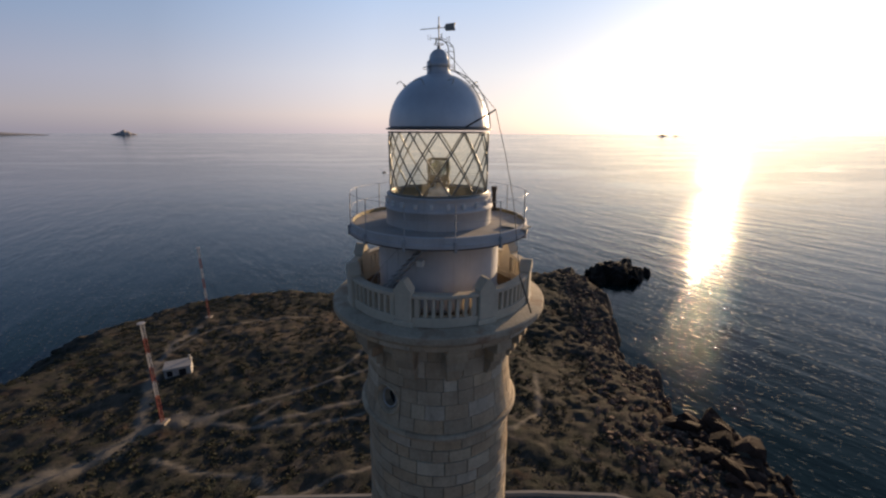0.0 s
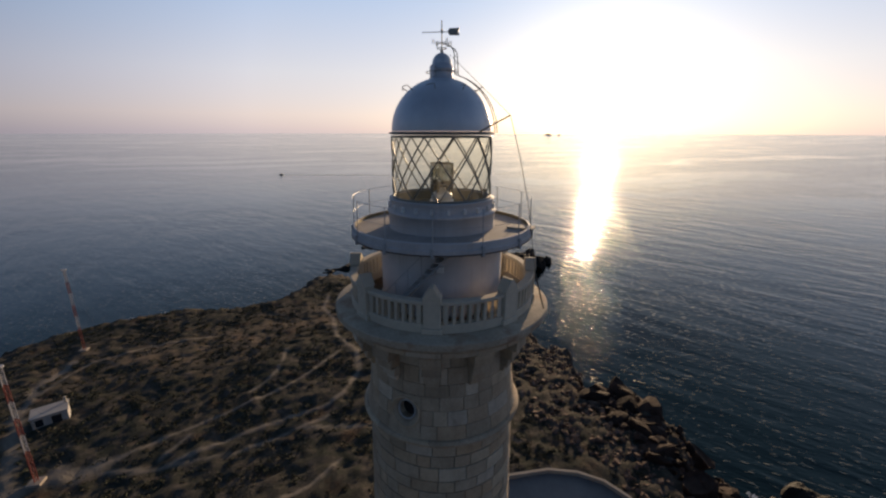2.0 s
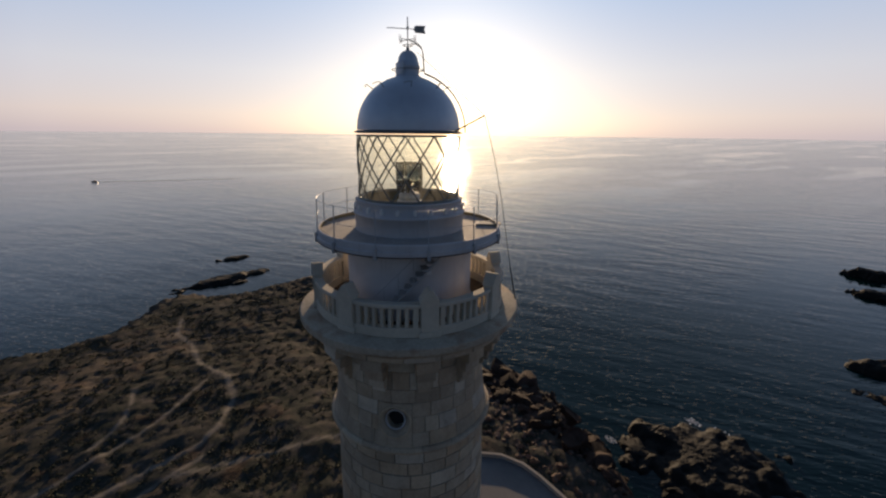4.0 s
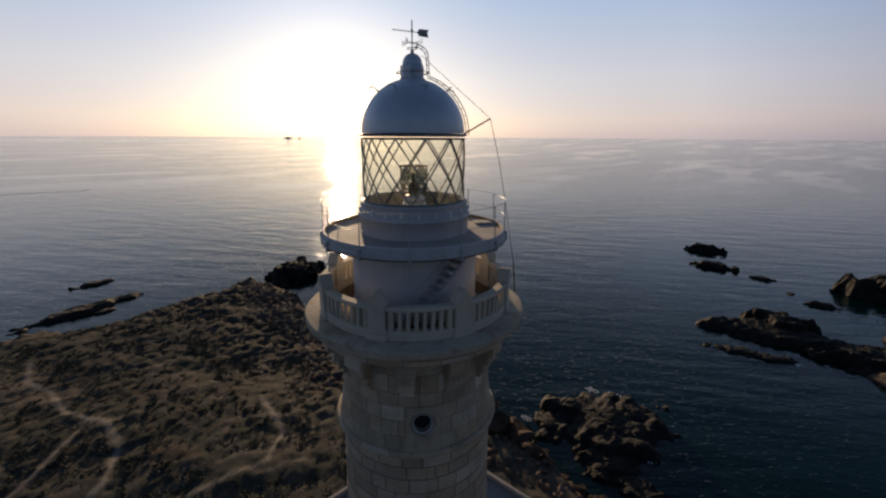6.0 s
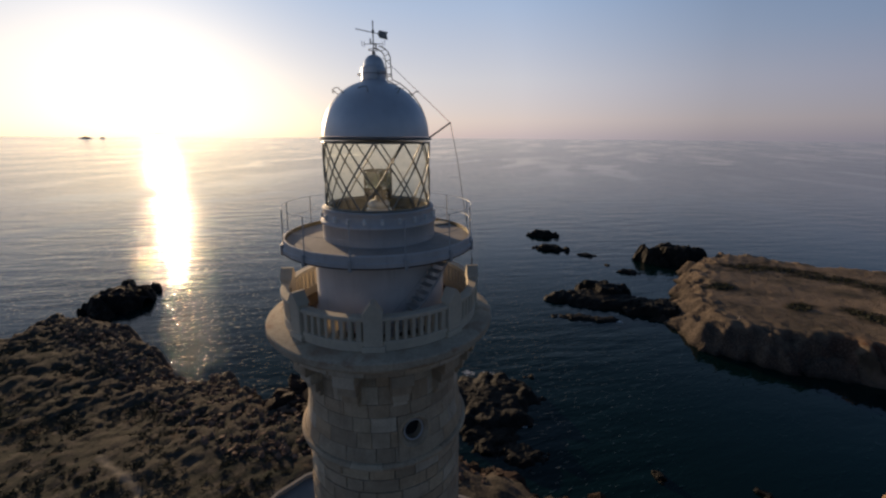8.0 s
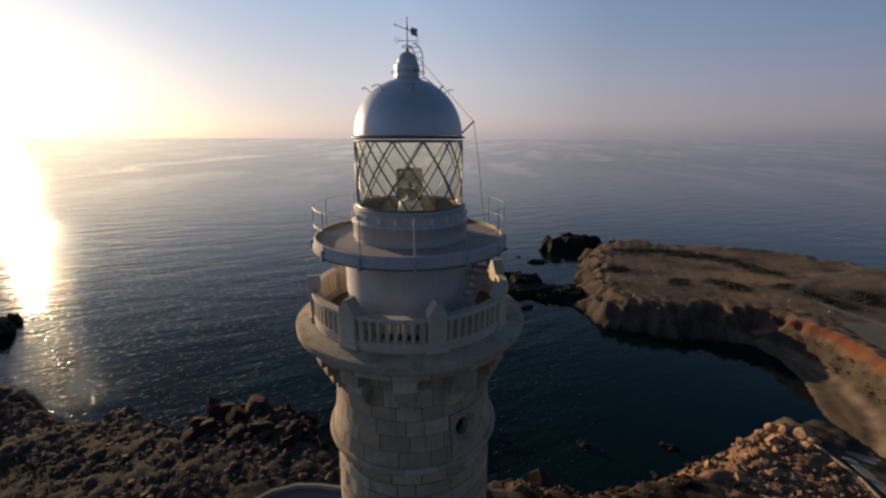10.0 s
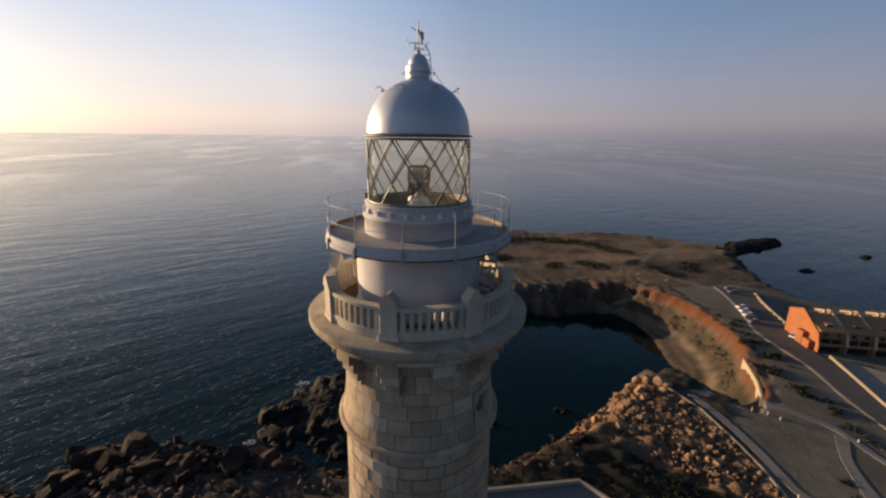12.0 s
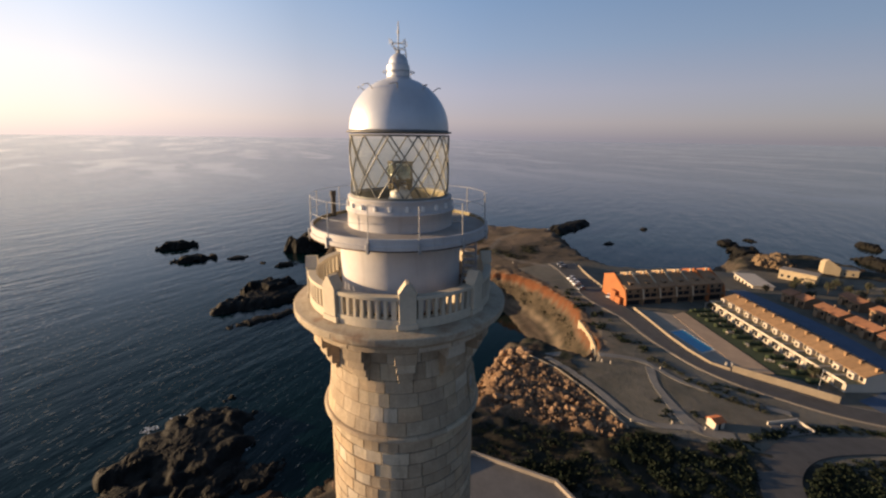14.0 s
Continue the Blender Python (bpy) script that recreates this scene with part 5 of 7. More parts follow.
def slab_meshes(count, seed, material):
    """Broken blocks with flat faces, split along two joints."""
    out = []
    for k in range(count):
        bm = bmesh.new()
        bmesh.ops.create_cube(bm, size=2)
        bmesh.ops.subdivide_edges(bm, edges=bm.edges[:], cuts=3, use_grid_fill=True)
        off = Vector((seed * 5.3 + k * 3.9, k * 6.1, seed))
        cuts = [(Vector((random.uniform(-1, 1), random.uniform(-1, 1), random.uniform(-0.4, 0.8))).normalized(), random.uniform(0.7, 1.05)) for _ in range(8)]
        for v in bm.verts:
            v.co += 0.30 * noise.noise_vector(v.co * 0.8 + off) + 0.10 * noise.noise_vector(v.co * 2.6 + off)
            for n, d in cuts:
                over = v.co.dot(n) - d
                if over > 0:
                    v.co -= n * over
        me = bm_mesh("slab", bm)
        me.materials.append(material)
        out.append(me)
    return out


random.seed(11)
BOULDERS = boulder_meshes(7, 5, ROCK)
SHARDS = slab_meshes(9, 6, ROCK)


def scatter(outline, count, rng):
    xs, ys = [p[0] for p in outline], [p[1] for p in outline]
    out = []
    while len(out) < count:
        n = count * 3
        x = rng.uniform(min(xs), max(xs), n)
        y = rng.uniform(min(ys), max(ys), n)
        ok = in_plan(x, y, outline)
        out += list(zip(x[ok], y[ok]))
    return out[:count]


def boulder_stuff(name, places, sizes, rng, meshes, material, label, sink=0.35):
    verts, faces = [], []
    zs = ground(np.array([p[0] for p in places]), np.array([p[1] for p in places]))
    data = [(np.array([v.co[:] for v in me.vertices]), [tuple(p.vertices) for p in me.polygons]) for me in meshes]
    for (x, y), z, s in zip(places, zs, sizes):
        vs, fs = data[rng.randint(len(data))]
        e = Euler((rng.uniform(0, 6), rng.uniform(0, 6), rng.uniform(0, 6))).to_matrix()
        q = (vs * (s * np.array([1, rng.uniform(0.7, 1), rng.uniform(0.55, 0.9)]))) @ np.array(e).T
        q = q + np.array([x, y, max(z, -0.3) + s * (0.5 - sink)])
        k = len(verts)
        verts += q.tolist()
        faces += [tuple(i + k for i in f) for f in fs]
    me = mesh_of(name, verts, faces)
    return tagged(part(name, me, material), label, "rocks", kind="stuff")


rng = np.random.RandomState(21)
RUBBLE = [(75, -73), (64, -75.5), (50, -75), (38, -73), (37, -68), (46, -61), (56, -52), (66, -46), (78, -54), (86, -63), (88, -70), (82, -72)]
for x, y in scatter(RUBBLE, 70, rng):
    s = 0.4 + 1.3 * rng.rand() ** 3.0
    o = part("boulder", SHARDS[rng.randint(9)], ROCK)
    o.matrix_basis = Matrix.Translation((x, y, H(x, y) - 0.25 + 0.12 * s)) @ Euler((rng.uniform(0, 6), rng.uniform(0, 6), rng.uniform(0, 6))).to_matrix().to_4x4() @ Matrix.Diagonal((s, s * rng.uniform(0.6, 0.95), s * rng.uniform(0.4, 0.75), 1))
    tagged(o, "tawny boulder lying on the rubble slope", "boulder", "rubble boulders")
p = scatter(RUBBLE, 1150, rng)
boulder_stuff("rubble", p, 0.10 + 0.7 * rng.rand(len(p)) ** 3.2, rng, SHARDS, ROCK, "loose tawny rubble below the wall", 0.75)
for x, y, s, turn in ((77.5, -73.5, 2.3, 20), (75.2, -74.6, 1.8, 80), (79.6, -71.5, 1.9, 140), (73.4, -72.4, 1.5, 200), (81.2, -69.5, 1.6, 250)):
    o = part("boulder", BOULDERS[int(turn) % 7], ROCK)
    o.matrix_basis = Matrix.Translation((x, y, H(x, y) - 0.1)) @ pose(0, 0, 0, 0, 12, turn) @ Matrix.Diagonal((s, s * 0.8, s * 0.9, 1))
    tagged(o, "large tawny rock at the head of the rubble slope", "boulder", "rubble boulders")
SHORE_EAST = [(62, 80), (72, 78), (81, 62), (83, 40), (74, 34), (70, 18), (67, 0), (66, -20), (72, -38), (82, -56), (70, -58), (58, -40), (56, -15), (57, 10), (57, 35), (58, 60)]
random.seed(12)
SLABS = slab_meshes(7, 4, SHOREROCK)
for x, y in scatter(SHORE_EAST, 230, rng):
    s = (0.9 + 2.3 * rng.rand() ** 2.4) * (0.45 if y < -18 else 1.0)
    low = max(H(x, y), -0.4)
    dip = math.atan2(H(x + 2, y) - H(x - 2, y), 4)
    o = part("boulder", SLABS[rng.randint(7)], SHOREROCK)
    o.matrix_basis = Matrix.Translation((x, y, low - 0.05 * s)) @ Euler((rng.uniform(-0.45, 0.45), -0.6 * dip + rng.uniform(-0.4, 0.4), rng.uniform(0, 6.28))).to_matrix().to_4x4() @ Matrix.Diagonal((s * rng.uniform(1.0, 1.6), s * rng.uniform(0.7, 1.1), s * rng.uniform(0.5, 0.95), 1))
    tagged(o, "dark brown rock slab tumbled on the rocky shore", "boulder", "shore boulders")
p = scatter(SHORE_EAST, 1300, rng)
boulder_stuff("shore_boulders", p, 0.25 + 0.95 * rng.rand(len(p)) ** 2.4, rng, SLABS, SHOREROCK, "tumbled brown boulders along the shore", 0.5)

EAST_SLOPE = [(44, 42), (38, 60), (44, 85), (52, 110), (60, 145), (70, 195), (80, 195), (82, 165), (74, 135), (66, 112), (68, 92), (66, 76), (76, 60), (72, 38), (62, 12), (52, 8)]
p = scatter(EAST_SLOPE, 3400, rng)
boulder_stuff("slope_stones", p, 0.15 + 0.85 * rng.rand(len(p)) ** 3.0, rng, SLABS, SLOPEROCK, "brown stones bedded in the stony slope", 0.72)

BANK = [(43, -12), (58, -6), (65, -22), (70, -40), (60, -45), (47, -57), (39, -64), (36, -58), (43, -44)]
p = scatter([(52, -8), (60, -4), (66, -22), (73, -40), (62, -45), (52, -40)], 520, rng)
boulder_stuff("bank_stones", p, 0.15 + 0.95 * rng.rand(len(p)) ** 2.6, rng, BOULDERS, SLOPEROCK, "brown stones strewn over the dark bank", 0.55)

# ---- scrub ----
ROAD = [(146, -157), (134, -152.5), (118, -144.5), (101, -134.5), (80, -129.4), (65, -122.8), (54, -119.4), (45, -118), (36, -119.2), (27, -122.6), (18, -127), (9, -134), (-8, -150), (-50, -187)]


def clumps(name, spots, sizes, rng, label, leaves=16, flat=0.6, fine=0.75, material=None):
    """Low bushes: each a loose heap of small leaf clumps."""
    n = len(spots)
    sx = np.array([s[0] for s in spots])
    sy = np.array([s[1] for s in spots])
    sz = ground(sx, sy)
    sizes = np.asarray(sizes)
    base = np.stack([sx, sy, sz], -1)
    d = rng.normal(size=(n, leaves, 3))
    d /= np.linalg.norm(d, axis=-1, keepdims=True)
    d[..., 2] = np.abs(d[..., 2])
    rad = rng.uniform(0.35, 1.0, (n, leaves, 1))
    mid = base[:, None] + d * rad * sizes[:, None, None] * np.array([1, 1, flat])
    a = rng.normal(size=(n, leaves, 3))
    b = rng.normal(size=(n, leaves, 3))
    ls = (sizes[:, None, None] * rng.uniform(0.28, 0.55, (n, leaves, 1))) * fine
    a = a / np.linalg.norm(a, axis=-1, keepdims=True) * ls
    b = b / np.linalg.norm(b, axis=-1, keepdims=True) * ls
    quad = np.stack([mid - a, mid + b * 0.8, mid + a, mid - b * 0.8], 2).reshape(-1, 3)
    faces = np.arange(len(quad)).reshape(-1, 4)
    me = bpy.data.meshes.new(name)
    me.from_pydata(quad.tolist(), [], faces.tolist())
    me.materials.append(material or LEAF)
    return tagged(new(name, me), label, "scrub", kind="stuff")


def thin(spots, rng, lines=(), clear=2.2):
    """Drop spots on trails and near the water, and keep them in drifts."""
    x = np.array([s[0] for s in spots])
    y = np.array([s[1] for s in spots])
    ok = shore(x, y) > 7
    for line in lines:
        ok &= near_line(x, y, line) > clear
    ok &= waves(x, y, 31, 24) + rng.uniform(-0.9, 0.9, len(x)) > -0.15
    ok &= ~in_plan(x, y, ESPLANADE)
    return [s for s, k in zip(spots, ok) if k]


NORTH = [(-150, 20), (-140, 150), (-100, 175), (-30, 180), (0, 205), (70, 195), (70, 150), (55, 110), (60, 80), (60, 30), (42, 20), (42, 45), (-40, 45), (-70, 0)]
s = thin(scatter(NORTH, 26000, rng), rng, (TRAIL_MAIN, TRAIL_SIDE, TRAIL_HUT, TRAIL_EAST, *TRAIL_LINKS), 1.3)
clumps("scrub", s, 0.3 + 0.95 * rng.rand(len(s)) ** 2.0, rng, "low dark scrub over the headland", 26, 0.24, 0.5)
SLOPE_PATH = [(38, -60), (30, -64.2), (25.5, -64), (21.8, -62.8), (16, -59), (8, -50)]
SLOPE = [(44, -36), (36, -56), (36.5, -70), (31, -79), (24, -86), (21, -95), (20, -106), (14, -119), (8, -127), (0, -134), (-30, -130), (-40, -90), (-10, -62), (10, -58), (24, -50), (34, -46)]
CURVE_ROAD = [(-4, -66), (5, -77), (10.5, -84), (13.2, -89), (14.3, -95), (14, -101), (11.6, -108.5), (6, -119.5), (-4, -132), (-20, -146)]
s = [q for q in scatter(SLOPE, 4600, rng) if near_line(q[0], q[1], CURVE_ROAD) > 4.6 and near_line(q[0], q[1], ROAD) > 4.6 and near_line(q[0], q[1], SLOPE_PATH) > 1.6 and not in_plan(q[0], q[1], ESPLANADE) and waves(np.array([q[0]]), np.array([q[1]]), 31, 24)[0] > -0.75]
clumps("bushes", s, 0.5 + 1.1 * rng.rand(len(s)) ** 1.5, rng, "dense dark green bushes on the slope", 46, 0.7, 0.5, BUSHLEAF)
s = scatter(BANK, 700, rng)
clumps("bank_scrub", s, 0.35 + 0.8 * rng.rand(len(s)) ** 1.5, rng, "dark scrub between the stones of the bank", 30, 0.5, 0.5, BUSHLEAF)
s = []
for (ax, ay), (bx, by), wd in HEATHS:
    n = int(26 * wd)
    u, a, r = rng.rand(n), rng.uniform(0, 6.283, n), wd * rng.rand(n) ** 0.6
    s += list(zip(ax + (bx - ax) * u + r * np.cos(a), ay + (by - ay) * u + r * np.sin(a)))
clumps("heath", s, 0.4 + 0.8 * rng.rand(len(s)) ** 2, rng, "dark heath in drifts on the sandy headland")
CAPE = [(172, -58), (196, -52), (240, -60), (292, -88), (296, -104), (282, -130), (274, -166), (246, -198), (226, -216), (206, -204), (170, -188), (158, -170), (160, -135), (166, -110), (166, -80)]
s = scatter(CAPE, 11000, rng)
clumps("dry_grass", s, 0.12 + 0.30 * rng.rand(len(s)) ** 2, rng, "dry low grass on the sandy cape", 7, 0.7, 0.9, DRYGRASS)
s = [q for q in scatter([(88, -111.5), (78, -106), (70, -102.5), (58, -108), (60, -114), (72, -116), (88, -123), (104, -128.5), (118, -135), (118, -125), (102, -121)], 200, rng) if waves(np.array([q[0]]), np.array([q[1]]), 33, 11)[0] > 0.1]
clumps("verge_scrub", s, 0.5 + 1.3 * rng.rand(len(s)) ** 1.5, rng, "bushes between cliff edge and road", 40, 0.7, 0.5, BUSHLEAF)
LOT_BUSHES = [(42, -105.6, 2.0), (39.5, -107, 2.2), (37, -108.2, 2.0), (34.6, -109.3, 1.6), (36.7, -111.6, 1.4), (33, -113.6, 1.6), (30, -114.6, 1.4), (36.6, -86.4, 1.6), (34.9, -85, 1.4), (31.8, -91.6, 1.5), (40.2, -88.6, 1.2)]
s = [(x + rng.normal() * r * 0.6, y + rng.normal() * r * 0.5) for x, y, r in LOT_BUSHES for _ in range(9)]
clumps("lot_bushes", s, 0.3 + 0.6 * rng.rand(len(s)) ** 1.5, rng, "dark bushes at the edges of the open lot", 34, 0.6, 0.5, BUSHLEAF)
s = [(x, y) for x, y in scatter(BAY_PLAN, 1500, rng) if 1.8 < near_line(x, y, CLIFF_EDGE) < 4.6 and x > 84 and shore(np.array([x]), np.array([y]))[0] > 2]
clumps("talus_scrub", s, 0.35 + 0.7 * rng.rand(len(s)) ** 1.5, rng, "dark scrub at the foot of the red cliff", 26, 0.6, 0.5, BUSHLEAF)

# ---- roads ----


def ribbon(name, line, widths, lift, material, label, category="road"):
    pts = [Vector(p) for p in line]
    fine, wid = [], []
    for i in range(len(pts) - 1):
        p0, p1, p2, p3 = pts[max(0, i - 1)], pts[i], pts[i + 1], pts[min(len(pts) - 1, i + 2)]
        for k in range(8):
            t = k / 8
            fine.append(0.5 * ((2 * p1) + (p2 - p0) * t + (2 * p0 - 5 * p1 + 4 * p2 - p3) * t * t + (3 * p1 - p0 - 3 * p2 + p3) * t ** 3))
            wid.append(widths[i] + (widths[i + 1] - widths[i]) * t)
    fine.append(pts[-1])
    wid.append(widths[-1])
    bm = bmesh.new()
    rows = []
    for i, p in enumerate(fine):
        d = (fine[min(len(fine) - 1, i + 1)] - fine[max(0, i - 1)]).normalized()
        s = Vector((-d.y, d.x))
        zc = H(p.x, p.y)
        row = []
        for k in (-1, -0.5, 0, 0.5, 1):
            q = p + s * wid[i] / 2 * k
            row.append(bm.verts.new((q.x, q.y, max(zc, H(q.x, q.y)) + lift)))
        a, b = row[0].co, row[-1].co
        row = [bm.verts.new((a.x, a.y, a.z - 1.0))] + row + [bm.verts.new((b.x, b.y, b.z - 1.0))]
        rows.append(row)
    for lo, hi in zip(rows, rows[1:]):
        for j in range(len(lo) - 1):
            bm.faces.new((lo[j], lo[j + 1], hi[j + 1], hi[j]))
    return tagged(part(name, bm, material), label, category, kind="structure")


ribbon("pavement_strip", ROAD, [14.8, 14.2, 13, 11.4, 8.8, 7.4, 6.4, 6.4, 6.8, 7.2, 7.2, 7.2, 7.2, 7.2], 0.12, CONCRETE, "pale kerbed pavement along the road", "pavement")
ribbon("road", ROAD, [13.4, 12.8, 11.8, 10.2, 7.6, 6.2, 5.4, 5.4, 5.8, 6.2, 6.2, 6.2, 6.2, 6.2], 0.24, ASPHALT, "dark asphalt road along the houses")
ribbon("side_road", CURVE_ROAD, [8, 8, 7.6, 7.2, 6.8, 6.4, 5.6, 5.2, 5, 5], 0.25, ASPHALT, "dark asphalt drive curving down the slope")
ribbon("street", [(80, -205), (60, -194.5), (43, -185.5), (28, -176), (15, -163), (10, -150), (12, -137)], [8, 8.5, 8.5, 8.5, 9, 9, 8], 0.20, SKYLITROAD, "shaded asphalt street behind the row of houses")
ribbon("path", [(52, -102), (50.1, -99.8), (45.7, -95.4), (40.5, -92), (35.6, -89.3), (31.6, -87.6), (28, -87.6), (23, -92)], [2.6, 2.4, 2.0, 2.2, 2.8, 3.4, 3.6, 3.2], 0.10, GRAVEL, "pale gravel path across the open lot", "path")
ribbon("path", [(72, -79), (69.2, -86), (63.7, -95.3), (58.2, -101.4), (53.1, -103.4), (43, -103.2), (33.5, -107.2), (27.7, -110.4), (21.5, -114.5)], [2.2, 2.4, 2.2, 2.2, 1.8, 1.5, 1.6, 1.8, 2.0], 0.13, GRAVEL, "pale gravel track round the open lot", "path")
ribbon("path", [(71, -78.2), (61.8, -79), (51, -78.4), (44.5, -77.4), (39.2, -76.9), (34.8, -79.2), (31, -84.4), (28.6, -87.2)], [1.8, 2.0, 2.0, 2.0, 1.8, 1.8, 1.8, 1.8], 0.16, GRAVEL, "pale gravel walk above the rubble slope", "path")
tagged(wall_along("kerb_wall", [(75, -74), (65, -76.5), (54, -76), (46, -75.2), (37, -73)], H, 0.35, 0.45, GARDENWALL, None), "low pale wall above the rubble slope", "wall", kind="structure")
tagged(wall_along("bay_wall", [(87, -109.2), (81, -106), (75, -102.6), (69, -98), (64.5, -93)], lambda x, y: max(15.0, H(x, y)), 0.6, 0.6, CREAM, None, sink=3.0), "cream retaining wall above the beach", "wall", kind="structure")
tagged(wall_along("road_wall", [(137, -161), (128, -155.5), (118, -150.5), (108, -146)], H, 1.3, 0.5, GARDENWALL, None), "ochre retaining wall beside the road", "wall", kind="structure")
tagged(wall_along("pool_wall", [(85, -138), (73, -132.2), (62, -126.7), (53, -123), (44.8, -121.0), (40.1, -122.6)], H, 1.0, 0.4, GARDENWALL, None), "cream garden wall along the road", "wall", kind="structure")
tagged(wall_along("garden_end_wall", [(39.8, -122.8), (30, -126.9), (17.9, -131.9)], H, 2.1, 0.45, GARDENWALL, None), "tall ochre wall at the end of the gardens", "wall", kind="structure")


def slab(name, outline, lift, thick, material, label, category, zs=None):
    z = zs if zs is not None else max(H(x, y) for x, y in outline)
    return tagged(part(name, prism(outline, z + lift - thick, z + lift), material), label, category, kind="structure")


PLAIN = max(H(x, y) for x, y in ((64, -131), (50, -126), (73, -146), (40, -136)))
slab("pool_terrace", [(84, -139), (62, -128), (45, -121.5), (40.5, -127), (74, -146)], 0.10, 1.5, CONCRETE, "pale paved terrace round the pool", "terrace", PLAIN)
slab("garden_walk", [(73.5, -145.9), (73.1, -152.6), (33, -132.7), (39.1, -126.3)], 0.16, 1.5, PINKPAVE, "pink paved walk beside the gardens", "terrace", PLAIN)
slab("lawn", [(73, -153), (72.5, -164.5), (24.5, -138.8), (32.5, -133)], 0.05, 1.5, LAWN, "green lawns of the row of houses", "lawn", PLAIN)


def build_pool():
    q = [Vector(v) for v in ((64.5, -131.0), (63.6, -137.0), (49.8, -131.8), (50.6, -126.0))]
    c = sum(q, Vector((0, 0))) / 4
    pool = thing("swimming_pool", "blue swimming pool with a pale coping", "pool", at=pose(c.x, c.y, PLAIN + 0.10))
    bm = bmesh.new()
    out = [bm.verts.new((*(p - c) * 1.07, 0.08)) for p in q]
    rim = [bm.verts.new((*(p - c), 0.08)) for p in q]
    low = [bm.verts.new((*(p - c), 0.0)) for p in q]
    ground_ring = [bm.verts.new((*(p - c) * 1.07, -0.05)) for p in q]
    for a, b in ((ground_ring, out), (out, rim), (rim, low)):
        for i in range(4):
            j = (i + 1) % 4
            bm.faces.new((a[i], a[j], b[j], b[i]))
    part("coping", bm, HOUSEWHITE, pool)
    bm = bmesh.new()
    bm.faces.new([bm.verts.new((*(p - c), 0.03)) for p in q])
    part("pool_surface", bm, POOL, pool, "clear blue water")
    return pool


build_pool()

# ---- houses ----


def placed(p, u, z):
    """A pose whose x axis runs along u."""
    return Matrix.Translation((p[0], p[1], z)) @ pose(0, 0, 0, 0, 0, math.degrees(math.atan2(u[1], u[0])))


def gable(bm, x0, x1, y0, y1, ym, z_eave0, z_ridge, z_eave1, thick=0.22):
    """A two-sided roof with a ridge along x."""
    top = [(y0, z_eave0), (ym, z_ridge), (y1, z_eave1)]
    rows = []
    for x in (x0, x1):
        rows.append([bm.verts.new((x, y, z)) for y, z in top] + [bm.verts.new((x, y, z - thick)) for y, z in top[::-1]])
    for j in range(6):
        k = (j + 1) % 6
        bm.faces.new((rows[0][j], rows[1][j], rows[1][k], rows[0][k]))
    bm.faces.new(rows[0])
    bm.faces.new(rows[1][::-1])


def shell(x0, x1, y0, y1, ym, z0, ze0, zr, ze1):
    """House walls up to a sloping top."""
    bm = bmesh.new()
    outline = [(y0, z0), (y1, z0), (y1, ze1), (ym, zr), (y0, ze0)]
    a = [bm.verts.new((x0, y, z)) for y, z in outline]
    b = [bm.verts.new((x1, y, z)) for y, z in outline]
    bm.faces.new(a)
    bm.faces.new(b[::-1])
    for i in range(5):
        j = (i + 1) % 5
        bm.faces.new((a[i], b[i], b[j], a[j]))
    return bm


def window(parent, x, y, z, w, h, material=None, frame_mat=None):
    """A recessed dark pane in a frame, on a wall that faces -y."""
    win = part("window", fused([boxed(x - w / 2 - 0.08, x + w / 2 + 0.08, y - 0.06, y + 0.05, z - 0.08, z), boxed(x - w / 2 - 0.08, x + w / 2 + 0.08, y - 0.06, y + 0.05, z + h, z + h + 0.08),
                                boxed(x - w / 2 - 0.08, x - w / 2, y - 0.06, y + 0.05, z, z + h), boxed(x + w / 2, x + w / 2 + 0.08, y - 0.06, y + 0.05, z, z + h)]), frame_mat or HOUSEWHITE, parent)
    part("pane", boxed(x - w / 2, x + w / 2, y - 0.02, y + 0.04, z, z + h), material or GLASSANDSHADE, win)
    return win


PARTY_LINE = [(-1.5, -1.2), (-1.5, 2.9), (-0.4, 6.3), (8.6, 11.4), (15.5, 8.9), (15.5, -1.2)]


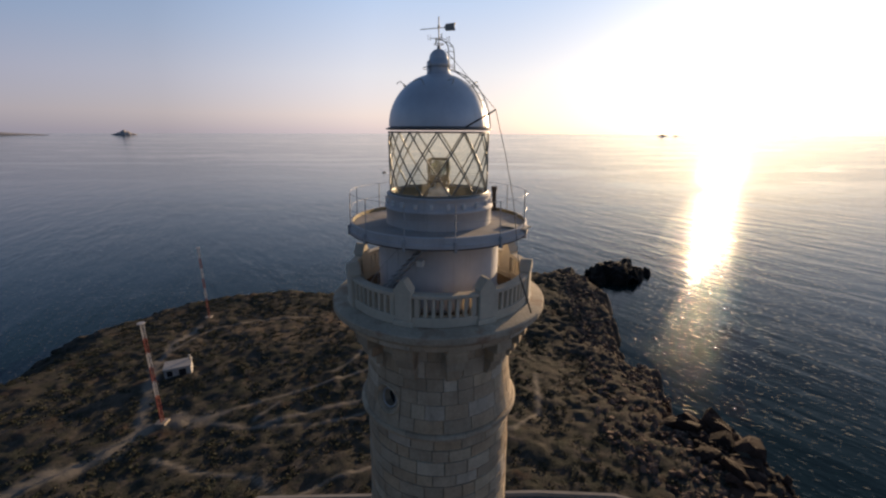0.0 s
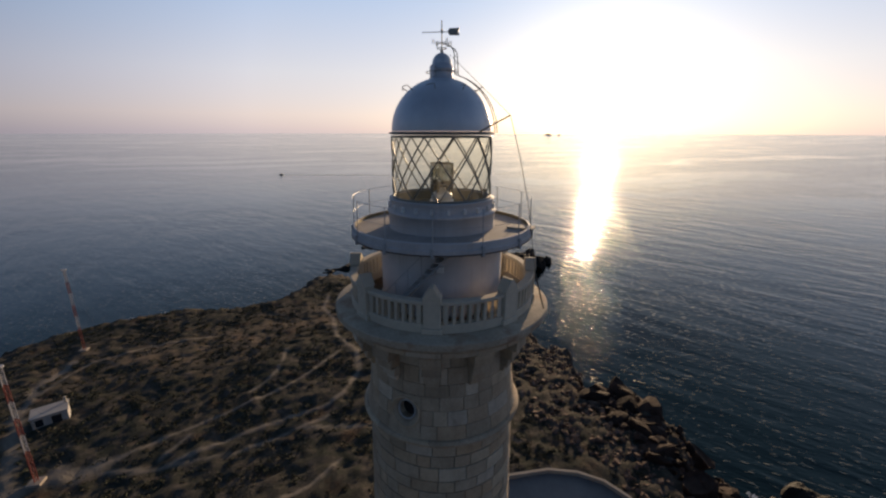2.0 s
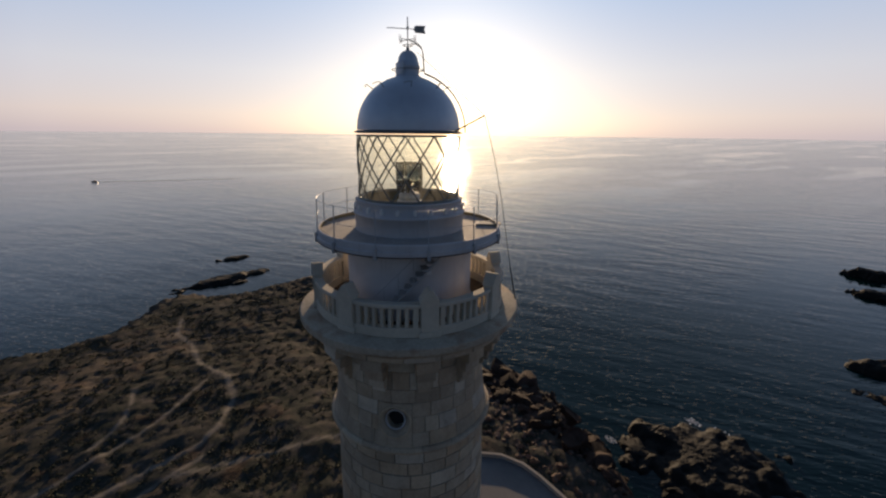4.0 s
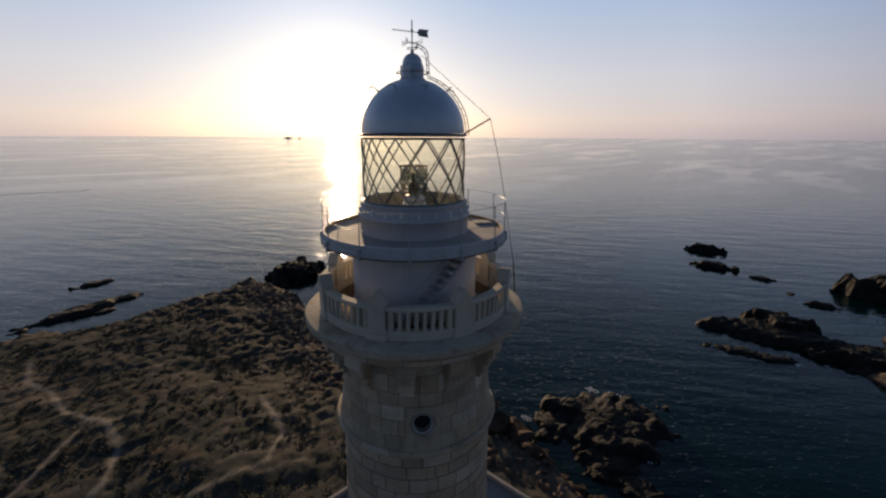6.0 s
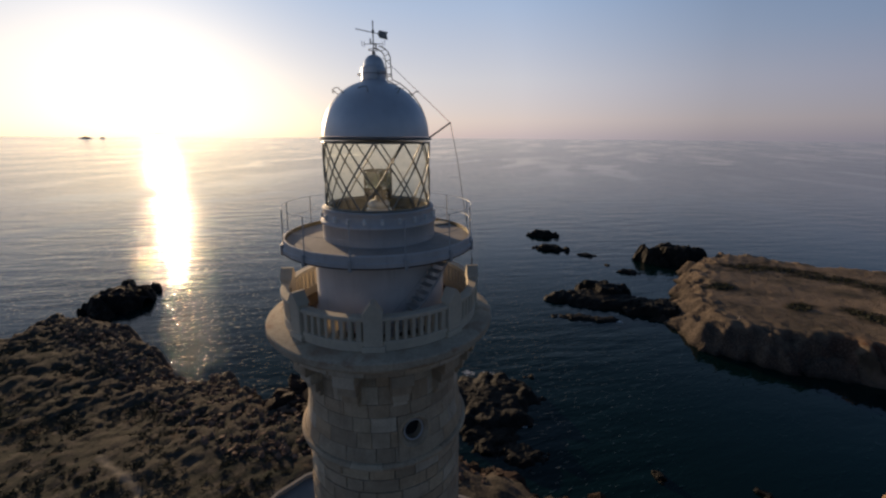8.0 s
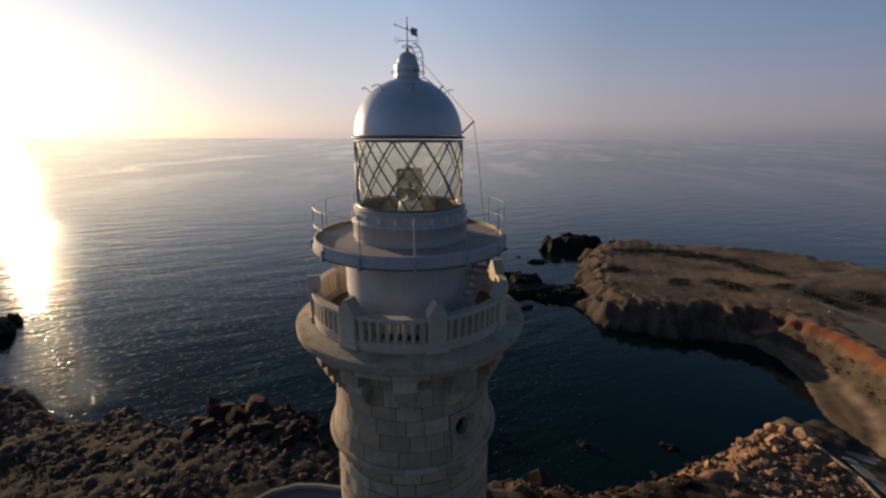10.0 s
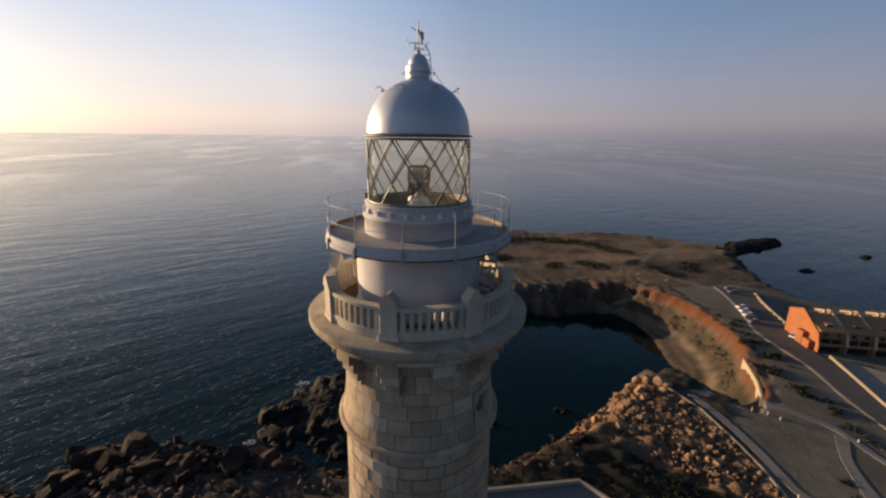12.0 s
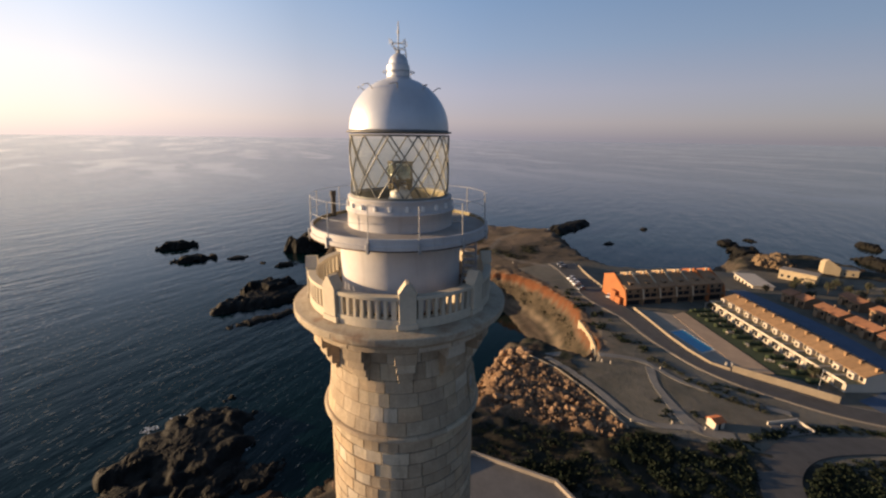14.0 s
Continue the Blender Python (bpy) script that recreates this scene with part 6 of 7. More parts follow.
def terraced_house(ends=""):
    h = thing("terraced_house", "ochre three-storey terraced house with slanted party walls", "house", "terraced houses on the sea front")
    part("wall", shell(0.2, 7.8, 0, 15, 9, -1.2, 7.4, 9.9, 7.4), OCHRE, h)
    bm = bmesh.new()
    gable(bm, 0.17, 7.83, -0.5, 15.4, 9, 7.5, 10.2, 7.5)
    part("roof", bm, ROOFTAN, h, "brown tiled roof")
    bm = bmesh.new()
    pts = PARTY_LINE
    a = [bm.verts.new((-0.22, y, z)) for y, z in pts]
    b = [bm.verts.new((0.22, y, z)) for y, z in pts]
    bm.faces.new(a)
    bm.faces.new(b[::-1])
    for i in range(6):
        j = (i + 1) % 6
        bm.faces.new((a[i], b[i], b[j], a[j]))
    party = part("party_wall", bm, ORANGE if ends else OCHRE, h, "slanted orange party wall" if ends else "slanted ochre party wall")
    bm = bmesh.new()
    rows = [[bm.verts.new((dx, y, z + dz)) for dx, dz in ((-0.36, 0.0), (-0.36, 0.30), (0.36, 0.30), (0.36, 0.0))] for y, z in PARTY_LINE[1:5]]
    for lo, hi in zip(rows, rows[1:]):
        for i in range(4):
            j = (i + 1) % 4
            bm.faces.new((lo[i], hi[i], hi[j], lo[j]))
    bm.faces.new(rows[0])
    bm.faces.new(rows[-1][::-1])
    part("coping", bm, ORANGE if ends else COPING, party, "orange coping" if ends else "pale coping")
    # garage and loggia are flat dark panels, the openings' shade put into colour
    part("garage", boxed(0.9, 7.1, -0.05, 0.02, 0.0, 2.3), GLASSANDSHADE, h, "dark panel painting the shade in the garage opening")
    part("balcony", fused([boxed(0.2, 7.8, -1.3, 0.0, 2.6, 2.8), boxed(0.2, 7.8, -1.35, -1.2, 2.8, 3.6)]), OCHRE, h)
    part("loggia", boxed(1.1, 6.9, -0.06, 0.02, 2.95, 4.75), GLASSANDSHADE, h, "dark panel painting the shade of a balcony recess")
    part("loggia_pier", boxed(3.8, 4.2, -0.12, 0.02, 2.8, 4.9), OCHRE, h)
    for x in (2.1, 5.9):
        window(h, x, 0, 5.35, 1.3, 1.3, None, OCHRE)
    dormer = part("dormer", fused([boxed(3.0, 5.0, 2.0, 4.2, 7.6, 8.9), boxed(2.85, 5.15, 1.85, 4.4, 8.9, 9.02)]), OCHRE, h, "boxy roof dormer")
    part("ridge_parapet", boxed(0.5, 4.4, 8.6, 9.4, 10.0, 10.75, None, 0.05), COPING, h, "pale parapet along the ridge")
    part("dormer_pane", boxed(3.25, 4.75, 1.96, 2.02, 8.15, 8.75), GLASSANDSHADE, dormer)
    part("chimney", fused([boxed(5.8, 6.5, 8.3, 9.0, 9.2, 11.3), boxed(5.65, 6.65, 8.15, 9.15, 11.3, 11.5)]), COPING, h, "pale capped chimney")
    return h


def build_sea_front():
    p0, p1 = Vector((89.6, -137.6)), Vector((75.6, -183.6))
    u = (p1 - p0).normalized()
    first = terraced_house("orange")
    plain = terraced_house()
    step = (p1 - p0).length / 6
    for k in range(6):
        q = p0 + u * step * k
        m = placed(q, u, 15.0)
        if k == 0:
            first.matrix_basis = m
        elif k == 1:
            plain.matrix_basis = m
        elif k == 5:
            copy_thing(first, m)
        else:
            copy_thing(plain, m)
    e = thing("end_gable", "bright orange end wall of the terrace", "wall", at=placed(p0 + u * step * 6, u, 15.0))
    bm = bmesh.new()
    pts = PARTY_LINE
    a = [bm.verts.new((-0.17, y, z)) for y, z in pts]
    b = [bm.verts.new((0.17, y, z)) for y, z in pts]
    bm.faces.new(a)
    bm.faces.new(b[::-1])
    for i in range(6):
        j = (i + 1) % 6
        bm.faces.new((a[i], b[i], b[j], a[j]))
    part("gable_wall", bm, ORANGE, e)
    # stepped orange porch at the lit end
    porch = thing("stair_tower", "orange stepped stair block at the end of the terrace", "stairs", at=placed(p0, u, 15.0))
    for k in range(2):
        part("step_block", boxed(-1.9, -0.2, 0.5 + 3.4 * k, 3.7 + 3.4 * k, -1.2, 3.2 + 1.7 * k, None, 0.05), ORANGE, porch)


build_sea_front()


def garden_house():
    h = thing("row_house", "white two-storey row house with tan tiled roof and terrace", "house", "row of houses behind the gardens")
    w = 4.43
    part("wall", shell(0.02, w - 0.02, 5.6, 14.2, 10, -1.0, 4.4, 5.9, 4.4), HOUSEWHITE, h)
    bm = bmesh.new()
    gable(bm, 0.0, w, 5.1, 14.7, 10, 4.45, 6.15, 4.45)
    part("roof", bm, TANTILE, h, "tan tiled roof")
    part("porch", boxed(0.02, w - 0.02, 0.6, 5.58, -1.0, 2.35), HOUSEWHITE, h)
    part("porch_roof", fused([boxed(0.1, w - 0.1, 0.2, 5.58, 2.36, 2.5)]), OLIVETILE, h, "olive terrace roof")
    part("parapet", fused([boxed(0.02, 0.28, 0.2, 5.58, 2.35, 3.0), boxed(0.28, w - 0.02, 0.15, 0.4, 2.35, 2.95)]), HOUSEWHITE, h, "white terrace parapet")
    part("bay", fused([boxed(0.5, 2.4, 4.2, 5.59, 2.5, 4.2), boxed(0.4, 2.5, 4.1, 5.59, 4.2, 4.35)]), HOUSEWHITE, h)
    window(h, 3.3, 5.6, 2.7, 1.0, 1.3)
    window(h, 1.4, 4.2, 2.8, 0.9, 1.0)
    window(h, 2.2, 0.6, 0.1, 2.6, 2.0)
    part("chimney", fused([boxed(3.2, 3.9, 8.6, 9.3, 5.2, 6.7), boxed(3.1, 4.0, 8.5, 9.4, 6.7, 6.85)]), TANTILE, h)
    part("skylight", boxed(1.2, 2.2, 10.9, 12.2, 5.45, 5.85, None, 0.03), GLASSANDSHADE, h)
    part("post", boxed(0.0, 0.25, -1.6, -1.35, -1.0, 2.3), HOUSEWHITE, h)
    part("beam", boxed(0.0, 0.2, -1.6, 0.6, 2.1, 2.3), HOUSEWHITE, h)
    return h


def build_garden_row():
    p0, p1 = Vector((71.6, -167.0)), Vector((19.6, -139.2))
    u = (p1 - p0).normalized()
    h = garden_house()
    step = (p1 - p0).length / 13
    back = Vector((u.y, -u.x))
    for k in range(13):
        q = p0 + u * step * k
        m = placed(q, u, PLAIN)
        if k == 0:
            h.matrix_basis = m
        else:
            copy_thing(h, m)
    for k in range(12):
        q = p0 + u * step * (k + 1)
        ln = 10.5 - 0.42 * k
        d = Vector((-u.y, u.x)) * -1
        a, b = q + d * 1.8, q + d * ln
        bm = bmesh.new()
        for i in range(6):
            c = a.lerp(b, (i + 0.5) / 6)
            s = 0.5 + 0.15 * math.sin(i * 2.1 + k)
            bmesh.ops.create_icosphere(bm, subdivisions=2, radius=1, matrix=Matrix.Translation((c.x, c.y, PLAIN + 0.5)) @ Matrix.Diagonal((0.9, 0.9, s + 0.2, 1)))
        for v in bm.verts:
            v.co += Vector((1, 1, 1)) * 0.22 * noise.noise(v.co * 2.3)
        tagged(part("hedge", bm, HEDGE), "dark clipped hedge between two gardens", "hedge", "garden hedges")


build_garden_row()


def villa(red=True):
    h = thing("villa", "terracotta-roofed villa in a shaded street", "house", "terracotta villas")
    part("wall", shell(0, 5.2, 0, 6.6, 3.3, -1.5, 3.3, 4.5, 3.3), OCHRE, h)
    bm = bmesh.new()
    gable(bm, -0.35, 5.55, -0.55, 7.15, 3.3, 3.35, 4.8, 3.35)
    part("roof", bm, REDTILE, h, "red tiled roof")
    for x in (1.1, 4.1):
        window(h, x, 0, 1.0, 1.0, 1.4, None, OCHRE)
    part("porch", boxed(1.9, 3.3, -1.3, 0.0, -1.5, 2.2), OCHRE, h)
    part("chimney", fused([boxed(3.8, 4.3, 4.0, 4.5, 3.9, 5.3), boxed(3.7, 4.4, 3.9, 4.6, 5.3, 5.42)]), OCHRE, h)
    return h


v = villa()
u = Vector((-0.86, 0.51))
for k, (x, y) in enumerate([(63, -207), (57, -204), (48, -197.5), (43, -195), (36, -191), (31.5, -188.5), (25.5, -184), (20, -181), (14, -176), (51, -231), (46, -225), (37, -218), (31, -212), (24, -205)]):
    m = placed((x, y), u, H(x, y) + 0.4) @ pose(-2.5, 2.0, 0)
    if k == 0:
        v.matrix_basis = m
    else:
        copy_thing(v, m)


def build_tree(x, y, tall, seed):
    """A small tree: tapered trunk, limbs and a loose crown of leaf clumps."""
    rng = np.random.RandomState(seed)
    z = H(x, y)
    tree = thing("tree", "dark green garden tree with a loose crown", "tree", "garden trees", at=pose(x, y, z - 0.2))
    bms = [tube([(0, 0, 0), (0.05, 0.03, tall * 0.3), (0.1, -0.05, tall * 0.55)], 0.16, 7)]
    for k in range(4):
        a = on(tall * 0.22, 90 * k + 20 * seed, tall * 0.75)
        bms.append(tube([(0.06, 0, tall * 0.4), (a.x * 0.6, a.y * 0.6, tall * 0.6), tuple(a)], 0.06, 5))
    part("trunk", fused(bms), BARK, tree)
    n = 420
    d = rng.normal(size=(n, 3))
    d /= np.linalg.norm(d, axis=1, keepdims=True)
    lump = 1 + 0.35 * np.sin(3 * np.arctan2(d[:, 1], d[:, 0]) + seed) * d[:, 2] + 0.25 * np.sin(5 * d[:, 0] + seed)
    mid = d * (rng.uniform(0.45, 1, (n, 1)) * lump[:, None]) * np.array([tall * 0.36, tall * 0.36, tall * 0.32]) + np.array([0, 0, tall * 0.68])
    a = rng.normal(size=(n, 3))
    b = rng.normal(size=(n, 3))
    a = a / np.linalg.norm(a, axis=1, keepdims=True) * 0.3
    b = b / np.linalg.norm(b, axis=1, keepdims=True) * 0.22
    quad = np.stack([mid - a, mid + b, mid + a, mid - b], 1).reshape(-1, 3)
    part("crown", mesh_of("crown", quad.tolist(), np.arange(4 * n).reshape(-1, 4).tolist()), LEAF, tree)


for k, (x, y, tall) in enumerate([(66, -243, 6), (60, -247, 7), (54, -250, 6.5), (70, -236, 5), (48, -246, 6), (40, -240, 6), (34, -236, 7), (26, -228, 6), (20, -222, 6.5), (72, -214, 4.5), (58, -222, 5),
                                  (74, -250, 5), (62, -262, 6), (52, -268, 6), (44, -262, 6), (36, -255, 7), (70, -166, 3.5), (27, -141, 4)]):
    build_tree(x, y, tall, k)


def build_point():
    h = thing("seaside_villa", "long cream villa on the rocky point", "house", at=placed((86, -260), Vector((-0.985, -0.17)), 9.3))
    part("wall", boxed(0, 16, 0, 8, -2, 5.2, None, 0.08), CREAM, h)
    part("roof_slab", boxed(-0.3, 16.3, -0.3, 8.3, 5.2, 5.5, None, 0.04), CONCRETE, h)
    for k in range(5):
        window(h, 1.6 + 2.9 * k, 0, 1.4, 1.4, 1.5)
    part("wing", boxed(11.5, 16, -3.5, 0, -2, 3.4, None, 0.06), CREAM, h)
    c = thing("wedge_house", "cream angular house with a slanted roof", "house", at=placed((77.5, -291), Vector((-0.8, -0.6)), 9.0))
    bm = bmesh.new()
    pts = [(0, -2), (7.5, -2), (7.5, 5.0), (1.2, 9.5), (0, 8.0)]
    a = [bm.verts.new((x, 0, z)) for x, z in pts]
    b = [bm.verts.new((x * 0.92, 6.5, z * 0.85)) for x, z in pts]
    bm.faces.new(a)
    bm.faces.new(b[::-1])
    for i in range(5):
        j = (i + 1) % 5
        bm.faces.new((a[i], b[i], b[j], a[j]))
    part("tower_block", bm, CREAM, c)
    part("low_block", boxed(7.6, 16, 1.0, 8.0, -2, 4.0, None, 0.08), CREAM, c)
    part("roof_slab", boxed(7.4, 16.3, 0.7, 8.3, 4.0, 4.3, None, 0.04), CONCRETE, c)
    window(c, 10, 1.0, 1.2, 1.2, 1.2)
    window(c, 13.5, 1.0, 1.2, 1.2, 1.2)
    w = thing("white_pavilion", "low white flat-roofed building by the sea", "building", at=placed((94, -231), Vector((-0.75, 0.66)), 11.0))
    part("wall", boxed(0, 20, 0, 9, -2, 3.2, None, 0.06), HOUSEWHITE, w)
    part("roof_slab", boxed(-0.4, 20.4, -0.8, 9.4, 3.2, 3.5, None, 0.04), HOUSEWHITE, w)
    for k in range(5):
        window(w, 2.2 + 3.8 * k, 0, 0.6, 2.0, 1.7)


build_point()


def build_hut():
    h = thing("utility_hut", "small white hut with an orange tiled roof", "hut", at=placed((26.8, -90.2), Vector((-0.25, -0.97)), H(26.8, -90.2) + 0.1))
    part("wall", shell(0, 2.7, 0, 2.4, 1.2, -0.5, 1.8, 2.2, 1.8), HOUSEWHITE, h)
    bm = bmesh.new()
    gable(bm, -0.2, 2.9, -0.25, 2.65, 1.2, 1.85, 2.4, 1.85, 0.12)
    part("roof", bm, HUTTILE, h, "orange tiled roof")
    part("door", boxed(0.9, 1.6, -0.06, 0.02, -0.3, 1.5), GLASSANDSHADE, h)
    r = thing("ramp_walls", "sunken ramp with pale side walls", "ramp", at=placed((22, -104), Vector((-0.33, -0.94)), H(20, -106)))
    part("ramp_floor", boxed(0, 8.5, -4.2, 0, -0.5, 0.22), GREYFLOOR, r)
    part("side_wall", boxed(0, 8.5, 0.0, 0.35, -0.5, 0.9, None, 0.03), HOUSEWHITE, r)
    part("side_wall", boxed(8.15, 8.5, -4.2, 0.0, -0.5, 0.75, None, 0.03), HOUSEWHITE, r)


build_hut()


def car(material, label):
    c = thing("car", label, "car", "parked cars")
    bm = bmesh.new()
    side = [(-2.1, 0.30), (-2.1, 0.75), (-1.95, 0.88), (-1.0, 0.95), (1.1, 0.95), (2.0, 0.80), (2.12, 0.55), (2.1, 0.30)]
    a = [bm.verts.new((x, -0.86, z)) for x, z in side]
    b = [bm.verts.new((x, 0.86, z)) for x, z in side]
    bm.faces.new(a)
    bm.faces.new(b[::-1])
    for i in range(8):
        j = (i + 1) % 8
        bm.faces.new((a[i], b[i], b[j], a[j]))
    bmesh.ops.bevel(bm, geom=bm.edges[:], offset=0.06, segments=2, affect="EDGES")
    part("body", bm, material, c)
    bm = bmesh.new()
    lo = [bm.verts.new(p) for p in ((-1.75, -0.78, 0.93), (1.05, -0.78, 0.93), (1.05, 0.78, 0.93), (-1.75, 0.78, 0.93))]
    hi = [bm.verts.new(p) for p in ((-1.35, -0.66, 1.42), (0.35, -0.66, 1.42), (0.35, 0.66, 1.42), (-1.35, 0.66, 1.42))]
    for i in range(4):
        j = (i + 1) % 4
        bm.faces.new((lo[i], lo[j], hi[j], hi[i]))
    part("glasshouse", bm, GLASSANDSHADE, c, "dark car windows")
    part("roof_panel", boxed(-1.38, 0.40, -0.68, 0.68, 1.40, 1.47, None, 0.03), material, c)
    for x in (-1.3, 1.3):
        for y in (-0.80, 0.80):
            w = bmesh.new()
            rod(w, (x, y - 0.10, 0.32), (x, y + 0.10, 0.32), 0.32, 16)
            wheel = part("wheel", w, TYRE, c)
            r = bmesh.new()
            rod(r, (x, y - 0.11, 0.32), (x, y + 0.11, 0.32), 0.19, 12)
            part("rim", r, CARGREY, wheel)
    return c


white_car = car(CARWHITE, "white hatchback parked on the road")
grey_car = car(CARGREY, "grey hatchback parked on the road")
for k, (x, y, src, turn) in enumerate([(123.4, -141.6, 0, 28), (119.8, -139.8, 0, 30), (116.2, -138.0, 0, 27), (110.6, -135.0, 1, 29), (98.7, -139.4, 0, -62), (143.8, -154.4, 1, 80), (139.4, -152.2, 1, 75)] ):
    ob = (white_car, grey_car)[src]
    m = pose(x, y, H(x, y) + 0.27, 0, 0, turn + (62 if k < 4 else 0))
    if k == 0 or k == 3:
        ob.matrix_basis = m
    else:
        copy_thing(ob, m)


s = scatter([(56, -105.5), (44, -106.5), (34, -104.5), (24, -109), (26, -112), (36, -107), (46, -108.2), (56, -108.5)], 150, rng)
clumps("road_verge", s, 0.3 + 0.6 * rng.rand(len(s)), rng, "low bushes on the verge of the road", 30, 0.7, 0.5)


def build_bollards():
    m = bm_mesh("bollard", lathed([(0.16, -0.3), (0.16, 0.75), (0.10, 0.85), (0.0, 0.88)], 12))
    for x, y in ((63, -89), (61, -91.5), (38.3, -75.5), (33, -83.5), (28, -88.5), (20, -106), (50, -103.8), (59, -93), (171.2, -190.3), (225, -219), (277, -168), (171.6, -126.7), (159, -133.6), (297, -98), (176.5, -65)):
        tagged(part("bollard", m, HOUSEWHITE), "short white bollard on bare ground", "bollard", "bollards").matrix_basis = pose(x, y, H(x, y) + 0.05)


build_bollards()


def street_lamp(x, y, turn):
    lamp = thing("street_lamp", "tall grey street lamp behind the garden wall", "street lamp", "street lamps", at=pose(x, y, H(x, y), 0, 0, turn))
    part("base", lathed([(0.16, -0.3), (0.16, 0.35), (0.10, 0.45), (0.07, 0.5)], 12), RAILGREY, lamp)
    pole = part("pole", tube([(0, 0, 0.3), (0, 0, 6.2), (0.25, 0, 6.7), (1.1, 0, 6.9)], 0.06, 8), RAILGREY, lamp)
    part("head", boxed(0.9, 1.6, -0.14, 0.14, 6.84, 6.98, None, 0.03), HUTGREY, pole)


street_lamp(23.4, -134.8, 110)

# ---- masts and hut on the headland ----


def build_mast(x, y, top):
    z = H(x, y)
    tall = top - z
    m = thing("radio_mast", "guyed red and white lattice radio mast", "mast", "radio masts", at=pose(x, y, z - 0.3))
    part("footing", boxed(-1.2, 1.2, -1.2, 1.2, 0, 0.9, None, 0.08), CONCRETE, m)
    n = 7
    hgt = tall / n
    leg = [on(0.42, 30 + 120 * k, 0) for k in range(3)]
    for s in range(n):
        bm = bmesh.new()
        z0, z1 = 0.5 + s * hgt, 0.5 + (s + 1) * hgt
        for k in range(3):
            rod(bm, leg[k] + Vector((0, 0, z0)), leg[k] + Vector((0, 0, z1)), 0.09, 6)
            for i in range(4):
                a = z0 + (z1 - z0) * i / 4
                b = z0 + (z1 - z0) * (i + 1) / 4
                p, q = (leg[k], leg[(k + 1) % 3]) if i % 2 else (leg[(k + 1) % 3], leg[k])
                rod(bm, p + Vector((0, 0, a)), q + Vector((0, 0, b)), 0.055, 5)
                rod(bm, leg[k] + Vector((0, 0, b)), leg[(k + 1) % 3] + Vector((0, 0, b)), 0.05, 5)
        part("section", bm, MASTWHITE if s % 2 == 0 and s != 0 else MASTRED, m, "white section" if s % 2 == 0 and s != 0 else "red section")
    part("top_plate", lathed([(0.0, tall + 0.5), (0.8, tall + 0.5), (0.8, tall + 0.7), (0.0, tall + 0.7)], 12), MASTWHITE, m)
    for k in range(3):
        a = on(14, 90 + 120 * k, 0)
        part("guy_wire", tube([(0, 0, tall * 0.85), (a.x, a.y, H(x + a.x, y + a.y) - z + 0.2)], 0.012, 4), DARK, m)


build_mast(-65.4, 70.4, 40.1)
build_mast(-91.7, 142.3, 37.5)


def build_headland_hut():
    z = H(-76, 95)
    h = thing("headland_hut", "small white flat-roofed hut with dark openings", "hut", at=placed((-78.0, 91.6), Vector((0.91, 0.42)), z))
    part("wall", boxed(0, 6.8, 0, 4.8, -1, 2.9, None, 0.04), HUTGREY, h)
    part("roof_slab", boxed(-0.2, 7.0, -0.3, 5.0, 2.9, 3.15, None, 0.03), HUTGREY, h)
    window(h, 1.4, 0, 0.5, 1.5, 1.9)
    window(h, 4.6, 0, 0.3, 1.9, 2.1)
    part("flue", boxed(6.2, 6.7, 3.5, 4.0, 3.1, 4.6, None, 0.03), HOUSEWHITE, h)


build_headland_hut()

# ---- far things on the sea ----


# base colour lightened to stand in for the haze over distant land
HAZELAND = simple("haze_pale_land", (0.34, 0.31, 0.29), 0.95, 0.0, 0.05, 0.3, 0.0)


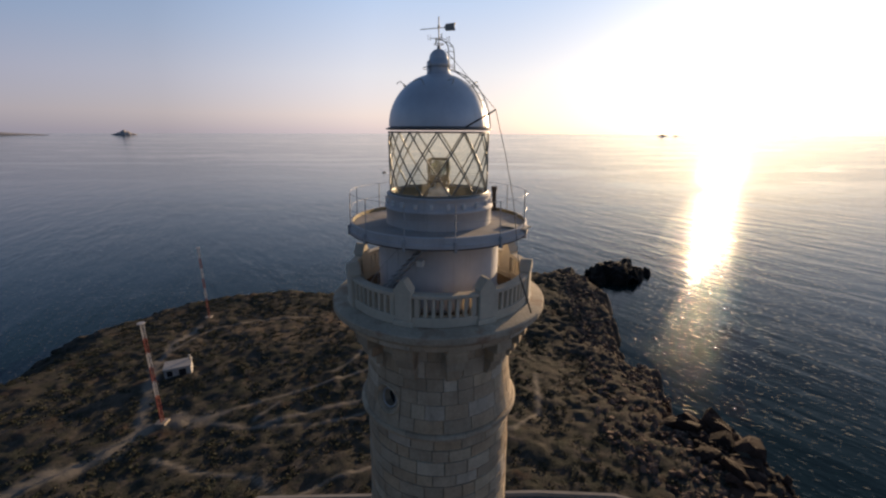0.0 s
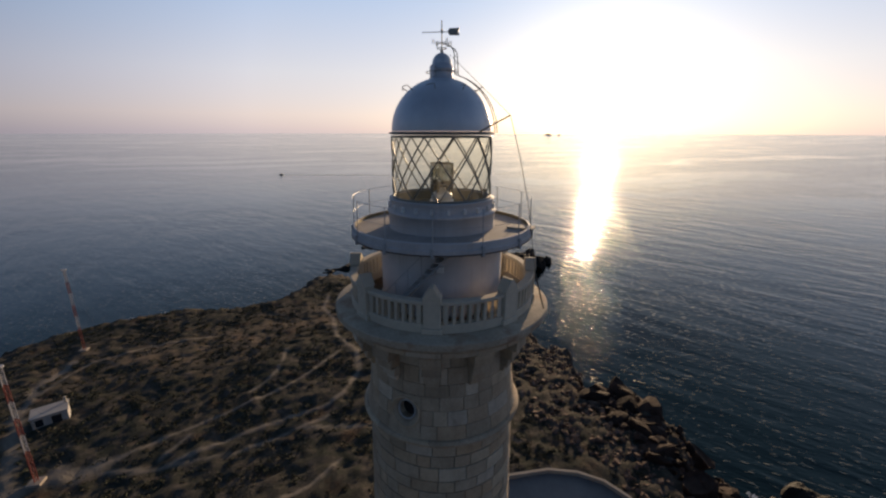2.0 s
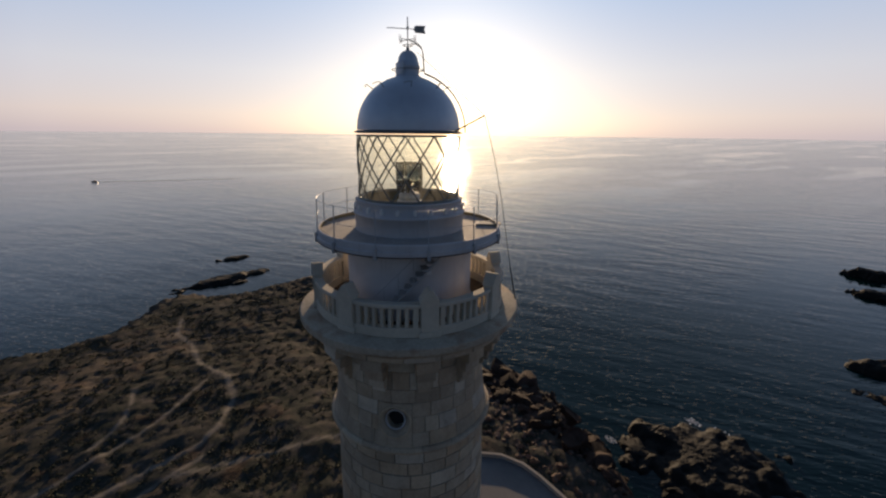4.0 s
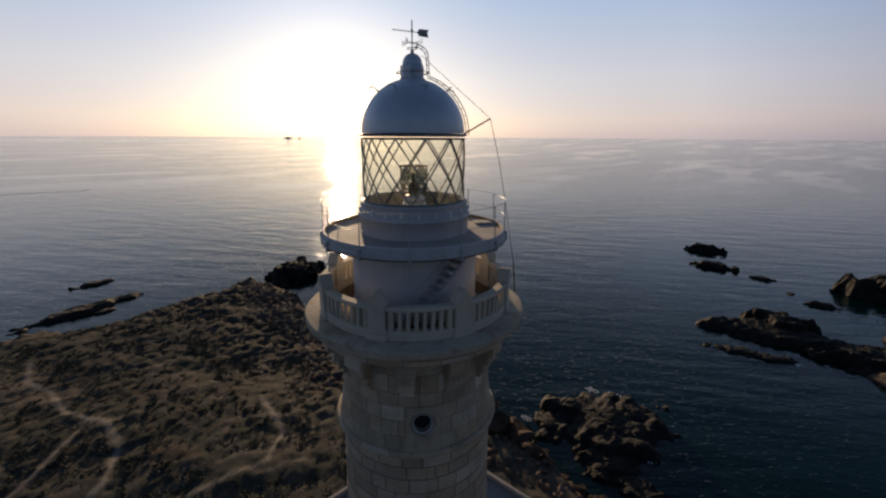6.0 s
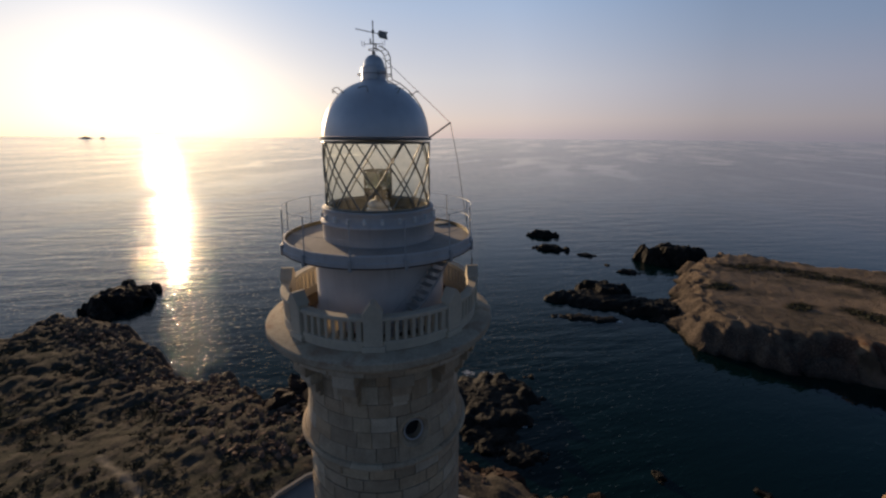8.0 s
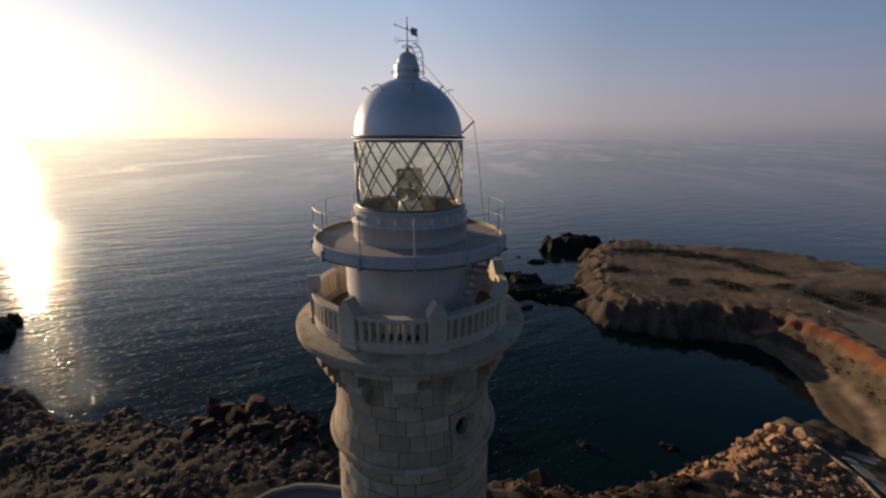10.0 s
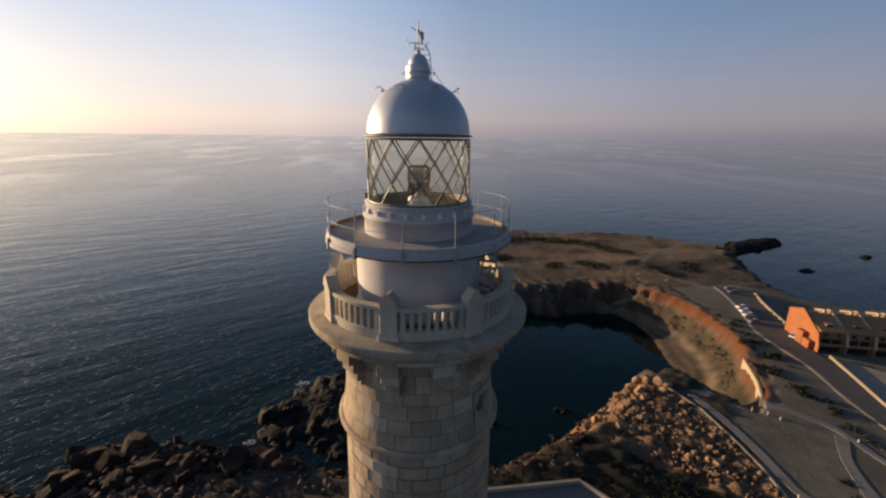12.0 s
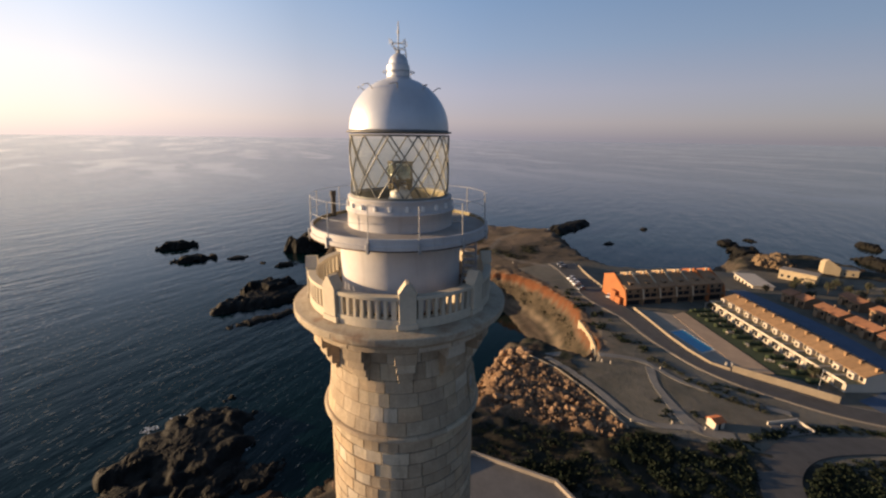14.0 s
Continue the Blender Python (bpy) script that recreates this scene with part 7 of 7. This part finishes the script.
def build_far():
    def hill(name, az, dist, wide, high, seed, label):
        n = 40
        base_z = 57.0 * max(0.0, (dist - 700.0) / 4200.0) ** 2
        c = on(dist, az, 0)
        side = on(1, az + 90, 0)
        deep = on(1, az, 0)
        verts, faces = [], []
        for j in range(5):
            for i in range(n + 1):
                s = i / n * 2 - 1
                hgt = high * max(0, 1 - abs(s) ** 0.9) ** 1.2 * (1 + 0.25 * noise.noise(Vector((s * 5, seed, 0)))) * (1 - abs(j - 2) / 2)
                q = c + side * s * wide + deep * (j - 2) * wide * 0.2
                verts.append((q.x, q.y, base_z - 2 + hgt + 2 * (j == 2)))
        for j in range(4):
            for i in range(n):
                k = j * (n + 1) + i
                faces.append((k, k + 1, k + n + 2, k + n + 1))
        tagged(part(name, mesh_of(name, verts, faces, True), HAZELAND), label, "island")
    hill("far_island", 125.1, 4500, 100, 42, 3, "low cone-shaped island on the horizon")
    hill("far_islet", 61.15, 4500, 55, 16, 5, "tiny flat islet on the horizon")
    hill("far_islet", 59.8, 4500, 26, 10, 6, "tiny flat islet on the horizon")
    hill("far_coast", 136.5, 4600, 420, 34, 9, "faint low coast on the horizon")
    b = thing("motor_boat", "small dark motor boat under way", "boat", at=pose(*BOAT, 0, 0, BOAT_TURN))
    bm = bmesh.new()
    lo = [bm.verts.new(p) for p in ((-4, -1.0, -0.2), (2, -1.0, -0.2), (4.6, 0, 0.0), (2, 1.0, -0.2), (-4, 1.0, -0.2))]
    hi = [bm.verts.new(p) for p in ((-4, -1.3, 1.0), (2, -1.3, 1.1), (5.2, 0, 1.4), (2, 1.3, 1.1), (-4, 1.3, 1.0))]
    bm.faces.new(lo[::-1])
    bm.faces.new(hi)
    for i in range(5):
        j = (i + 1) % 5
        bm.faces.new((lo[i], lo[j], hi[j], hi[i]))
    part("hull", bm, CARGREY, b)
    part("cabin", boxed(-1.5, 1.2, -0.8, 0.8, 1.0, 2.6, None, 0.1), HOUSEWHITE, b)
    bm = bmesh.new()
    for s in (-1, 1):
        pts = [(-4 - 9 * k, s * (0.4 + 0.35 * k), 0.06) for k in range(24)]
        for p, q in zip(pts, pts[1:]):
            w = 2.6
            bm.faces.new([bm.verts.new(c) for c in (p, q, (q[0], q[1] + w * s, q[2]), (p[0], p[1] + w * s, p[2]))])
    wake = part("wake", bm, FOAM)
    wake.matrix_basis = pose(*BOAT, 0, 0, BOAT_TURN)
    tagged(wake, "thin white wake behind the boat", "wake")


BOAT, BOAT_TURN = (-97, 850, 0.3), 165
build_far()


def foam_patch(x, y, r, seed):
    bm = bmesh.new()
    rng = random.Random(seed)
    for _ in range(80):
        a, d = rng.uniform(0, 6.3), r * rng.random() ** 0.8
        cx, cy, s = x + 0.7 * d * math.cos(a), y + 1.2 * d * math.sin(a), 0.06 + 0.34 * rng.random() ** 2.5
        bm.faces.new([bm.verts.new((cx + s * rng.uniform(0.5, 1.2) * math.cos(k), cy + s * rng.uniform(0.4, 1.0) * math.sin(k), 0.10)) for k in (0.3, 1.2, 2.4, 3.3, 4.3, 5.4)])
    tagged(part("sea_foam", bm, FOAM), "white foam where a swell breaks on rock", "foam", kind="stuff")


for k, (x, y, r) in enumerate([(95, 36, 3), (115, 24, 2.2), (92, 34, 2), (180, -20, 2.0), (113, 31, 2), (-70, 187, 3), (-84, 188, 2.5), (-96, 186, 2), (93, 8, 2.2), (88, 12, 1.6), (86, 40, 1.5), (68, 112, 1.5)]):
    foam_patch(x, y, r, k)


# ---- garden things ----


def patio_table():
    t = thing("patio_table", "white round garden table on the lawn", "table", "garden tables")
    part("tabletop", lathed([(0.0, 0.72), (0.62, 0.72), (0.65, 0.74), (0.62, 0.77), (0.0, 0.77)], 20), HOUSEWHITE, t)
    for k in range(4):
        part("leg", tube([on(0.42, 45 + 90 * k, 0), on(0.34, 45 + 90 * k, 0.72)], 0.03, 6), HOUSEWHITE, t)
    return t


def garden_chair():
    c = thing("garden_chair", "white garden chair beside a table", "chair", "garden chairs")
    part("seat", boxed(-0.24, 0.24, -0.24, 0.24, 0.42, 0.46, None, 0.01), HOUSEWHITE, c)
    part("backrest", boxed(-0.24, -0.20, -0.24, 0.24, 0.46, 0.90, None, 0.01), HOUSEWHITE, c)
    for x, y in ((-0.2, -0.2), (0.2, -0.2), (-0.2, 0.2), (0.2, 0.2)):
        part("leg", boxed(x - 0.02, x + 0.02, y - 0.02, y + 0.02, 0, 0.42), HOUSEWHITE, c)
    return c


TABLES = [(37.4, -139.4), (54.2, -149.2), (63.0, -155.0), (46.5, -144.6), (59.0, -152.4), (33.5, -138.6), (67.5, -156.5)]
PILLARS = [(41.9, -123.3), (40.9, -124.5)]
table, chair = patio_table(), garden_chair()
for k, (x, y) in enumerate(TABLES):
    m = pose(x, y, PLAIN + 0.05)
    if k == 0:
        table.matrix_basis = m
    else:
        copy_thing(table, m)
    for a in (30 + 40 * k, 210 + 25 * k):
        q = pose(x + 0.95 * math.cos(radians(a)), y + 0.95 * math.sin(radians(a)), PLAIN + 0.05, 0, 0, a + 180)
        if k == 0 and a == 30:
            chair.matrix_basis = q
        else:
            copy_thing(chair, q)
for x, y in PILLARS:
    g = thing("gate_pillar", "pale square pillar at the pool terrace", "pillar", "gate pillars", at=pose(x, y, PLAIN + 0.1, 0, 0, 28))
    part("shaft", boxed(-0.22, 0.22, -0.22, 0.22, 0, 1.7, None, 0.02), HOUSEWHITE, g)
    part("cap", boxed(-0.29, 0.29, -0.29, 0.29, 1.7, 1.85, None, 0.03), HOUSEWHITE, g)
